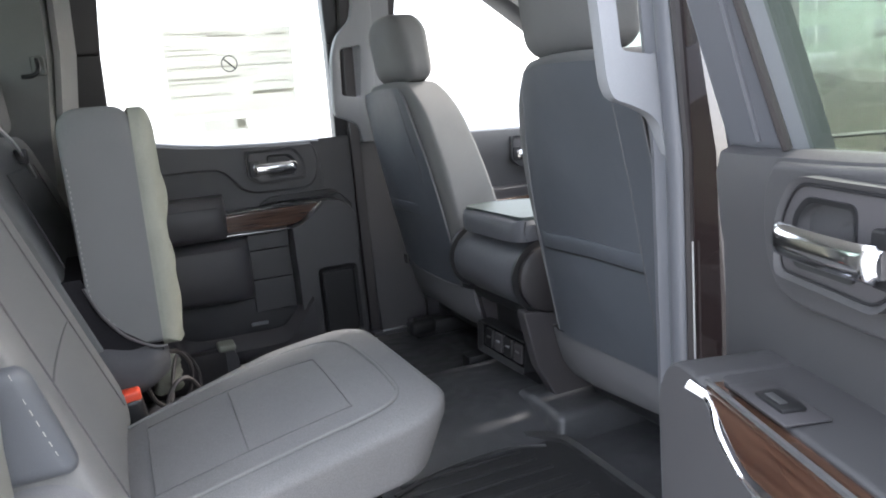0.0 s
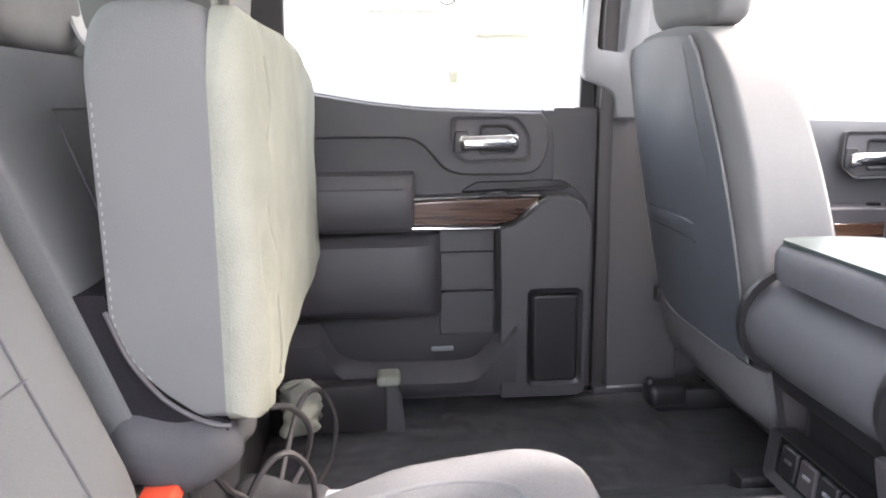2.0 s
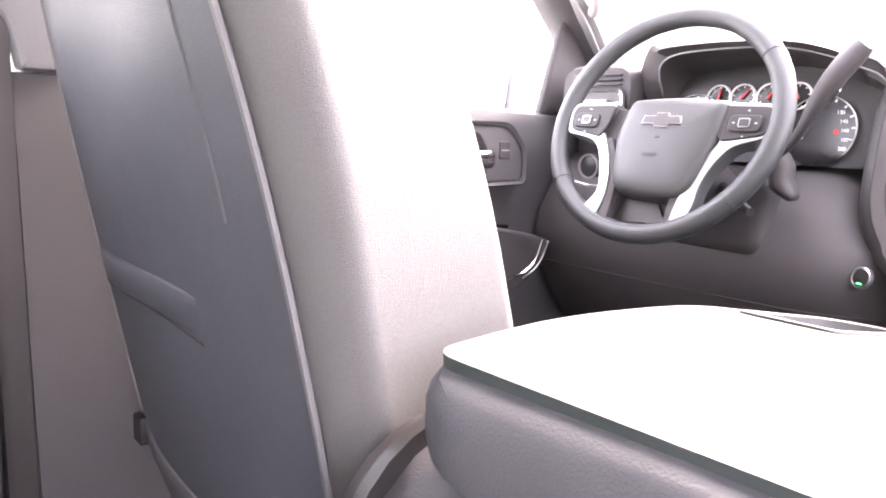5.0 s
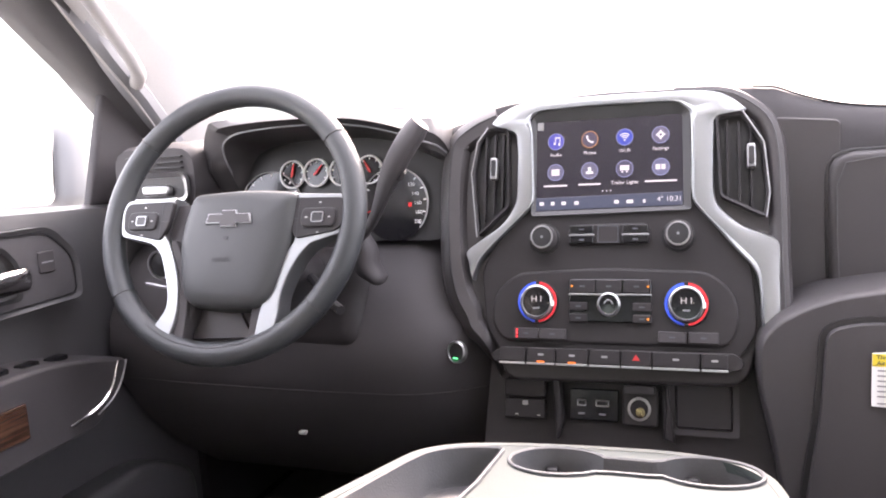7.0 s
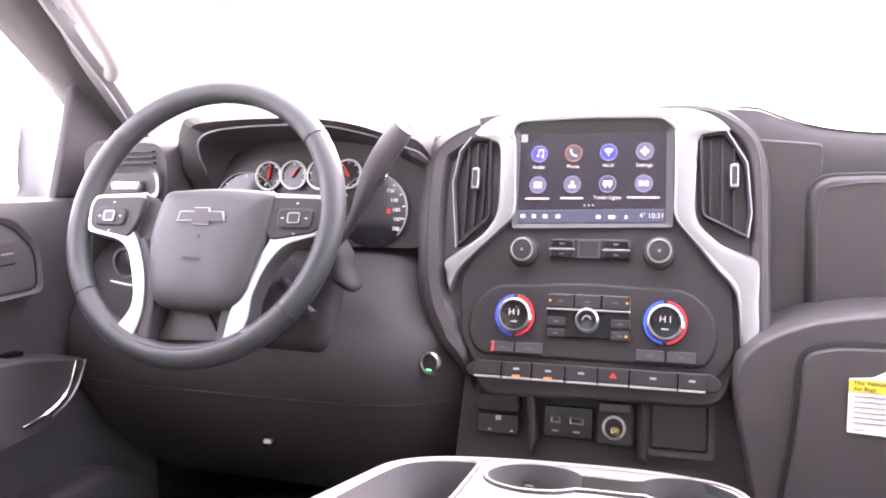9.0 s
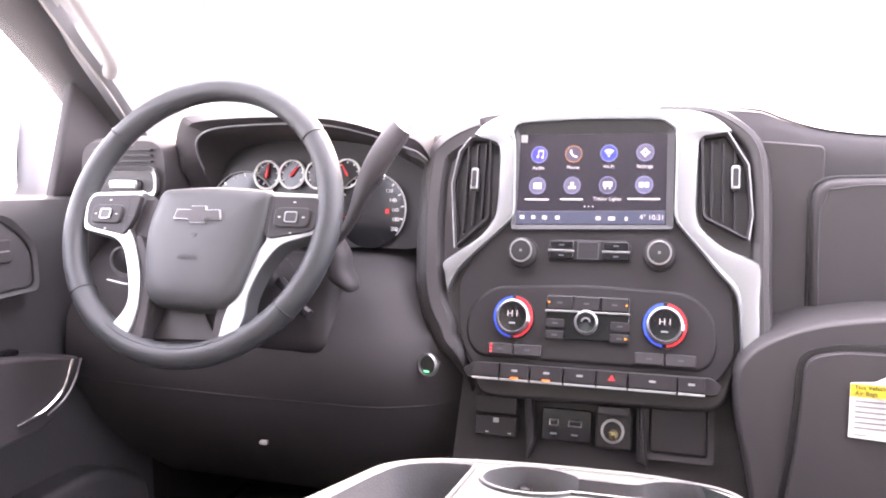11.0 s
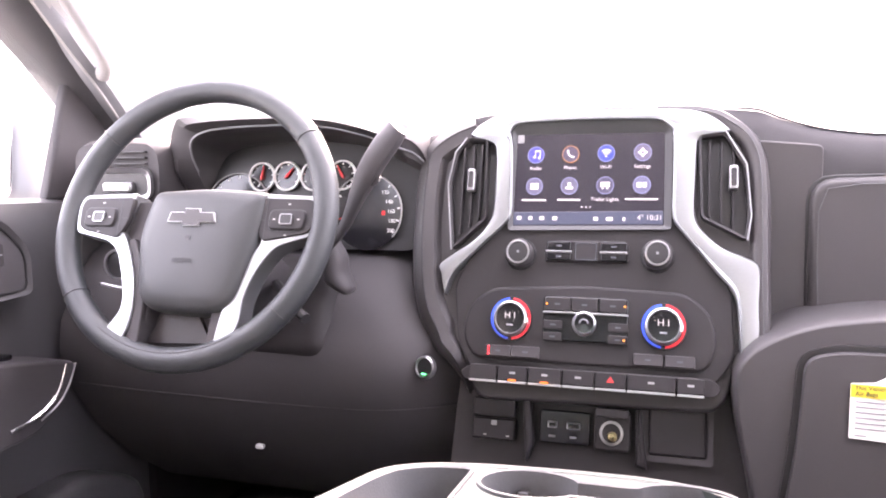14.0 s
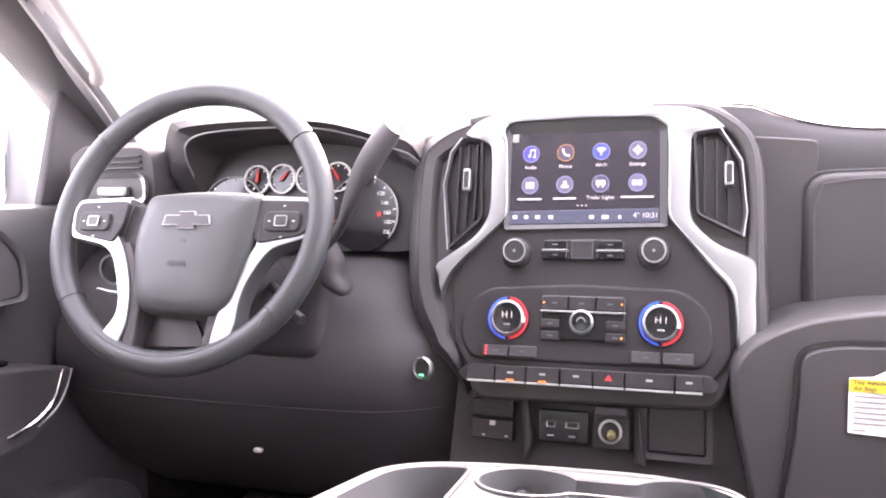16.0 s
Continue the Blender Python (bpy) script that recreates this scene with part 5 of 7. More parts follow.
def raised_cushion(c):
    """The wide cushion folded up against the backrest: fabric sides, cloth-covered underside facing forwards."""
    def shape(x, y, z):
        t = z + 0.5                          # 0 foot, 1 top
        x0 = -0.742 + 0.0 * t
        x1 = -0.622 + 0.004 * t
        if t < 0.35:
            x0 += 0.10 * (1 - t / 0.35) ** 2.1
        topz = 0.838 - 0.045 * max(0.0, y * 2) ** 2 - 0.030 * abs(x * 2) ** 5 - 0.05 * (max(0.0, abs(y) * 2 - 0.90) / 0.10) ** 2.5
        botz = 0.405 + 0.02 * max(0.0, y)
        return Vector((x0 + (x + 0.5) * (x1 - x0), 0.275 + y * 0.85, botz + t * (topz - botz)))

    part("cushion", pill(1, 1, 1, 0.035, 16, shape), FABRIC, c, "grey fabric cushion side")

    def face(u, v, w):
        t = v + 0.5
        topz = 0.832 - 0.048 * max(0.0, u * 2) ** 2 - 0.028 * max(0.0, w * 2) ** 3 - 0.05 * (max(0.0, abs(u) * 2 - 0.90) / 0.10) ** 2.5
        botz = 0.395 + 0.035 * max(0.0, u)
        wave = 0.0025 * math.sin(9 * u + 3 * v) + 0.0012 * math.sin(23 * u - 5 * v) + 0.001 * math.sin(14 * v + 6 * u)
        near = math.exp(-((u + 0.40) / 0.07) ** 2)
        fold = near * (0.006 * math.sin(60 * u + 9 * v) + 0.004 * math.sin(35 * u - 16 * v))
        e = min(1.0, max(0.0, 0.5 - abs(u)) / 0.055)
        thick = 0.006 + 0.032 * math.sqrt(1 - (1 - e) ** 2)
        return Vector((-0.630 + 0.004 * t + (w + 0.5) * (thick + wave + fold * e), 0.277 + u * 0.855, botz + t * (topz - botz)))

    part("underside", pill(1, 1, 1, 0.06, 40, lambda x, y, z: face(y, z, x)), BOARD, c, "pale beige cloth covered underside")
    for u0 in (-0.345,):
        part("fold_seam", tube(smooth([face(u0 + 0.012 * math.sin(2.2 * k), 0.46 - 0.115 * k, 0.5) for k in range(9)], 4), 0.0026, 6), CLOTH_SEAM, c, "creased seam in the cloth")
    part("hem", tube(smooth([(-0.742, -0.150, 0.53), (-0.722, -0.1535, 0.48), (-0.69, -0.1535, 0.435), (-0.65, -0.1535, 0.408), (-0.625, -0.152, 0.402)], 5), 0.0028, 8), PLASTIC_SOFT, c, "dark stitched hem")
    # Fills the gap by the backrest; the shade there is put in its colour.
    part("hinge_shade_cloth", slab([(-0.745, 0.545), (-0.722, 0.482), (-0.69, 0.437), (-0.65, 0.410), (-0.628, 0.402), (-0.640, 0.365), (-0.70, 0.340), (-0.775, 0.345), (-0.800, 0.42), (-0.800, 0.545)], -0.141, 0.15, 0.0, lambda u, v, w: Vector((u, w, v))), SHADE_CLOTH, c, "cloth below the cushion, blackened for the deep shade there")
    part("pivot_cover", pill(0.15, 0.20, 0.10, 0.045, 12, lambda x, y, z: Vector((-0.700 + x + 0.006 * math.sin(70 * y + 40 * z), -0.06 + y, 0.368 + z + 0.006 * math.sin(55 * x + 30 * y)))), PIVOT_CLOTH, c, "rounded grey pivot cover")
    for k in range(30):
        q = [shape(-0.5 + 0.06, -0.5, -0.36 + 0.026 * (k + e)) for e in (0, 0.45)]
        part("stitch", tube([v + Vector((0, 0.0001, 0)) for v in q], 0.0007, 5), STITCH, c, "pale stitch")
    part("hinge_bar", tube([(-0.70, -0.10, 0.375), (-0.70, 0.66, 0.375)], 0.014, 10), PLASTIC_BLACK, c)
    part("rear_base", block(-0.80, -0.14, FLOOR, -0.70, 0.69, 0.33, 0.01), PLASTIC_BLACK, c)


raised_cushion(WIDE)


def buckle():
    b = thing("belt_buckle", "dark seat belt buckle with red release button", "belt buckle", pose(-0.697, -0.158, 0.256, 0, -8, 0))
    part("housing", pill(0.05, 0.06, 0.14, 0.012, 3, lambda x, y, z: Vector((x, y, z))), PLASTIC_BLACK, b)
    part("release_button", pill(0.044, 0.054, 0.020, 0.006, 2, lambda x, y, z: Vector((x + 0.004, y, z + 0.072))), RED, b, "bright red release button")
    part("slot", block(-0.024, -0.022, 0.079, -0.012, 0.022, 0.085, 0.001), PLASTIC_BLACK, b)


buckle()


def second_buckle():
    b = thing("belt_buckle", "second dark seat belt buckle with red button", "belt buckle", pose(-0.700, -0.100, 0.272, 0, -10, 6))
    part("housing", pill(0.045, 0.055, 0.12, 0.012, 3), PLASTIC_BLACK, b)
    part("release_button", pill(0.040, 0.050, 0.016, 0.006, 2, lambda x, y, z: Vector((x + 0.004, y, z + 0.062))), RED, b, "bright red release button")


second_buckle()


def cables():
    """The wiring, jack and bracket that the raised cushion leaves bare."""
    for k, pts in enumerate(([(-0.64, 0.15, 0.10), (-0.62, 0.22, 0.19), (-0.60, 0.28, 0.245), (-0.575, 0.34, 0.235), (-0.55, 0.34, 0.18), (-0.56, 0.30, 0.12), (-0.60, 0.23, 0.08)],
                             [(-0.66, -0.02, 0.13), (-0.645, 0.0, 0.22), (-0.62, 0.02, 0.265), (-0.59, 0.04, 0.27), (-0.565, 0.06, 0.22), (-0.57, 0.05, 0.15), (-0.62, 0.02, 0.10)],
                             [(-0.67, -0.06, 0.30), (-0.66, -0.03, 0.26), (-0.635, -0.01, 0.22), (-0.645, -0.02, 0.15), (-0.68, -0.03, 0.10)],
                             [(-0.62, 0.06, 0.33), (-0.595, 0.10, 0.31), (-0.575, 0.14, 0.26), (-0.585, 0.16, 0.20), (-0.61, 0.13, 0.16)])):
        c = thing("cable", "loose black wiring loop under the raised cushion", "cable", group="wires under the seat")
        part("sheath", tube(smooth(pts, 6), 0.0048, 7), CONTROL, c)
    j = thing("jack_bag", "dark folded bag with pale tab under the seat", "bag")
    part("bag", pill(0.15, 0.22, 0.12, 0.03, 8, lambda x, y, z: Vector((-0.62 + x, 0.05 + y, 0.12 + z + 0.012 * math.sin(40 * x) * math.cos(30 * y)))), RUBBER, j)
    part("tab", loft([[(-0.555, 0.0, z), (-0.535 + 0.01 * math.sin(90 * z), 0.0, z), (-0.525 + 0.012 * math.sin(130 * z), 0.055, z), (-0.545, 0.055, z)] for z in (0.13, 0.15, 0.17, 0.19, 0.205)]), TRIM_MID, j, "crumpled plastic tab")
    st = thing("plastic_sheet", "pale green crumpled plastic sheet on the storage bin", "plastic sheet")
    part("sheet", pill(0.06, 0.12, 0.09, 0.014, 12, lambda x, y, z: Vector((-0.622 + x + 0.006 * math.sin(110 * y + 60 * z) + 0.003 * math.sin(190 * z - 90 * y), 0.455 + y * (1.2 - 7.0 * (z + 0.045)) + 0.003 * math.sin(120 * z + 60 * x), 0.175 + z + 0.009 * math.sin(85 * y - 60 * x + 1) - 0.25 * (y + 0.06)))), BOARD, st)
    br = thing("seat_bracket", "dark upright seat bracket with a pale cap", "bracket")
    part("upright", loft([[(-0.475, y, FLOOR), (-0.42, y, FLOOR), (-0.425, y, 0.13), (-0.435, y, 0.155), (-0.475, y, 0.158)] for y in (0.55, 0.60)]), PLASTIC, br)
    part("cap", pill(0.050, 0.06, 0.022, 0.009, 3, lambda x, y, z: Vector((-0.452 + x, 0.575 + y, 0.162 + z))), BOARD, br, "pale cloth cap")
    part("storage_wall", block(-0.70, 0.545, FLOOR, -0.455, 0.595, 0.158, 0.012), CONTROL, br, "black storage bin under the seat")


cables()


def belt():
    b = thing("seat_belt", "grey woven seat belt hanging beside the rear backrest", "seat belt")
    pts = [(-0.945, 0.335, 0.99), (-0.915, 0.300, 0.90), (-0.872, 0.215, 0.830), (-0.850, 0.26, 0.788), (-0.842, 0.37, 0.742), (-0.835, 0.527, 0.666)]
    part("webbing", loft([[(p.x, p.y - 0.020, p.z), (p.x + 0.004, p.y - 0.020, p.z + 0.002), (p.x + 0.004, p.y + 0.020, p.z + 0.002), (p.x, p.y + 0.020, p.z)] for p in smooth(pts, 5)]), WEBBING, b)
    part("latch", block(-0.858, 0.325, 0.738, -0.832, 0.375, 0.772, 0.004), PLASTIC_BLACK, b)


belt()


def rear_mat():
    m = thing("floor_mat", "black ribbed rubber mat in the rear footwell", "floor mat")
    edge = rounded([(-0.30, -0.68), (0.12, -0.66), (0.13, -0.26), (0.02, -0.20), (-0.30, -0.20)], 0.05, 5)
    ctr = Vector((-0.09, -0.43))
    inner = [tuple(ctr + (Vector(p) - ctr) * 0.95) for p in edge]
    F = lambda u, v, w: Vector((u, v, FLOOR + 0.001 + w))
    part("sheet", slab(inner, 0.0, 0.006, 0, F), RUBBER, m)
    part("raised_rim", frame_slab(edge, inner, 0.0, 0.022, F, 0.016), RUBBER, m)
    for k in range(9):
        y = -0.63 + 0.045 * k
        part("rib", slab(rrect(-0.25, y - 0.006, 0.07 - 0.012 * abs(k - 4), y + 0.006, 0.004), 0.004, 0.011, 0.003, F), RUBBER, m)
    part("cross_rib", tube([F(*p) for p in smooth([(-0.27, -0.30, 0.008), (-0.15, -0.26, 0.009), (0.0, -0.25, 0.009), (0.08, -0.28, 0.008)], 5)], 0.005, 6), RUBBER, m)


rear_mat()


# ---------- dashboard ----------
def S(u, v, w):
    """The centre stack's face: u to the driver's side, v up, w out of it towards the seats."""
    return Vector((0.985 - (0.70 - v) * 0.30, u, v)) + Vector((-0.958, 0, 0.287)) * w


def stack_pose(u, v, w):
    """A pose on the stack's face for writing: letters upright as seen from the seats."""
    n = Vector((-0.958, 0, 0.287))
    m = Matrix((Vector((0, -1, 0)), Vector((0.287, 0, 0.958)), n)).transposed().to_4x4()
    return Matrix.Translation(S(u, v, w)) @ m


def at_stack(u0, v0):
    return lambda u, v, w: S(u0 + u, v0 + v, w)


def dash():
    d = thing("dashboard", "black soft dashboard with satin silver centre frame", "dashboard")
    # body across the cab
    prof = [(1.47, 0.700), (1.36, 0.735), (1.25, 0.746), (1.16, 0.750), (1.08, 0.7495), (1.04, 0.7485), (1.021, 0.7462), (1.008, 0.736), (1.000, 0.719), (0.998, 0.70), (1.010, 0.62), (1.015, 0.545), (1.00, 0.45), (1.02, 0.30), (1.10, 0.20), (1.36, 0.20), (1.45, 0.60)]
    table = [(-0.76, -0.010), (-0.60, -0.007), (-0.45, -0.004), (-0.36, -0.001), (-0.32, 0.0), (-0.29, 0.003), (-0.265, 0.007), (-0.24, 0.0135), (-0.215, 0.0225), (-0.195, 0.0310), (-0.17, 0.034), (-0.14, 0.037), (-0.08, 0.039), (0.0, 0.040), (0.08, 0.038), (0.13, 0.033), (0.165, 0.025), (0.195, 0.014), (0.225, 0.004), (0.26, 0.0), (0.40, -0.002), (0.60, -0.006), (0.76, -0.010)]
    loops = []
    for y, lift in table:
        loops.append([(x + (0.012 * max(0.0, -y - 0.3) if z < 0.755 else 0), y, z + lift * max(0.0, min(1.0, (z - 0.695) / 0.055)) * (1.0 if x < 1.2 else max(0.3, 1 - (x - 1.2) * 4))) for x, z in prof])
    part("body", loft(loops), DASH_TOP, d)
    # A thin black tube marks the crease of the dash top.
    crease = [(1.0205, y, 0.7468 + lift) for y, lift in table if y < -0.16]
    part("top_crease", tube(smooth(crease, 2), 0.0013, 5), PLASTIC_BLACK, d, "thin dark line along the crease of the dash top")
    # the stack's main moulding
    outline = rounded([(0.228, 0.700), (0.205, 0.752), (0.150, 0.785), (0.0, 0.792), (-0.13, 0.788), (-0.168, 0.766), (-0.190, 0.742), (-0.200, 0.69), (-0.202, 0.60), (-0.204, 0.51), (-0.172, 0.49), (-0.160, 0.44), (0.128, 0.435), (0.138, 0.480), (0.178, 0.505), (0.207, 0.575)], 0.03, 4)
    part("stack_body", slab(outline, -0.16, -0.006, 0.016, S, 3), DASH, d)
    # the rounded shoulder on the passenger's side, sewn along its inner edge
    shoulder = smooth([(-0.080, 0.7885, 0), (-0.139, 0.7845, 0), (-0.175, 0.7655, 0), (-0.196, 0.742, 0), (-0.2045, 0.709, 0), (-0.2068, 0.651, 0), (-0.2068, 0.587, 0), (-0.2085, 0.525, 0), (-0.206, 0.49, 0)], 4)
    loops = []
    for i, p in enumerate(shoulder):
        a, b = shoulder[max(0, i - 1)], shoulder[min(len(shoulder) - 1, i + 1)]
        n = Vector((-(b - a).y, (b - a).x)).normalized()
        n = n if p.x * n.x + (p.y - 0.62) * n.y > 0 else -n
        loops.append([(p.x - n.x * g, p.y - n.y * g, w) for g, w in ((0.024, -0.012), (0.020, 0.002), (0.017, 0.0045), (0.010, 0.0055), (0.004, 0.003), (0.0, -0.006), (-0.002, -0.030), (-0.002, -0.09), (0.024, -0.09))])
    sh = part("stack_shoulder", loft(loops, S), DASH, d, "rounded soft shoulder of the centre stack")
    part("shoulder_stitch", tube([S(q[3][0], q[3][1], q[3][2] + 0.0002) for q in loops], 0.0008, 5), SEAM, sh, "pale stitching")
    part("stack_stitch", tube([S(*p) for p in smooth([(0.190, 0.748, -0.004), (0.214, 0.70, -0.004), (0.206, 0.60, -0.004), (0.190, 0.545, -0.004)], 5)], 0.0009, 5), SEAM, d, "pale stitching")
    # the rounded cheek that runs down the driver's side of the stack
    cheek = smooth([(0.150, 0.783, 0), (0.178, 0.772, 0), (0.204, 0.755, 0), (0.219, 0.735, 0), (0.224, 0.700, 0), (0.225, 0.650, 0), (0.222, 0.600, 0), (0.217, 0.560, 0), (0.204, 0.522, 0), (0.181, 0.490, 0), (0.157, 0.472, 0), (0.134, 0.440, 0), (0.122, 0.380, 0)], 4)
    loops = []
    for i, p in enumerate(cheek):
        a, b = cheek[max(0, i - 1)], cheek[min(len(cheek) - 1, i + 1)]
        n = Vector((-(b - a).y, (b - a).x)).normalized()
        n = -n if n.x < 0 and p.y < 0.76 else n
        n = n if n.x >= 0 else -n
        f = max(0.30, min(1.0, (p.y - 0.42) / 0.08))
        sink = 0.05 * max(0.0, min(1.0, (0.475 - p.y) / 0.05))
        loops.append([(p.x - n.x * d * f + 0.012 * (1 - f), p.y - n.y * d * f, w - sink) for d, w in ((0.046, -0.012), (0.034, 0.004), (0.020, 0.007), (0.008, 0.000), (0.001, -0.014), (0.0, -0.035), (0.0, -0.11), (0.046, -0.11))])
    ck = part("stack_cheek", loft(loops, S), DASH, d, "rounded soft side of the centre stack")
    part("cheek_seam", tube([S(*q[2]) for q in loops], 0.0010, 5), PLASTIC_BLACK, ck)
    # black inner face, widening to the climate pod
    inner = rounded([(0.112, 0.652), (0.108, 0.752), (0.098, 0.772), (-0.098, 0.772), (-0.112, 0.752), (-0.113, 0.650), (-0.166, 0.572), (-0.170, 0.50), (-0.150, 0.470), (0.124, 0.462), (0.150, 0.50), (0.158, 0.57)], 0.012, 3)
    part("inner_face", slab(inner, -0.02, 0.002, 0.003, S), CONTROL, d)
    # silver frame: one crowned moulding from the left foot over the screen to the right foot
    pairs = [((0.1730, 0.570), (0.1675, 0.556)), ((0.1755, 0.580), (0.1650, 0.566)), ((0.1784, 0.5915), (0.159, 0.580)), ((0.160, 0.6055), (0.148, 0.593)), ((0.1351, 0.622), (0.118, 0.622)), ((0.119, 0.642), (0.098, 0.641)), ((0.1139, 0.660), (0.0905, 0.6545)), ((0.1135, 0.690), (0.0915, 0.690)), ((0.1145, 0.7256), (0.0930, 0.7256)),
             ((0.121, 0.742), (0.0945, 0.742)), ((0.152, 0.7535), (0.0965, 0.751)), ((0.1274, 0.7720), (0.0955, 0.758)), ((0.1008, 0.7790), (0.086, 0.7645)), ((0.05, 0.7805), (0.05, 0.7665)), ((-0.005, 0.7812), (0.0, 0.7676)), ((-0.06, 0.7802), (-0.045, 0.7668)),
             ((-0.1161, 0.7780), (-0.079, 0.7656)), ((-0.1421, 0.7710), (-0.091, 0.760)), ((-0.1588, 0.7575), (-0.0975, 0.7545)), ((-0.1606, 0.7505), (-0.099, 0.7505))]
    tail = [((-0.131, 0.744), (-0.0995, 0.743)), ((-0.1268, 0.730), (-0.0999, 0.725)), ((-0.1256, 0.69), (-0.100, 0.69)), ((-0.1256, 0.6553), (-0.1005, 0.6525)), ((-0.134, 0.6366), (-0.110, 0.6365)), ((-0.1565, 0.6181), (-0.128, 0.616)), ((-0.185, 0.607), (-0.148, 0.592)), ((-0.1957, 0.5973), (-0.1658, 0.572)), ((-0.1945, 0.56), (-0.1718, 0.5544)), ((-0.1938, 0.5197), (-0.174, 0.52)), ((-0.182, 0.506), (-0.1748, 0.4975))]
    loops = []
    outs = smooth([(*p[0], 0) for p in pairs + tail], 3)
    ins = smooth([(*p[1], 0) for p in pairs + tail], 3)
    for (ou, ov, _), (iu, iv, _) in zip(outs, ins):
        q = lambda f, w: (ou + (iu - ou) * f, ov + (iv - ov) * f, w)
        loops.append([q(0, -0.014), q(0.0, 0.003), q(0.08, 0.0065), q(0.45, 0.0085), q(0.86, 0.0075), q(0.95, 0.0105), q(1.0, 0.0095), q(1.0, -0.014)])
    part("silver_frame", loft(loops, S), FRAME_SILVER, d, "satin silver centre frame")
    # air vents at the sides of the screen
    for poly, tab, s in (([(0.153, 0.748), (0.126, 0.746), (0.122, 0.647), (0.164, 0.609), (0.174, 0.690), (0.167, 0.730)], (0.144, 0.695), 1), ([(-0.157, 0.750), (-0.127, 0.746), (-0.131, 0.652), (-0.181, 0.627), (-0.185, 0.655), (-0.180, 0.712)], (-0.166, 0.697), -1)):
        v = part("air_vent", slab(rounded(poly, 0.006), -0.035, -0.004, 0.002, S), PLASTIC_BLACK, d, "dark air vent")
        us = [0.133, 0.144, 0.156] if s > 0 else [-0.140, -0.153, -0.166]
        for k, u in enumerate(us):
            lo = 0.650 - 0.75 * abs(abs(u) - 0.125) if s > 0 else 0.655 - 0.55 * abs(abs(u) - 0.13)
            part("vane", slab(rrect(u - 0.0011, lo + 0.003, u + 0.0011, 0.740 - 0.4 * max(0, abs(u) - 0.150), 0.0005), -0.010, 0.005, 0.001, S), CONTROL, v)
        edge = rounded(poly, 0.006)
        part("vent_surround", frame_slab(edge, inset(edge, 0.003), -0.008, 0.0085, S, 0.006), CONTROL, v, "raised dark vent surround")
        part("vent_line", tube([S(a, b, 0.0085) for a, b in [poly[0], poly[5], poly[4], poly[3]]], 0.0010, 6), SILVER, v, "thin chrome line")
        part("vent_tab", slab(rrect(tab[0] - 0.005, tab[1] - 0.014, tab[0] + 0.005, tab[1] + 0.014, 0.003), 0.0, 0.011, 0.003, S), SILVER, v, "silver vent slider")
        part("tab_window", slab(rrect(tab[0] - 0.003, tab[1] - 0.010, tab[0] + 0.003, tab[1] + 0.010, 0.002), 0.011, 0.0116, 0, S), PLASTIC_BLACK, v)
    return d


dash()


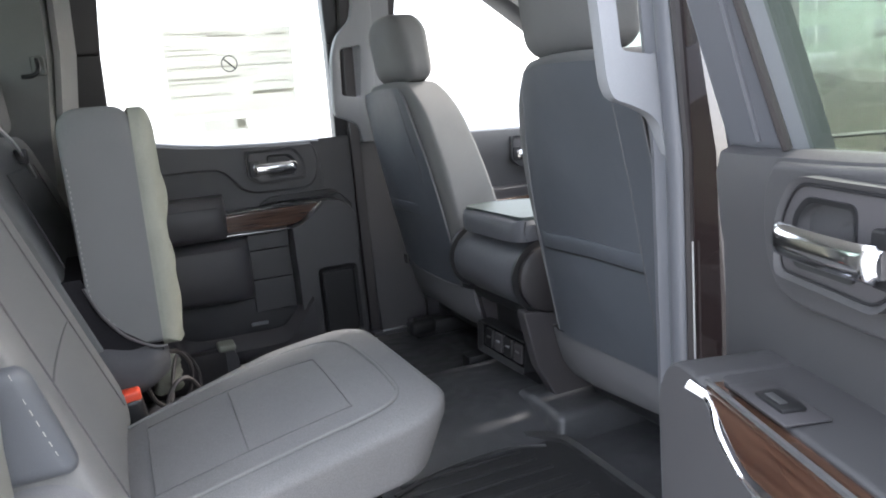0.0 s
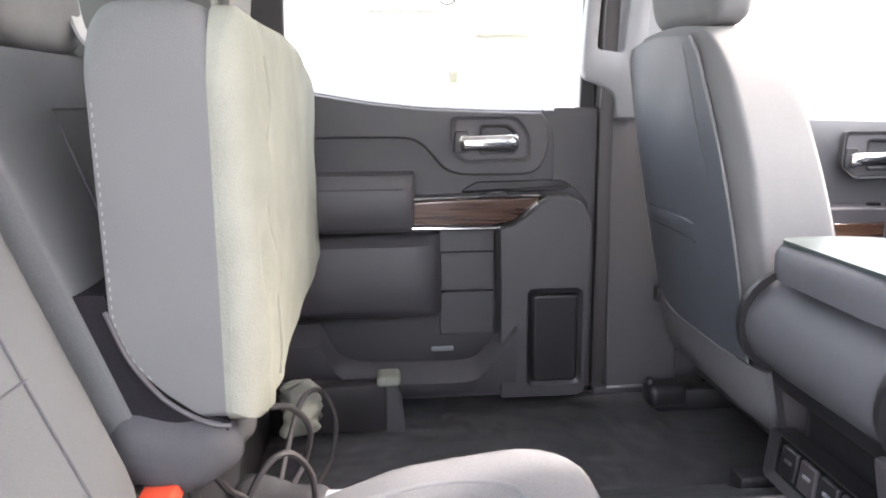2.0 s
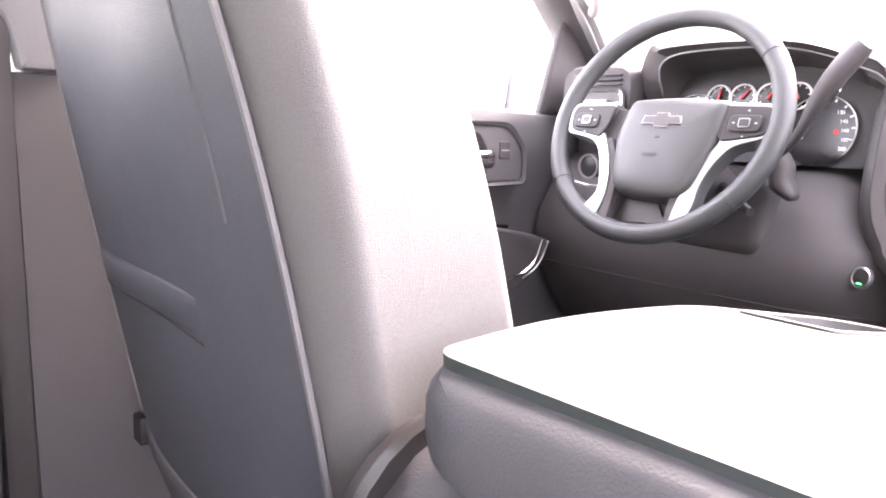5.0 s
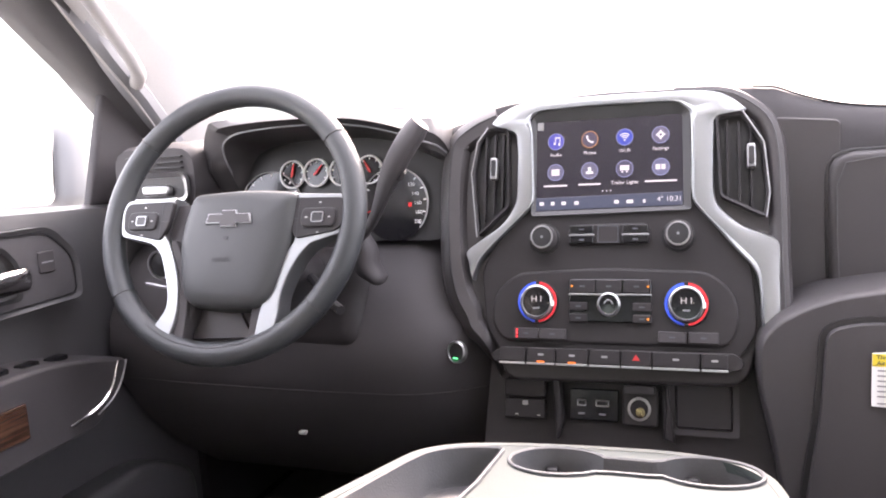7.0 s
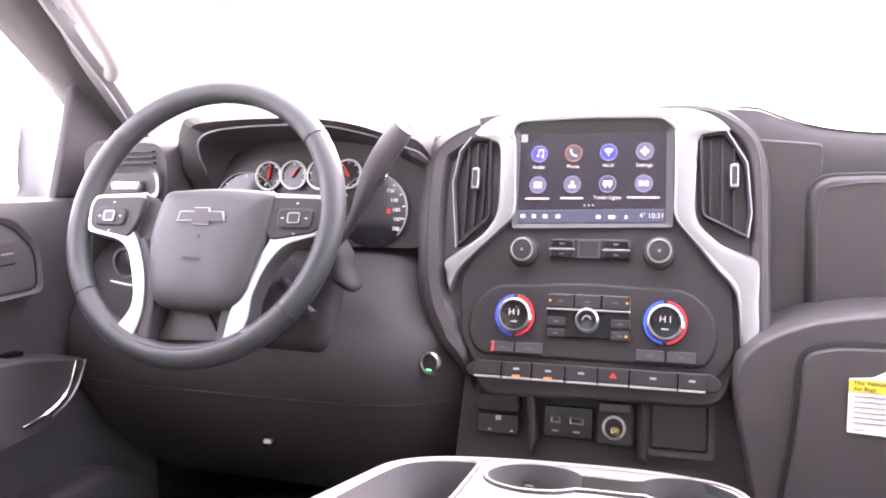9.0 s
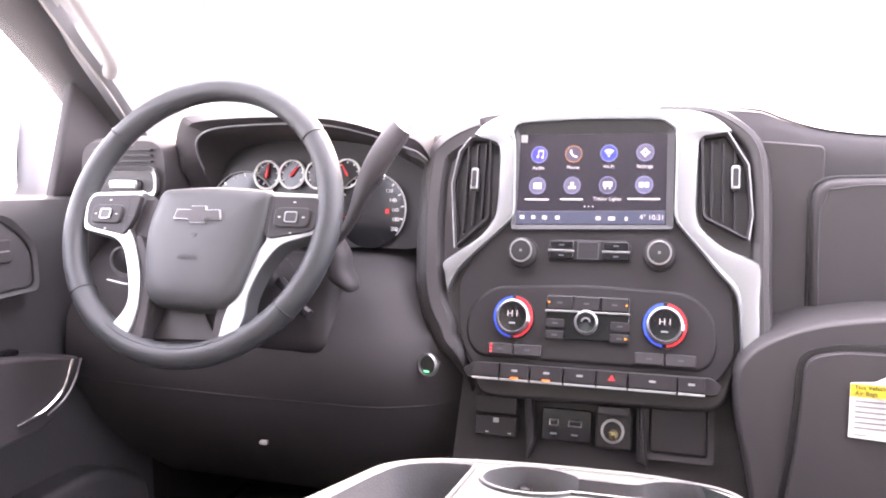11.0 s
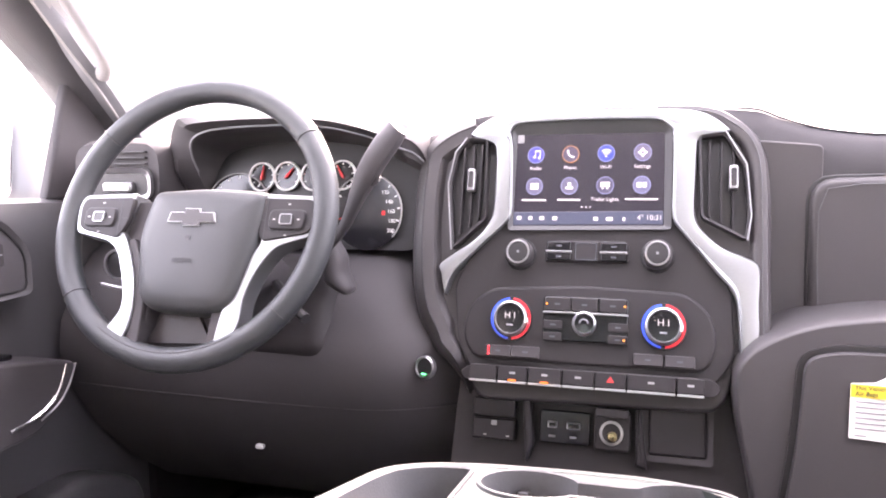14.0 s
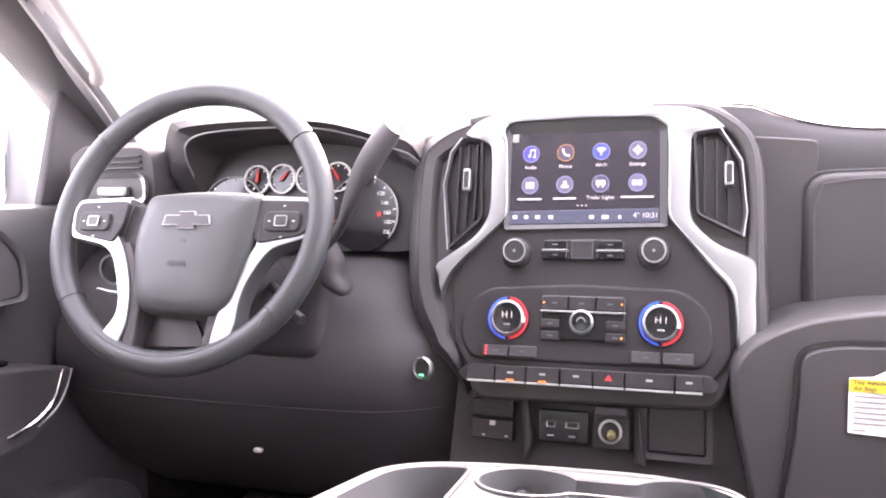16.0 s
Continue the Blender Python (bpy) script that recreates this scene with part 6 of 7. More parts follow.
def screen():
    sc = thing("infotainment_screen", "lit colour touch screen in a black bezel", "screen")
    part("bezel", frame_slab(rounded([(0.0935, 0.634), (-0.099, 0.638), (-0.0985, 0.752), (-0.094, 0.759), (-0.079, 0.7665), (0.0, 0.7685), (0.086, 0.7655), (0.0945, 0.758)], 0.004), rounded([(0.0885, 0.640), (-0.0905, 0.643), (-0.0895, 0.749), (-0.088, 0.7515), (-0.080, 0.752), (0.0, 0.752), (0.082, 0.752), (0.0890, 0.750)], 0.001), 0.0, 0.007, S, 0.003), PLASTIC_BLACK, sc)
    part("display", slab([(0.0885, 0.640), (-0.0905, 0.643), (-0.0895, 0.752), (0.0890, 0.752)], 0.0, 0.0025, 0, S), glow("screen_ground", (0.046, 0.040, 0.060), 0.42), sc, "dark lit display")
    bar = glow("screen_bar", (0.16, 0.21, 0.34), 0.42)
    part("status_bar", slab([(0.0880, 0.6415), (-0.0895, 0.6445), (-0.0895, 0.6590), (0.0880, 0.6560)], 0.0026, 0.0030, 0, S), bar, sc)
    part("status_line", slab([(0.0880, 0.6560), (-0.0895, 0.6590), (-0.0895, 0.6596), (0.0880, 0.6566)], 0.0026, 0.0033, 0, S), glow("screen_line", (0.45, 0.5, 0.65), 0.5), sc)
    white = glow("screen_white", (0.85, 0.86, 0.95), 1.0)
    names = [("Audio", (0.08, 0.09, 0.55)), ("Phone", (0.10, 0.09, 0.14)), ("Wi-Fi", (0.06, 0.10, 0.60)), ("Settings", (0.16, 0.16, 0.26)), ("", (0.16, 0.17, 0.28)), ("", (0.16, 0.17, 0.26)), ("Trailer Lights", (0.10, 0.10, 0.17)), ("", (0.16, 0.18, 0.32))]
    disc = lambda r: [(r * math.cos(2 * math.pi * j / 24), r * math.sin(2 * math.pi * j / 24)) for j in range(24)]
    for k, (word, col) in enumerate(names):
        u, v = 0.0640 - 0.0428 * (k % 4), (0.7265 if k < 4 else 0.6880) + 0.0006 * (k % 4)
        F = at_stack(u, v)
        ic = part("app_icon", slab(disc(0.0098), 0.0026, 0.0032, 0, F), glow("icon_ground", col, 0.9), sc)
        ringcol = (0.9, 0.45, 0.2) if k == 1 else (0.45, 0.5, 0.85)
        part("icon_ring", arc_band(0.0097, 0.0105, 0, 360, 0.0030, 0.0036, F, 24), glow("icon_ring", ringcol, 0.7), ic)
        marks = [[(-0.003, -0.004, -0.0005, -0.001), (0.003, -0.005, 0.0055, -0.002), (-0.0012, -0.003, -0.0003, 0.005), (0.0046, -0.004, 0.0055, 0.004), (-0.0012, 0.004, 0.0055, 0.0056)],
                 [(-0.0046, 0.0015, -0.0020, 0.0050), (0.0016, -0.0046, 0.0046, -0.0022)],
                 [(-0.0009, -0.0046, 0.0009, -0.0028)],
                 [(-0.0055, -0.0010, -0.0034, 0.0010), (0.0034, -0.0010, 0.0055, 0.0010), (-0.0010, -0.0055, 0.0010, -0.0034), (-0.0010, 0.0034, 0.0010, 0.0055)],
                 [(-0.0050, -0.0038, 0.0050, 0.0038)], [(-0.0045, -0.004, 0.0045, -0.001), (-0.002, -0.001, 0.002, 0.004)],
                 [(-0.0055, -0.002, 0.0055, 0.004), (-0.004, -0.0045, -0.0015, -0.003), (0.0015, -0.0045, 0.004, -0.003)], [(-0.0060, -0.003, -0.0005, 0.003), (0.0008, -0.003, 0.0055, 0.003)]][k]
        for a, b, e, f in marks:
            part("icon_mark", slab([(-a, b), (-e, b), (-e, f), (-a, f)], 0.0033, 0.0040, 0, F), white, ic)
        if k == 1:
            part("icon_mark", arc_band(0.0052, 0.0072, 4, 86, 0.0033, 0.0040, lambda a, b, w: F(a - 0.0030, 0.0030 - b, w), 10), white, ic)
        if k == 2:
            for rr in (0.0030, 0.0054, 0.0078):
                part("icon_mark", arc_band(rr, rr + 0.0011, 48, 132, 0.0033, 0.0040, lambda a, b, w: F(a, b - 0.0040, w), 10), white, ic)
        if k == 3:
            part("icon_mark", arc_band(0.0016, 0.0040, 0, 360, 0.0033, 0.0040, F, 18), white, ic)
        if word:
            writing("caption", word, 0.0062, stack_pose(u, v - 0.0165, 0.0032), white, sc)
        else:
            wd = (0, 0, 0, 0, 0.015, 0.014, 0, 0.019)[k]
            part("caption_bar", slab(rrect(-wd, -0.0176, wd, -0.0156, 0.0005), 0.0026, 0.0032, 0, F), white, sc)
    writing("clock", "4\u00b0 10:31", 0.0085, stack_pose(-0.0745, 0.6515, 0.0034), white, sc)
    for u, w2 in ((0.081, 0.0035), (0.067, 0.003), (0.053, 0.0035), (0.037, 0.0035), (-0.012, 0.0035), (-0.028, 0.005), (-0.045, 0.002)):
        part("status_mark", slab(rrect(u - w2 * 0.8, 0.6475, u + w2 * 0.8, 0.6518, 0.001), 0.0031, 0.0036, 0, S), white, sc)
    for u in (0.005, 0.0, -0.005):
        part("page_dot", slab([(u + x * 0.10, 0.6635 + y * 0.10) for x, y in disc(0.0098)], 0.0026, 0.0032, 0, S), white, sc)
    part("sensor", slab(rrect(0.080, 0.7415, 0.088, 0.7515, 0.001), 0.003, 0.004, 0, S), SILVER, sc)


screen()


def knob(u, v):
    k = thing("volume_knob", "black round knob with chrome ring", "knob", group="audio knobs")
    F = at_stack(u, v)
    part("collar", lathe([(0.0, 0.0), (0.0190, 0.0), (0.0190, 0.003), (0.0178, 0.0045), (0.0, 0.0045)], 32, F), PLASTIC_BLACK, k)
    part("grip", lathe([(0.0165, 0.004), (0.0160, 0.017), (0.0150, 0.020), (0.0138, 0.021), (0.0, 0.021)], 32, F), DASH, k)
    part("chrome_ring", lathe([(0.0140, 0.0205), (0.0136, 0.0222), (0.0122, 0.0225), (0.0117, 0.0212)], 32, F, False), SILVER, k)
    part("cap", lathe([(0.0120, 0.019), (0.0117, 0.0216), (0.0, 0.0222)], 28, F), PLASTIC_BLACK, k)
    part("mark", slab(rrect(-0.0015, -0.0015, 0.0015, 0.0015, 0.0007), 0.0221, 0.0225, 0, F), TRIM_MID, k)


knob(0.0765, 0.6065)
knob(-0.0845, 0.6085)


def button(group_parent, u0, v0, u1, v1, w=0.008, mat=None, name="button", bars=1, barmat=None):
    b = part(name, slab(rrect(u0, v0, u1, v1, 0.002), 0.0, w, 0.0015, S), mat or GLOSS_BLACK, group_parent)
    cu, cv = (u0 + u1) / 2, (v0 + v1) / 2
    for k in range(bars):
        part("mark", slab(rrect(cu - 0.0032, cv - 0.0010, cu + 0.0032, cv + 0.0010, 0.0005), w, w + 0.0004, 0, S), barmat or VINYL, b)
    return b


def controls():
    m = thing("media_buttons", "black audio button cluster with silver line", "button panel")
    part("plate", slab(rounded([(0.046, 0.598), (-0.052, 0.600), (-0.053, 0.618), (-0.046, 0.624), (0.040, 0.623), (0.047, 0.616)], 0.004), 0.0, 0.006, 0.002, S), CONTROL, m)
    for u0, u1 in ((0.044, 0.015), (-0.020, -0.050)):
        for v0, v1 in ((0.600, 0.6085), (0.6115, 0.6215)):
            button(m, u1, v0, u0, v1, 0.009)
        part("silver_line", slab(rrect(u1 - 0.001, 0.6087, u0 + 0.001, 0.6108, 0.0006), 0.004, 0.010, 0.0005, S), SILVER, m)
    part("middle_key", slab(rrect(-0.0165, 0.599, 0.0115, 0.622, 0.002), 0.0, 0.008, 0.002, S), CONTROL, m)
    part("key_frame", frame_slab(rrect(-0.0150, 0.6005, 0.0100, 0.6205, 0.002), rrect(-0.0142, 0.6013, 0.0092, 0.6197, 0.0015), 0.006, 0.0086, S), VINYL, m)
    c = thing("climate_panel", "black climate control panel with lit dials", "control panel")
    pod = rounded([(0.128, 0.482), (-0.140, 0.482), (-0.152, 0.510), (-0.146, 0.545), (-0.118, 0.568), (0.0, 0.572), (0.110, 0.566), (0.138, 0.543), (0.144, 0.508)], 0.015, 4)
    part("pod", slab(pod, 0.0, 0.0050, 0.004, S, 3), CONTROL, c)
    for u in (0.083, -0.093):
        F = at_stack(u, 0.530)
        dl = part("temperature_dial", lathe([(0.0, 0.005), (0.0256, 0.005), (0.0250, 0.0085), (0.0, 0.0085)], 36, F), CONTROL, c, "round temperature dial")
        part("cool_ring", arc_band(0.0214, 0.0242, 84, -84, 0.007, 0.0100, F, 24), BLUE, dl, "lit blue half ring")
        part("warm_ring", arc_band(0.0214, 0.0242, 96, 264, 0.007, 0.0100, F, 24), REDRING, dl, "lit red half ring")
        part("pointer", slab(rrect(-0.0212, -0.005, -0.0180, 0.0015, 0.0006), 0.008, 0.0175, 0.0005, F), WHITE, dl)
        part("chrome_rim", lathe([(0.0208, 0.007), (0.0200, 0.0155), (0.0180, 0.0168), (0.0168, 0.0145)], 36, F, False), SILVER, dl)
        part("dial_face", lathe([(0.0171, 0.007), (0.0169, 0.0145), (0.0, 0.0148)], 32, F), GLOSS_BLACK, dl)
        writing("setting", "H I", 0.0110, stack_pose(u, 0.5330, 0.0152), glow("dial_light", (0.8, 0.82, 0.85), 0.7), dl)
        part("legend", slab(rrect(-0.0040, -0.0085, 0.0040, -0.0065, 0.0005), 0.0147, 0.0151, 0, F), TRIM_MID, dl)
    part("fan_panel", slab(rrect(-0.054, 0.508, 0.044, 0.558, 0.004), 0.005, 0.0095, 0.0015, S), GLOSS_BLACK, c)
    for u in (0.0275, -0.004, -0.0365):
        button(c, u - 0.0150, 0.5415, u + 0.0150, 0.5565, 0.0115, CONTROL)
    part("silver_line", slab(rrect(-0.054, 0.5385, 0.044, 0.5405, 0.0006), 0.006, 0.0125, 0.0005, S), SILVER, c)
    for v in (0.5255, 0.5120):
        for u in (0.032, -0.043):
            button(c, u - 0.011, v - 0.005, u + 0.011, v + 0.005, 0.0112, CONTROL)
    F = at_stack(-0.0045, 0.528)
    fan = part("fan_knob", lathe([(0.0, 0.008), (0.0140, 0.008), (0.0136, 0.016), (0.0118, 0.0175), (0.0108, 0.0160), (0.0, 0.0160)], 32, F), SILVER, c, "chrome fan knob")
    part("cap", lathe([(0.0108, 0.015), (0.0105, 0.0168), (0.0, 0.0172)], 28, F), GLOSS_BLACK, fan)
    part("mark", arc_band(0.004, 0.0055, 0, 180, 0.0172, 0.0176, F, 12), TRIM_MID, fan)
    for u, v in ((0.040, 0.549), (-0.050, 0.549), (-0.050, 0.512)):
        part("lamp_dot", slab(rrect(u - 0.0012, v - 0.0012, u + 0.0012, v + 0.0012, 0.0006), 0.0115, 0.0123, 0, S), glow("amber_dot", (1.0, 0.35, 0.04), 1.1), c)
    for u0, u1 in ((0.112, 0.081), (0.080, 0.047), (-0.061, -0.093), (-0.095, -0.128)):
        button(c, u1, 0.486, u0, 0.499, 0.011, KNEE)
    for k in range(3):
        part("heat_lamp", slab(rrect(0.1065, 0.4875 + 0.0038 * k, 0.1085, 0.4900 + 0.0038 * k, 0.0005), 0.011, 0.0118, 0, S), glow("red_dot", (1.0, 0.04, 0.05), 2.0), c)
    # row of switches on a shelf
    s = thing("switch_row", "row of black switches above a silver line", "switch panel")
    part("housing", slab(rounded([(0.134, 0.4575), (-0.150, 0.4575), (-0.156, 0.467), (-0.146, 0.477), (0.126, 0.476), (0.140, 0.467)], 0.006), -0.005, 0.019, 0.006, S, 3), CONTROL, s)
    cuts = [0.126, 0.092, 0.056, 0.017, -0.020, -0.055, -0.108, -0.138]
    for k in range(7):
        b = part("switch", slab(rrect(cuts[k + 1] + 0.001, 0.4600, cuts[k] - 0.001, 0.4755, 0.001), 0.018, 0.0265, 0.002, S), CONTROL, s)
        cu = (cuts[k] + cuts[k + 1]) / 2
        if k:
            part("mark", slab([(cu + 0.0045, 0.4655), (cu, 0.4722), (cu - 0.0045, 0.4655)] if k == 4 else rrect(cu - 0.0036, 0.4670, cu + 0.0036, 0.4695, 0.0008), 0.0265, 0.0269, 0, S), material("red_mark", (0.5, 0.03, 0.03)) if k == 4 else INK, b)
        part("silver_line", slab(rrect(cuts[k + 1] + 0.001, 0.4565, cuts[k] - 0.001, 0.4590, 0.0005), 0.018, 0.0275, 0.0005, S), SILVER, s)
        if k in (1, 2):
            part("amber_lamp", slab(rrect(cu - 0.0045, 0.4592, cu + 0.0045, 0.4612, 0.0004), 0.026, 0.0280, 0, S), glow("amber_bar", (1.0, 0.20, 0.02), 1.3), s)
    # lower tray with the brake switch, sockets and cubby
    L = lambda u, v, w: S(u, v, w - 0.030)
    low = thing("lower_stack", "black lower stack with sockets and a small cubby", "control panel")
    part("back", slab(rounded([(0.165, 0.20), (-0.235, 0.20), (-0.235, 0.470), (0.150, 0.462)], 0.006), -0.03, 0.0, 0, L), CONTROL, low)
    part("brake_switch", slab(rrect(0.076, 0.417, 0.128, 0.438, 0.003), 0.0, 0.016, 0.004, L), CONTROL, low)
    bs = part("trailer_switch", slab(rrect(0.076, 0.391, 0.128, 0.415, 0.003), 0.0, 0.012, 0.004, L), CONTROL, low)
    part("mark", slab(rrect(0.098, 0.4070, 0.105, 0.4125, 0.001), 0.012, 0.0126, 0, L), TRIM_LIGHT, bs)
    for u in (0.112, 0.084):
        part("switch_lamp", slab(rrect(u - 0.002, 0.395, u + 0.002, 0.3965, 0.0004), 0.012, 0.0126, 0, L), TRIM_LIGHT, bs)
    part("bay_side", slab([(0.068, 0.446), (0.058, 0.446), (0.052, 0.392), (0.060, 0.370)], 0.0, 0.020, 0.004, L), CONTROL, low)
    part("bay_side", slab([(-0.064, 0.440), (-0.071, 0.440), (-0.079, 0.374), (-0.066, 0.378)], 0.0, 0.016, 0.004, L), CONTROL, low)
    usb = part("usb_plate", slab(rrect(-0.013, 0.393, 0.046, 0.430, 0.003), 0.0, 0.010, 0.002, L), GLOSS_BLACK, low, "black plate with two charging ports")
    for u, w2 in ((0.031, 0.0055), (0.006, 0.0080)):
        port = part("port", frame_slab(rrect(u - w2, 0.410, u + w2, 0.4175, 0.001), rrect(u - w2 + 0.0015, 0.4115, u + w2 - 0.0015, 0.416, 0.0008), 0.0, 0.0115, L, 0.0105), SILVER, usb)
        part("port_mark", slab(rrect(u - 0.004, 0.4000, u + 0.004, 0.4022, 0.0005), 0.010, 0.0104, 0, L), TRIM_MID, port)
    sk = part("power_socket", slab(rrect(-0.060, 0.390, -0.018, 0.434, 0.005), 0.0, 0.011, 0.003, L), CONTROL, low, "round power socket with open lid")
    F = lambda a, b, w: L(-0.038 + a * 0.78, 0.410 + b * 0.78, w)
    part("socket_ring", lathe([(0.0140, 0.009), (0.0175, 0.010), (0.0175, 0.013), (0.0135, 0.0135)], 28, F, False), SILVER, sk)
    part("socket_hole", lathe([(0.0, 0.010), (0.0140, 0.0105), (0.0138, 0.0118), (0.0, 0.0112)], 28, F), CONTROL, sk)
    part("socket_pin", lathe([(0.0, 0.011), (0.006, 0.0115), (0.005, 0.0135), (0.0, 0.014)], 16, lambda a, b, w: L(-0.039 + a, 0.406 + b, w)), material("brass_contact", (0.35, 0.28, 0.15), 0.3, 0.9), sk)
    part("socket_lid", slab(rrect(-0.057, 0.428, -0.021, 0.437, 0.002), 0.006, 0.030, 0.002, L), KNEE, sk)
    part("cubby_door", slab(rrect(-0.142, 0.392, -0.080, 0.448, 0.004), 0.0, 0.014, 0.004, L), CONTROL, low)
    part("cubby_frame", frame_slab(rrect(-0.150, 0.384, -0.072, 0.454, 0.005), rrect(-0.143, 0.391, -0.079, 0.449, 0.004), 0.0, 0.010, L), KNEE, low)


controls()


def passenger_side():
    pad = thing("dash_pad", "soft black pad above the glove box", "dash panel")
    V = lambda u, v, w: Vector((1.000 - w, u, v))
    part("pad", slab(rounded([(-0.252, 0.530), (-0.248, 0.698), (-0.42, 0.702), (-0.70, 0.695), (-0.70, 0.555), (-0.42, 0.548)], [0.015, 0.03, 0.01, 0.03, 0.03, 0.01]), -0.02, 0.012, 0.010, V, 3), DASH, pad)
    part("upper_stitch", tube([V(u, v, 0.0125) for u, v in ((-0.262, 0.540), (-0.2585, 0.60), (-0.2575, 0.66), (-0.266, 0.686), (-0.30, 0.691), (-0.42, 0.694), (-0.68, 0.687))], 0.0008, 5), SEAM, pad, "fine stitching round the pad")
    part("pad_border", slab(rounded([(-0.190, 0.530), (-0.190, 0.742), (-0.262, 0.735), (-0.262, 0.530)], 0.008), -0.02, 0.0030, 0.002, V), DASH, pad, "smooth strip between the stack and the pad")
    part("pad_base", slab(rounded([(-0.249, 0.527), (-0.245, 0.701), (-0.42, 0.705), (-0.703, 0.698), (-0.703, 0.552), (-0.42, 0.545)], [0.015, 0.03, 0.01, 0.03, 0.03, 0.01]), -0.02, 0.0045, 0.002, V), PLASTIC_BLACK, pad, "dark joint behind the pad")
    g = thing("glove_box", "closed black glove box with a hanging paper tag", "glove box")
    surround = rounded([(-0.205, 0.20), (-0.187, 0.36), (-0.1675, 0.445), (-0.1665, 0.497), (-0.182, 0.519), (-0.210, 0.536), (-0.245, 0.5495), (-0.31, 0.561), (-0.70, 0.568), (-0.70, 0.20)], [0.01, 0.05, 0.03, 0.02, 0.015, 0.02, 0.02, 0.03, 0.03, 0.01], 4)
    W = lambda u, v, w: Vector((0.900 - w + 0.10 * max(0.0, v - 0.50) - 0.04 * (0.5 - v), u, v))
    part("surround", slab(surround, -0.12, 0.006, 0.018, W, 4), DASH, g)
    lid = rounded([(-0.198, 0.22), (-0.213, 0.35), (-0.2240, 0.43), (-0.2285, 0.518), (-0.262, 0.5285), (-0.68, 0.535), (-0.68, 0.22)], [0.01, 0.04, 0.04, 0.018, 0.02, 0.03, 0.01], 4)
    part("gap", slab(lid, 0.0, 0.0075, 0, W), PLASTIC_BLACK, g)
    lid2 = inset(lid, 0.006)
    part("lid", slab(lid2, 0.0, 0.016, 0.006, W, 3), DASH, g)
    tag = thing("paper_tag", "white and yellow printed air bag tag on the glove box", "tag")
    T = lambda u, v, w: W(u, v, w + 0.0165)
    part("sheet", slab(rounded([(-0.276, 0.437), (-0.276, 0.4935), (-0.298, 0.4955), (-0.312, 0.5035), (-0.318, 0.532), (-0.338, 0.535), (-0.40, 0.536), (-0.40, 0.431)], 0.001), 0.0, 0.0012, 0, T), WHITE, tag)
    part("yellow_band", slab([(-0.2762, 0.4800), (-0.2762, 0.4930), (-0.40, 0.4905), (-0.40, 0.4775)], 0.0012, 0.0018, 0, T), YELLOW, tag)
    n = Vector((-1, 0, 0))
    M = Matrix((Vector((0, -1, 0)), Vector((0, 0, 1)), n)).transposed().to_4x4()
    for body, u, v, sz in (("This Vehicle is", -0.2975, 0.4895, 0.0062), ("Air Bags", -0.2905, 0.4835, 0.0062)):
        q = T(u, v, 0.0022)
        writing("heading", body, sz, Matrix.Translation(q) @ M, DARKINK, tag)
    for k in range(6):
        part("print_bar", slab([(-0.281, 0.4745 - 0.0055 * k), (-0.281, 0.4762 - 0.0055 * k), (-0.345, 0.4748 - 0.0055 * k), (-0.345, 0.4731 - 0.0055 * k)], 0.0012, 0.0017, 0, T), INK, tag)
    part("print_bar", slab(rrect(-0.292, 0.4395, -0.281, 0.4410, 0.0002), 0.0012, 0.0017, 0, T), INK, tag)


passenger_side()


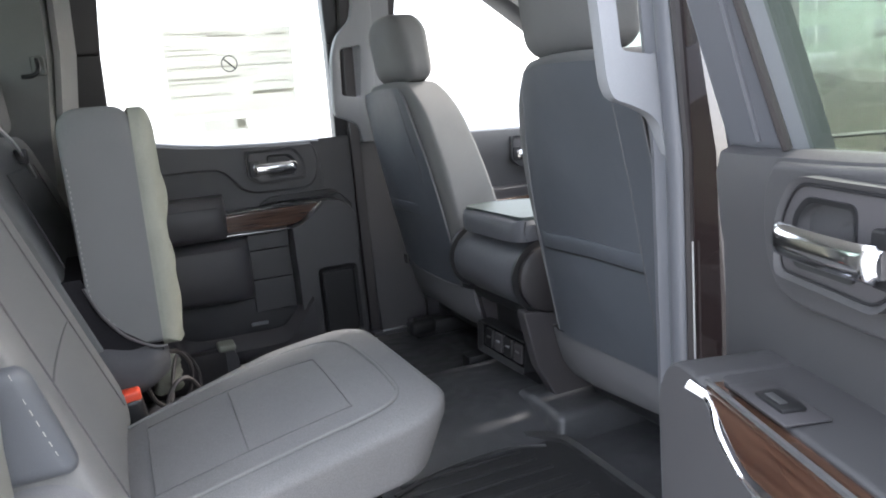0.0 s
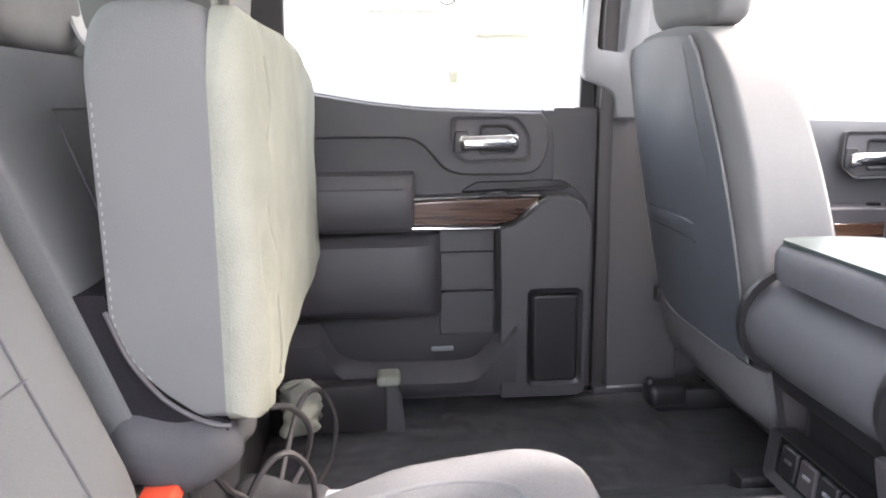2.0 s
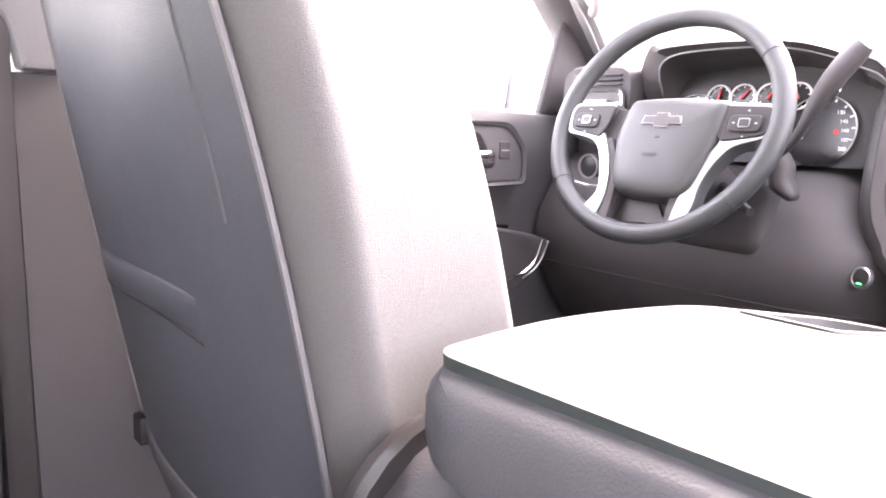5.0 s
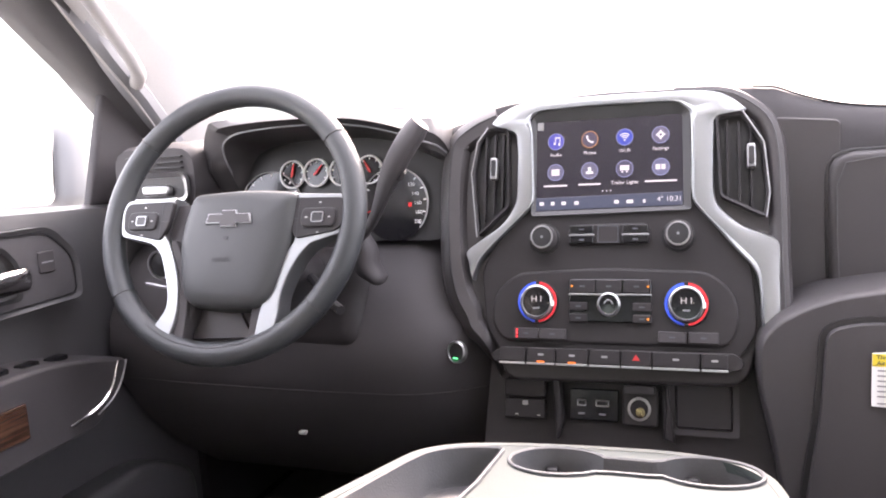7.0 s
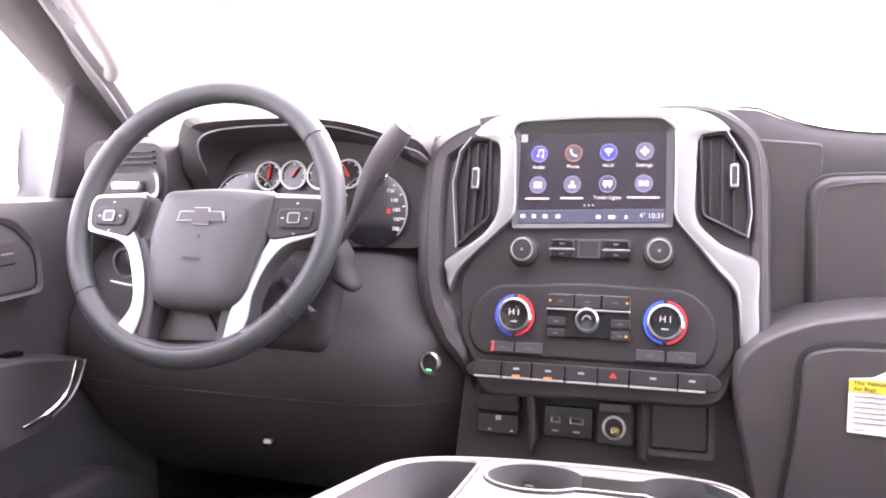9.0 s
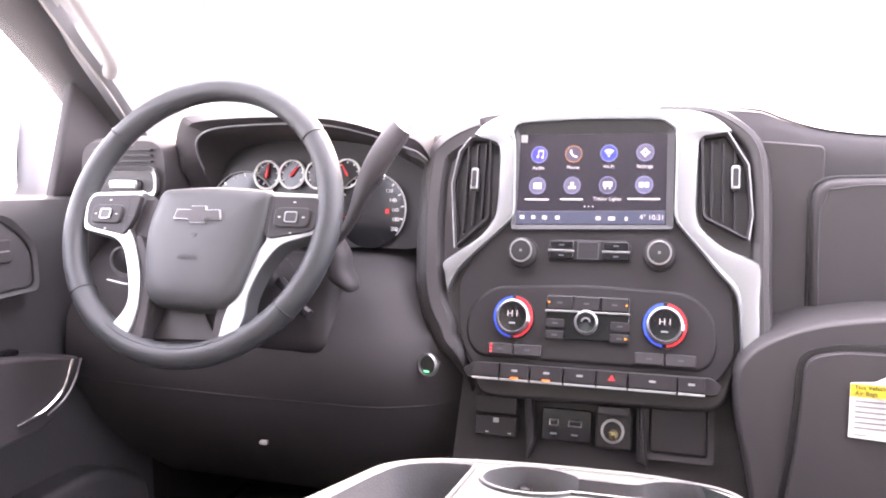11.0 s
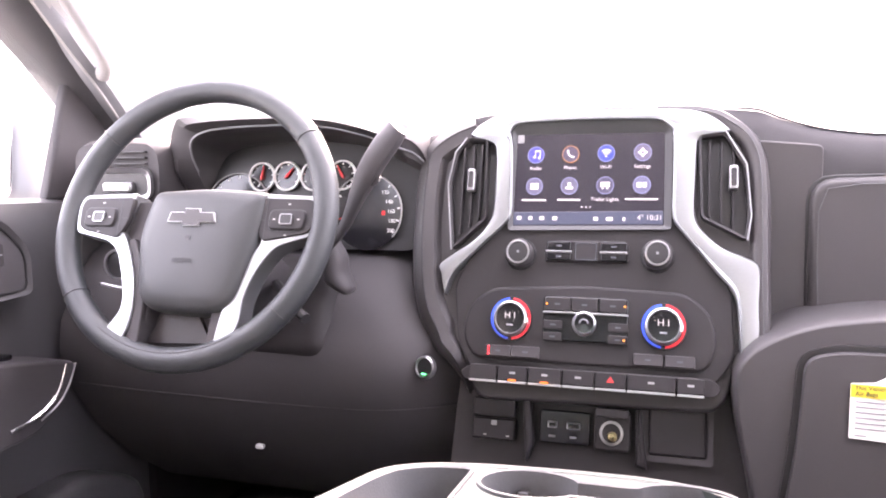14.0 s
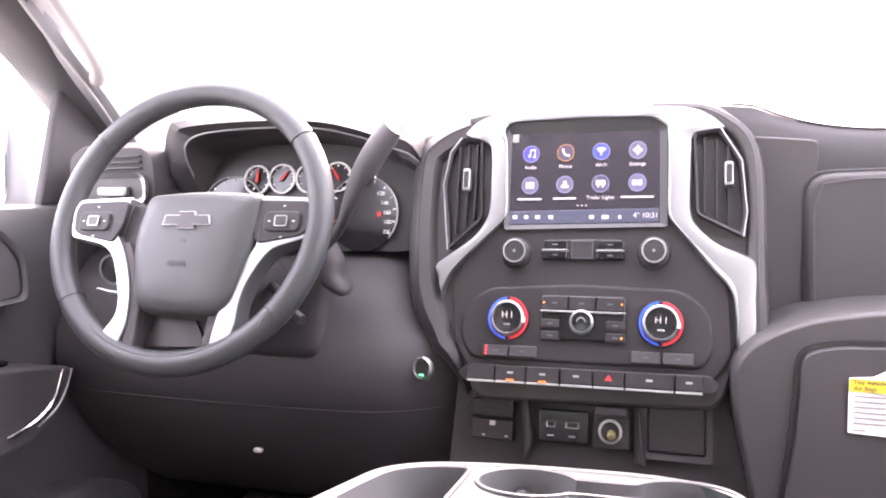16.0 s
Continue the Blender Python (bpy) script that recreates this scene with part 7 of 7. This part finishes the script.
def driver_side():
    k = thing("instrument_cluster", "deep hooded gauge cluster with white-ringed dials", "instrument cluster")
    out = [(0.592, 0.585), (0.590, 0.655), (0.584, 0.715), (0.573, 0.750), (0.553, 0.773), (0.52, 0.786), (0.43, 0.790), (0.34, 0.7875), (0.29, 0.7820), (0.25, 0.771), (0.211, 0.755), (0.182, 0.585)]
    inn = [(0.550, 0.590), (0.545, 0.650), (0.536, 0.712), (0.528, 0.740), (0.512, 0.7575), (0.478, 0.7675), (0.41, 0.7715), (0.335, 0.770), (0.285, 0.762), (0.243, 0.746), (0.208, 0.715), (0.194, 0.590)]
    o2 = [(p.x, p.y) for p in smooth([(a, b, 0) for a, b in out], 7)]
    i2 = [(p.x, p.y) for p in smooth([(a, b, 0) for a, b in inn], 7)]
    back = lambda u, v: max(min(0.090, 0.95 * max(0.0, 0.768 - v)), 0.10 * min(1.0, max(0.0, (0.30 - u) / 0.10)) ** 2, 0.05 * min(1.0, max(0.0, (u - 0.530) / 0.055)))
    loops = [[(1.16, u, v - 0.03) for u, v in o2], [(1.04, u, v) for u, v in o2], [(0.915 + back(u, v), u, v - 0.004) for u, v in o2], [(0.902 + back(u, v), u * 0.5 + p * 0.5, v * 0.5 + q * 0.5 - 0.004) for (u, v), (p, q) in zip(o2, i2)], [(0.912 + back(u, v), u, v - 0.003) for u, v in i2], [(max(0.965, 0.915 + back(u, v)), u, v - 0.012) for u, v in i2], [(1.0, 0.375 + (u - 0.375) * 0.93, v - 0.022) for u, v in i2]]
    part("hood", loft(loops, closed=False), DASH, k)
    part("hood_line", tube([q for q in loops[4] if q[2] > 0.64][::2], 0.0016, 6), TRIM_MID, k, "thin pale line inside the hood's lip")
    C = lambda u, v, w: Vector((0.985 - w - 0.18 * (v - 0.66) * -1, u, v))
    part("face", slab(rounded([(0.565, 0.605), (0.215, 0.605), (0.215, 0.735), (0.25, 0.752), (0.51, 0.755), (0.565, 0.73)], 0.02), -0.01, 0.0, 0, C), PLASTIC_BLACK, k)
    red = material("needle_red", (0.80, 0.03, 0.03), 0.4)
    for i, (u, v, r) in enumerate(((0.4490, 0.702, 0.0195), (0.4100, 0.703, 0.0195), (0.3690, 0.703, 0.0195), (0.3270, 0.704, 0.0195), (0.4850, 0.655, 0.052), (0.2890, 0.655, 0.0500))):
        F = lambda a, b, w: C(u + a, v + b, w)
        g = part("gauge", lathe([(0.0, 0.002), (r, 0.002), (r, 0.004), (0.0, 0.004)], 32, F), GLOSS_BLACK, k, "round dial")
        part("ring", arc_band(r * (0.93 if i < 4 else 0.985), r * (1.04 if i < 4 else 1.005), *((0, 360) if i < 4 else (-40, 220)), 0.003, 0.008, F, 30), WHITE if i < 4 else TRIM_LIGHT, g, "pale ring")
        a = radians((100, 130, 120, 60, 200, -160)[i])
        tip = (math.cos(a) * r * 0.8, math.sin(a) * r * 0.8)
        nx, ny = -math.sin(a) * r * 0.08, math.cos(a) * r * 0.08
        if i < 4:
            part("needle", slab([(nx, ny), (tip[0], tip[1]), (-nx, -ny), (-tip[0] * 0.3, -tip[1] * 0.3)], 0.005, 0.0085, 0, F), red, g, "red needle")
            for b in range(7):
                t = radians(-30 + 40 * b)
                part("tick", slab([(math.cos(t + e) * r * f, math.sin(t + e) * r * f) for e, f in ((-0.05, 0.72), (0.05, 0.72), (0.05, 0.86), (-0.05, 0.86))], 0.004, 0.0048, 0, F), WHITE, g)
        else:
            t0 = radians(195 if i == 4 else -14)
            part("needle", slab([(math.cos(t0 + e) * r * f, math.sin(t0 + e) * r * f) for e, f in ((-0.06, 0.45), (0.06, 0.45), (0.0, 0.92))], 0.005, 0.0085, 0, F), red, g, "red needle")
            for b in range(13):
                t = radians(-35 + 20.8 * b)
                part("tick", slab([(math.cos(t + e) * r * f, math.sin(t + e) * r * f) for e, f in ((-0.02, 0.86), (0.02, 0.86), (0.02, 0.94), (-0.02, 0.94))], 0.004, 0.0048, 0, F), WHITE, g)
            if i == 5:
                for b, num in enumerate(("120", "140", "160", "180", "200")):
                    q = C(u - 0.025 - (0.0, 0.006, 0.0095, 0.011, 0.010)[b] , v + 0.026 - 0.0125 * b, 0.0052)
                    Mx = Matrix((Vector((0, -1, 0)), Vector((-0.18, 0, 1)).normalized(), Vector((-1, 0, -0.18)).normalized())).transposed().to_4x4()
                    writing("speed_figure", num, 0.0072, Matrix.Translation(q) @ Mx, WHITE, g)
                writing("speed_figure", "20", 0.0085, Matrix.Translation(C(u + 0.024, v - 0.010, 0.0052)) @ Mx, WHITE, g)
                part("warning_mark", slab(rrect(-0.026, -0.004, -0.021, 0.002, 0.001), 0.0045, 0.0053, 0, F), red, g)
    knee = thing("knee_panel", "black lower dash panel below the steering column", "dash panel")
    loops = []
    for y, back in ((0.120, 0.090), (0.150, 0.058), (0.187, 0.028), (0.215, 0.014), (0.245, 0.004), (0.275, 0.0), (0.36, 0.0), (0.45, 0.0), (0.60, 0.0), (0.735, 0.0)):
        c = 0.02 * math.cos((y - 0.45) * 4) - back
        up = 0.035 * max(0.0, min(1.0, (0.26 - y) / 0.07))
        loops.append([(1.005 + up, y, 0.605), (0.985 - c + up, y, 0.592), (0.950 - c + up, y, 0.56), (0.912 - c, y, 0.50), (0.905 - c, y, 0.455), (0.915 - c, y, 0.41), (0.96 - c * 0.5, y, 0.33), (1.03, y, 0.25), (1.12, y, 0.18), (1.20, y, 0.40)])
    part("panel", loft(loops), KNEE, knee)
    low = [Vector((q[5][0] - 0.001, q[5][1], q[5][2])) for q in loops]
    part("panel_joint", tube(low, 0.0008, 6), KNEE, knee, "narrow joint along the panel")
    part("column_collar", pill(0.07, 0.19, 0.13, 0.03, 6, lambda x, y, z: Vector((0.930 + x + 0.25 * z, 0.405 + y * (1 - 0.8 * z), 0.535 + z))), CONTROL, knee, "rounded collar below the steering column")
    ig = thing("start_button", "round start button with chrome ring and green lamp", "button")
    n = Vector((-0.93, 0.30, 0.20)).normalized()
    side = n.cross(Vector((0, 0, 1))).normalized()
    up = side.cross(n)
    F = lambda a, b, w: Vector((0.917, 0.186, 0.467)) + side * a + up * b + n * w
    part("chrome_ring", lathe([(0.0108, 0.0), (0.0145, 0.002), (0.0145, 0.007), (0.0122, 0.009), (0.0112, 0.007)], 32, F, False), SILVER, ig)
    part("cap", lathe([(0.0, 0.0), (0.0115, 0.0), (0.0115, 0.0065), (0.0, 0.0075)], 28, F), PLASTIC_BLACK, ig)
    part("lamp", slab([(0.0 + x, -0.008 + y) for x, y in rrect(-0.0035, -0.001, 0.0035, 0.001, 0.0005)], 0.007, 0.0085, 0, F), glow("green_lamp", (0.05, 0.9, 0.3), 2.0), ig)
    # outer vent and lamp switch
    v = thing("side_vent", "driver side air vent and lamp switch with silver edge", "air vent")
    part("housing", loft([[(x, y, z) for y, z in rrect(0.575 - g, 0.665 - g, 0.715 + g * 0.3, 0.750 + g, 0.03)] for x, g in ((1.0, 0.01), (0.945, 0.006), (0.930, 0.0))]), KNEE, v)
    G = lambda a, b, w: Vector((0.928 - w, a, b))
    part("silver_edge", frame_slab(rrect(0.583, 0.673, 0.700, 0.716, 0.016), rrect(0.590, 0.678, 0.697, 0.709, 0.012), 0.0, 0.007, G, 0.004), SILVER, v)
    part("recess", slab(rrect(0.590, 0.678, 0.697, 0.709, 0.012), 0.0, 0.002, 0, G), PLASTIC_BLACK, v)
    part("slider", slab(rrect(0.612, 0.682, 0.660, 0.697, 0.006), 0.0, 0.012, 0.004, G), SILVER, v)
    for z in (0.722, 0.730, 0.738):
        part("vane", block(0.924, 0.592, z - 0.0012, 0.945, 0.690, z + 0.0012, 0.0005), PLASTIC_BLACK, v)
    ls = part("lamp_knob", lathe([(0.0, 0.0), (0.020, 0.0), (0.020, 0.012), (0.017, 0.014), (0.0, 0.015)], 24, lambda a, b, w: Vector((0.912 - w, 0.625 + a, 0.585 + b))), PLASTIC_BLACK, v)
    part("knob_ring", arc_band(0.018, 0.021, 0, 360, 0.006, 0.010, lambda a, b, w: Vector((0.905 - w, 0.625 + a, 0.585 + b)), 24), SILVER, ls)
    part("switch_line", tube(smooth([(0.905, 0.66, 0.556), (0.900, 0.62, 0.552), (0.900, 0.58, 0.556)], 4), 0.0025, 6), SILVER, v)


driver_side()


# ---------- steering wheel ----------
def steering():
    c0, th = Vector((0.790, 0.425, 0.662)), radians(22)
    up, n = Vector((math.sin(th), 0, math.cos(th))), Vector((-math.cos(th), 0, math.sin(th)))
    W = lambda u, v, w: c0 + Vector((0, u, 0)) + up * v + n * w
    w = thing("steering_wheel", "black leather steering wheel with satin silver spokes", "steering wheel")
    R, r = 0.1668, 0.0143
    ring = [(R * math.cos(2 * math.pi * k / 72), R * math.sin(2 * math.pi * k / 72) * 0.962 - 0.004, 0.0) for k in range(72)]
    part("rim", tube([W(*p) for p in ring], r, 14, closed=True), LEATHER, w, "black leather rim")
    for a in (39, 143, 219, 324):
        t = radians(a)
        p = Vector((R * math.cos(t), R * math.sin(t) * 0.962 - 0.004, 0.0))
        e1, e2 = Vector((math.cos(t), math.sin(t), 0)), Vector((0, 0, 1))
        part("rim_seam", tube([W(*(p + (e1 * math.cos(q) + e2 * math.sin(q)) * (r + 0.0002))) for q in [2 * math.pi * j / 16 for j in range(16)]], 0.0009, 5, closed=True), PLASTIC_BLACK, w)
    WH = lambda u, v, q: W(u * 1.04 - 0.027, v - 0.017, q - 0.012)
    part("rim_split", tube([W((R - 0.007) * math.cos(radians(a)), (R - 0.007) * math.sin(radians(a)) * 0.962 - 0.004, 0.0120) for a in range(238, 303, 4)], 0.0011, 5), PLASTIC_BLACK, w)
    hub = rounded([(0.071, 0.044), (0.0, 0.049), (-0.071, 0.044), (-0.068, -0.010), (-0.050, -0.080), (-0.036, -0.094), (0.008, -0.097), (0.054, -0.094), (0.068, -0.082), (0.083, -0.010)], [0.010, 0.05, 0.010, 0.05, 0.02, 0.02, 0.04, 0.02, 0.02, 0.05], 6)
    rings = [[(u * f, -0.02 + (v + 0.02) * f, q) for u, v in hub] for f, q in ((0.97, -0.020), (0.995, -0.004), (1.0, 0.006), (0.995, 0.013), (0.980, 0.019), (0.95, 0.0240), (0.90, 0.0275), (0.75, 0.0300), (0.55, 0.0315), (0.3, 0.0325), (0.01, 0.033))]
    part("hub", loft(rings, WH), HUB, w, "black air bag cover")
    e = part("emblem", slab([(0.034, -0.007), (0.013, -0.007), (0.011, -0.012), (-0.013, -0.012), (-0.011, -0.007), (-0.034, -0.007), (-0.030, 0.007), (-0.011, 0.007), (-0.010, 0.012), (0.012, 0.012), (0.010, 0.007), (0.031, 0.007)], 0.030, 0.0345, 0.001, lambda u, v, q: WH(u * 0.88 + 0.010, v * 0.85 + 0.009, q)), SILVER, w, "plain chrome cross emblem")
    part("emblem_face", slab([(0.0318, -0.0058), (0.0124, -0.0058), (0.0104, -0.0108), (-0.0118, -0.0108), (-0.0104, -0.0058), (-0.0318, -0.0058), (-0.0285, 0.0058), (-0.0100, 0.0058), (-0.0090, 0.0108), (0.0110, 0.0108), (0.0095, 0.0058), (0.0293, 0.0058)], 0.0345, 0.0352, 0, lambda u, v, q: WH(u * 0.88 + 0.010, v * 0.85 + 0.009, q)), DASH, e)
    writing("raised_word", "AIRBAG", 0.0072, Matrix.Translation(WH(0.014, -0.040, 0.0338)) @ Matrix((Vector((0, -1, 0)), up, n)).transposed().to_4x4(), PLASTIC_BLACK, w)
    for u0, u1, v in ((0.008, 0.014, -0.014),):
        part("raised_mark", slab(rrect(u0, v - 0.0022, u1, v + 0.0022, 0.001), 0.030, 0.0336, 0, WH), PLASTIC_BLACK, w)
    for s in (1, -1):
        Q = lambda u, v, q: W(u * s - 0.0065, v, q - 0.004)
        leg = [(0.1475, -0.025), (0.100, -0.034), (0.0850, -0.046), (0.0735, -0.072), (0.0655, -0.098), (0.0650, -0.114), (0.0790, -0.134), (0.0775, -0.1435), (0.0560, -0.1495), (0.0500, -0.130), (0.0485, -0.105), (0.0530, -0.078), (0.0640, -0.052), (0.0740, -0.034)] if s > 0 else [(0.1560, -0.024), (0.118, -0.0355), (0.1060, -0.050), (0.0950, -0.070), (0.0870, -0.096), (0.0880, -0.116), (0.0850, -0.130), (0.0770, -0.1435), (0.0600, -0.1495), (0.0610, -0.128), (0.0650, -0.105), (0.0730, -0.078), (0.0880, -0.048), (0.0985, -0.031)]
        off = 0.0065 if s > 0 else -0.0065
        silver = rounded([(0.080, 0.025), (0.153, 0.022), (0.159, 0.008), (0.157, -0.014)] + [(u + off, v) for u, v in leg] + [(0.090, -0.022)], [0.004, 0.008, 0.008, 0.008, 0.008, 0.01, 0.012, 0.02, 0.015, 0.01, 0.006, 0.006, 0.004, 0.01, 0.02, 0.02, 0.015, 0.006, 0.003], 4)
        part("spoke", slab(silver, -0.014, 0.012, 0.004, Q, 3), FRAME_SILVER, w, "satin silver spoke")
        part("spoke_core", slab(rounded([(0.05, 0.018), (0.155, 0.015), (0.155, -0.020), (0.100, -0.033), (0.070, -0.09), (0.064, -0.15), (0.047, -0.15), (0.040, -0.10), (0.02, -0.075)], 0.01), -0.024, 0.002, 0.004, Q), KNEE, w)
        part("spoke_side", slab(rounded([(0.070, -0.056), (0.082, -0.032), (0.074, -0.028), (0.045, -0.075), (0.043, -0.148), (0.060, -0.148), (0.056, -0.122), (0.060, -0.085)], 0.003), -0.010, 0.009, 0.003, Q), KNEE, w)
        pad = rounded([(0.080, 0.0190), (0.149, 0.0175), (0.1535, 0.006), (0.1505, -0.0165), (0.143, -0.0215), (0.093, -0.0305), (0.083, -0.010)], 0.006, 3)
        bp = part("button_pad", slab(pad, 0.008, 0.0145, 0.002, Q), CONTROL, w, "black button pad")
        key = rrect(0.100, -0.018, 0.143, 0.005, 0.008)
        part("key", slab(key, 0.013, 0.0175, 0.002, Q), CONTROL, bp)
        part("key_gap", frame_slab([(0.1215 + (u - 0.1215) * 1.05, -0.0065 + (v + 0.0065) * 1.08) for u, v in key], key, 0.012, 0.0149, Q), PLASTIC_BLACK, bp)
        part("key_centre", slab(rrect(0.115, -0.0115, 0.128, -0.0015, 0.002), 0.017, 0.0195, 0.001, Q), PLASTIC_BLACK, bp)
        part("key_rim", frame_slab(rrect(0.114, -0.0125, 0.129, -0.0005, 0.0025), rrect(0.115, -0.0115, 0.128, -0.0015, 0.002), 0.016, 0.0197, Q), SILVER, bp)
        for u, v in ((0.107, -0.0065), (0.136, -0.0065), (0.1215, 0.0115), (0.1215, -0.0235)):
            part("key_mark", slab(rrect(u - 0.0016, v - 0.0008, u + 0.0016, v + 0.0008, 0.0004), 0.0142, 0.0179 if abs(v + 0.0065) < 0.001 else 0.0148, 0, Q), TRIM_LIGHT, bp)
        part("key_split", slab(rrect(0.0945, -0.029, 0.0953, 0.018, 0.0003), 0.0142, 0.0148, 0, Q), PLASTIC_BLACK, bp)
        part("key_split", slab(rrect(0.083, -0.0070, 0.0945, -0.0062, 0.0003), 0.0142, 0.0148, 0, Q), PLASTIC_BLACK, bp)
    part("lower_panel", slab(rounded([(0.060, -0.070), (-0.076, -0.070), (-0.060, -0.152), (0.048, -0.152)], 0.006), -0.034, -0.022, 0.004, W), KNEE, w)
    part("lower_insert", slab(rounded([(0.045, -0.146), (-0.044, -0.142), (-0.012, -0.098), (0.016, -0.098)], 0.004), -0.024, -0.017, 0.003, W), DASH, w, "grey lower spoke insert")
    col = thing("steering_column", "black steering column cover with stalks", "steering column")
    loops = []
    for q, a, b, z in ((-0.02, 0.055, 0.036, -0.030), (-0.07, 0.060, 0.042, -0.040), (-0.13, 0.066, 0.048, -0.050), (-0.22, 0.07, 0.055, -0.065)):
        loops.append([tuple(W(a * math.cos(t), b * math.sin(t) + z, q)) for t in [2 * math.pi * j / 20 for j in range(20)]])
    part("shroud", loft(loops), KNEE, col)
    part("turn_stalk", tube([W(*p) for p in smooth([(0.05, 0.01, -0.055), (0.10, 0.012, -0.062), (0.15, 0.02, -0.06)], 4)], 0.008, 8), PLASTIC_BLACK, col)
    part("shift_lever", tube([tuple(p) for p in smooth([(0.885, 0.318, 0.605), (0.872, 0.276, 0.642), (0.862, 0.247, 0.692), (0.860, 0.225, 0.727), (0.860, 0.199, 0.760)], 4)], [0.008, 0.008, 0.0085, 0.009, 0.0095, 0.0105, 0.0125, 0.0150, 0.0175, 0.0195, 0.0205, 0.0210, 0.0212, 0.0213, 0.0213, 0.0210, 0.018], 12, flat=0.6), KNEE, col, "black column shift lever")
    part("lever_band", tube([(0.8615, 0.240, 0.702), (0.861, 0.234, 0.712)], 0.0195, 12, flat=0.62), CONTROL, col)
    part("lever_boot", pill(0.04, 0.034, 0.075, 0.015, 10, lambda x, y, z: Vector((0.89 + x, 0.297 + y * (1 + 0.12 * math.sin(160 * z)) + 0.3 * z, 0.600 + z + 0.004 * math.sin(140 * y)))), KNEE, col, "folded rubber boot")
    part("tilt_lever", tube([(0.86, 0.36, 0.575), (0.80, 0.30, 0.555), (0.79, 0.285, 0.55)], 0.006, 8), PLASTIC_BLACK, col)


steering()


# ---------- footwell things ----------
def pedals():
    for name, y, h, lab in (("brake_pedal", 0.36, 0.06, "wide black rubber brake pedal"), ("accelerator_pedal", 0.27, 0.10, "narrow black accelerator pedal")):
        p = thing(name, lab, "pedal")
        part("pad", pill(0.02, 0.09 if h < 0.08 else 0.045, h, 0.008, 3, lambda x, y2, z: Vector((1.12 + x + 0.3 * z, y + y2, 0.18 + z))), RUBBER, p)
        part("arm", tube([(1.135, y, 0.19), (1.19, y, 0.32), (1.22, y, 0.42)], 0.009, 8), PLASTIC_BLACK, p)
    tag = thing("latch_lever", "small pale release tab under the dash", "lever")
    part("tab", block(0.905, 0.416, 0.340, 0.913, 0.428, 0.346, 0.002), TRIM_LIGHT, tag)


pedals()


# ---------- outside ----------
def building():
    b = thing("showroom_building", "low pale building with rows of windows", "building", pose(30, 24, -0.65, 0, 0, 38))
    wallm = material("pale_cladding", (0.46, 0.52, 0.45), 0.8, mottle=0.1, mottle_scale=0.5)
    part("wall", block(0, -13, 0, 10, 13, 9, 0.05), wallm, b)
    part("roof", block(-0.4, -13.4, 9.0, 10.4, 13.4, 9.5, 0.05), TRIM_MID, b)
    for r in range(2):
        for k in range(9):
            wd = part("window", block(-0.06, -12.4 + k * 2.9, 2.6 + r * 1.5, 0.05, -11.3 + k * 2.9, 3.4 + r * 1.5, 0.02), SILVER, b)
            part("frame", block(-0.08, -11.9 + k * 2.9, 2.6 + r * 1.5, 0.02, -11.8 + k * 2.9, 3.4 + r * 1.5, 0.01), WHITE, wd)


building()


def parked_car():
    c = thing("parked_car", "pale silver parked pickup in a row across the lot", "car", pose(14.0, 11.0, -0.65, 0, 0, 128), group="pickups across the lot")
    paint = material("pale_car_paint", (0.55, 0.57, 0.57), 0.3, coat=0.5)
    body = [(-2.6, 0.5), (-2.6, 1.15), (-0.9, 1.2), (2.3, 1.15), (2.6, 0.9), (2.6, 0.45)]
    part("body", slab(rounded(body, 0.12), -0.9, 0.9, 0.06, lambda u, v, w: Vector((u, w, v))), paint, c)
    cab = [(-0.9, 1.15), (-0.6, 1.75), (0.7, 1.78), (1.5, 1.15)]
    part("cab", slab(rounded(cab, 0.10), -0.78, 0.78, 0.06, lambda u, v, w: Vector((u, w, v))), paint, c)
    part("side_window", slab(rounded([(-0.72, 1.2), (-0.5, 1.68), (0.62, 1.70), (1.25, 1.2)], 0.05), 0.78, 0.80, 0, lambda u, v, w: Vector((u, w, v))), SILVER, c)
    for x in (-1.7, 1.7):
        for s in (-1, 1):
            wh = part("wheel", lathe([(0.0, -0.12), (0.30, -0.12), (0.38, -0.09), (0.38, 0.09), (0.30, 0.12), (0.0, 0.12)], 24, lambda a, b, w: Vector((x + a, s * 0.85 + w, 0.38 + b))), RUBBER, c)
            part("rim", lathe([(0.0, 0.0), (0.22, 0.0), (0.24, 0.02), (0.0, 0.03)], 20, lambda a, b, w: Vector((x + a, s * (0.96 + w), 0.38 + b))), SILVER, wh)
    part("mirror", pill(0.12, 0.2, 0.16, 0.05, 3, lambda x, y, z: Vector((1.1 + x, 1.0 + y, 1.25 + z))), paint, c)

    return c


first = parked_car()
for k in (-2, -1, 1, 2):
    copy_thing(first, pose(14.0 - 2.1 * k, 11.0 + 2.7 * k, -0.65, 0, 0, 128 + 90))
first.matrix_world = pose(14.0, 11.0, -0.65, 0, 0, 218)
